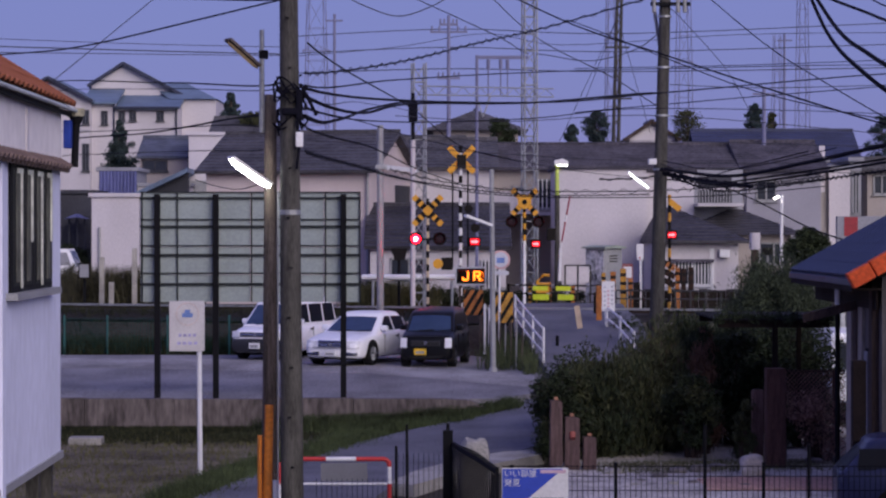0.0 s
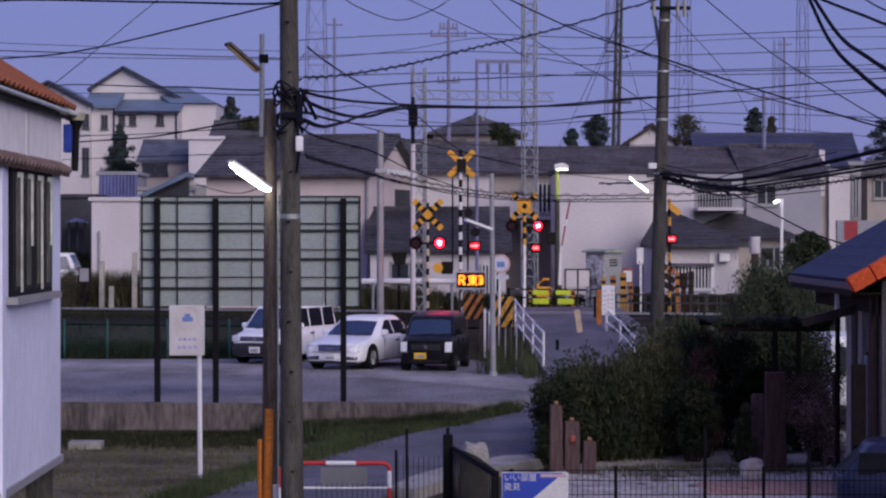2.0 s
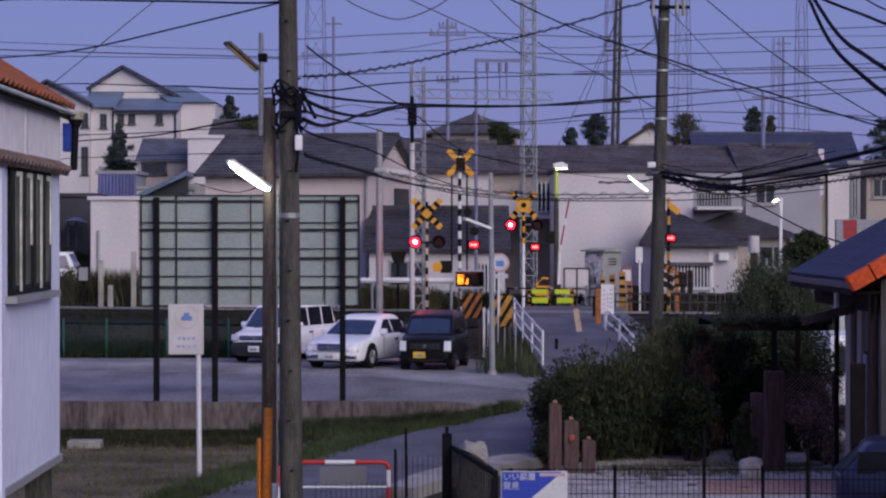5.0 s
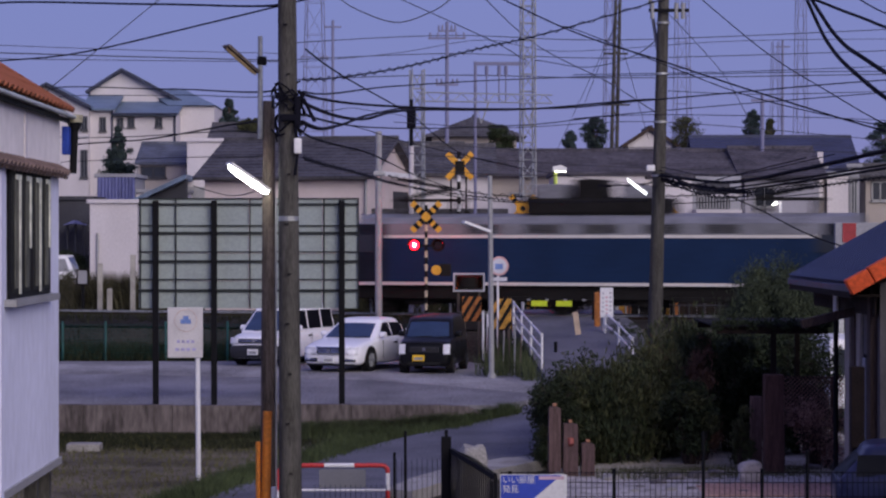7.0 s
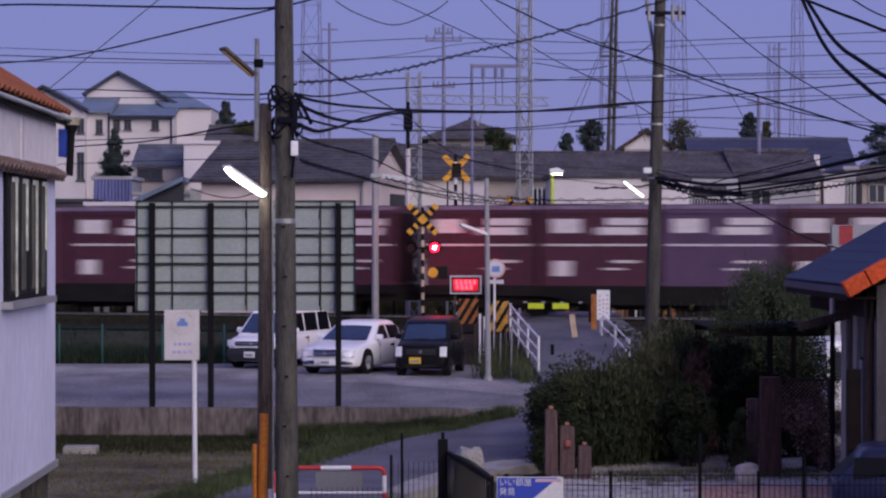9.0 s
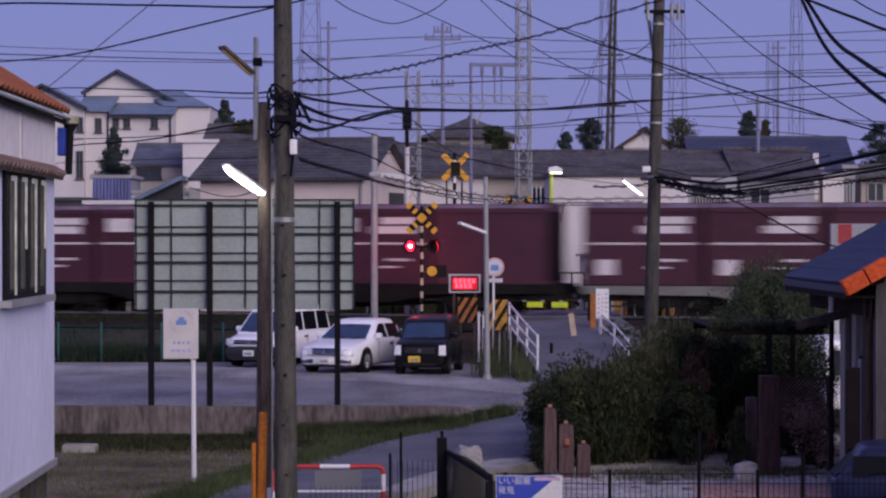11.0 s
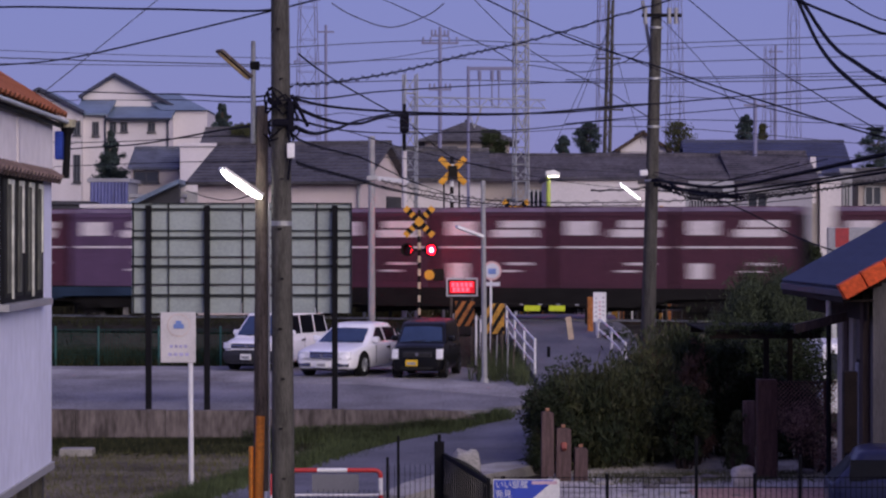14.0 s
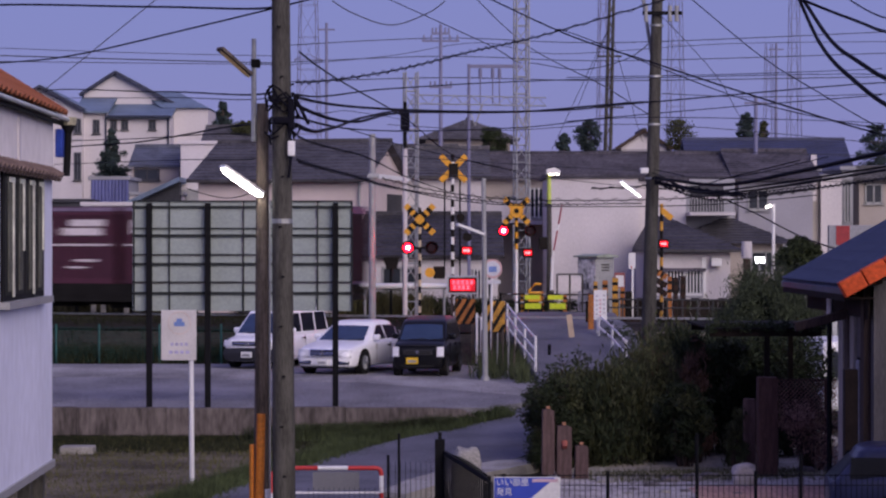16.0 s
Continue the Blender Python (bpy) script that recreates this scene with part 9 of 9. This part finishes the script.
part("brand_mark", R((-bw2 * 0.12, -0.022, t0 + 0.29), (-bw2 * 0.12, -0.012, t0 + 0.29), 0.04, 0.04, 14), RED_PAINT, nb)


def letters(parent, text, x, z, size, y, material):
    cu = bpy.data.curves.new("lettering", "FONT")
    cu.body, cu.size, cu.extrude = text, size, 0.002
    tmp = new("lettering", cu)
    bpy.context.view_layer.update()
    me = bpy.data.meshes.new_from_object(tmp.evaluated_get(bpy.context.evaluated_depsgraph_get()))
    bpy.data.objects.remove(tmp)
    me.materials.clear()
    me.materials.append(material)
    ob = new("lettering", me)
    ob.parent = parent
    ob.matrix_basis = pose(x, y, z, 90, 0, 0)
    ob["label"] = "white lettering"
    return ob


letters(nb, "いい部屋", -bw2 / 2 + 0.03, t1 - 0.115, 0.115, -0.021, WHITE_PAINT)
letters(nb, "発見", -bw2 / 2 + 0.03, t1 - 0.245, 0.115, -0.021, WHITE_PAINT)

# ---- grass ----


def blades(name, label, spots, h, material, seed, w=0.012, category="grass"):
    """Loose grass blades; spots: (x0, y0, x1, y1, spread, z0, z1, count) strips."""
    rng = random.Random(seed)
    vs, fs = [], []
    for x0, y0, x1, y1, sp_, za, zb, n in spots:
        for _ in range(n):
            u = rng.random()
            x, y = x0 + (x1 - x0) * u + rng.gauss(0, sp_), y0 + (y1 - y0) * u + rng.gauss(0, sp_)
            z = za + (zb - za) * u
            hh = h * rng.uniform(0.4, 1.3)
            lx, ly, an = rng.gauss(0, 0.35) * hh, rng.gauss(0, 0.35) * hh, rng.uniform(0, 3.14)
            dx_, dy_ = w * math.cos(an), w * math.sin(an)
            i = len(vs)
            vs += [(x - dx_, y - dy_, z - 0.03), (x + dx_, y + dy_, z - 0.03), (x + lx, y + ly, z + hh)]
            fs.append((i, i + 1, i + 2))
    me = bpy.data.meshes.new(name)
    me.from_pydata(vs, [], fs)
    me.materials.append(material)
    return tagged(new(name, me), label, category, kind="stuff")


blades("grass_verge", "rough green grass verge beside the lane", [(-4.5, 40.5, -3.6, 45.5, 0.22, -0.66, -0.66, 4500), (-3.6, 45.5, -1.5, 53.0, 0.25, -0.66, -0.62, 7000), (-1.9, 53.6, 0.6, 55.4, 0.3, -0.62, -0.45, 9000), (-3.4, 54.5, 0.6, 55.15, 0.2, -0.64, -0.5, 7000), (0.0, 54.95, 1.55, 55.95, 0.12, -0.5, -0.15, 5000), (-0.6, 54.9, 0.6, 55.25, 0.12, -0.55, -0.4, 3000)], 0.2, GRASS, 1)
blades("weeds", "tall green weeds before the retaining wall", [(-3.8, 54.5, -1.2, 55.1, 0.22, -0.65, -0.6, 7000), (-1.4, 54.7, 0.3, 55.15, 0.2, -0.62, -0.45, 4000)], 0.3, mat("tall_weeds", (0.05, 0.062, 0.03), 0.85, var=0.6, scale=1.2, fine=7), 9, 0.018)
blades("stubble", "dry brown stubble of the field", [(-10 + k * 0.8, 40, -10 + k * 0.8, 55.5, 0.3, -0.67, -0.67, 1300) for k in range(9)], 0.1, DRYGRASS, 2)
blades("weeds", "dark green weeds along the wall foot", [(-12, 55.22, -2, 55.22, 0.1, -0.69, -0.69, 9000), (-4.2, 55.0, 0.4, 55.2, 0.15, -0.67, -0.55, 6000), (-12, 54.6, -2, 54.9, 0.45, -0.68, -0.68, 9000), (-12, 53.2, -2, 53.6, 0.6, -0.67, -0.67, 9000), (-12, 52.0, -3, 52.2, 0.5, -0.67, -0.67, 4000)], 0.115, WEEDS, 3, 0.015)
blades("weeds", "tall dark weeds on the railway bank", [(-17, 76.3, -1, 76.2, 0.25, -0.05, -0.05, 12000), (-17, 77.6, -0.5, 77.2, 0.5, -0.05, 0.0, 12000), (-20, 82.2, 0.6, 77.2, 0.5, 0.0, 0.1, 16000), (-20, 83.2, 1.2, 77.6, 0.4, 0.4, 0.45, 16000), (-20, 83.8, 1.2, 78.2, 0.3, 0.8, 0.8, 9000)], 0.5, WEEDS, 4, 0.02)
blades("weeds", "tall grass and weeds beside the ramp", [(1.5, 67, 1.9, 75, 0.25, 0.0, 0.2, 900), (2.3, 65, 2.2, 74, 0.12, 0.0, 0.4, 700)], 0.55, mat("ramp_weeds", (0.065, 0.08, 0.038), 0.8, var=0.5, scale=1.2, fine=8), 5, 0.014)
blades("weeds", "brown-green scrub beyond the railway", [(-3.2, 89.5, -0.5, 89, 0.3, 0.95, 0.95, 3500)], 0.9, mat("scrub", (0.09, 0.085, 0.04), 0.8, var=0.5, scale=1.2, fine=8), 6, 0.02)

blades("weeds", "tall brown-green weeds before the white building", [(-14.0, 92.8, -10.6, 92.2, 0.4, 0.85, 0.85, 6500)], 1.35, mat("tall_scrub", (0.075, 0.07, 0.042), 0.85, var=0.6, scale=1.2, fine=6), 16, 0.024)
blades("grass", "sparse olive grass on the garden ground", [(3.0, 45.6, 7.2, 46.4, 0.35, -0.68, -0.68, 3000), (3.0, 46.8, 7.0, 47.4, 0.3, -0.68, -0.68, 2500)], 0.1, mat("garden_grass", (0.12, 0.12, 0.06), 0.85, var=0.5, scale=1.2, fine=8), 7)
# stakes beside the ramp
for k in range(7):
    x, y = 1.35 + 0.13 * k, 72.5 - 0.9 * k
    tagged(part("stake", R((x, y, -0.02), (x + 0.02, y, 1.15 + 0.15 * (k % 3)), 0.022, 0.02, 6), GREY_PAINT if k % 2 else OLD_WOOD), "thin upright garden stake beside the ramp", "stake", "stakes by the ramp")

# pale concrete block at the field's edge
tagged(part("concrete_block", B(-7.733, -7.044, 51.2, 51.7, -0.68, -0.5, 0.03), CONCRETE), "pale concrete block lying at the field edge", "block")


motions()
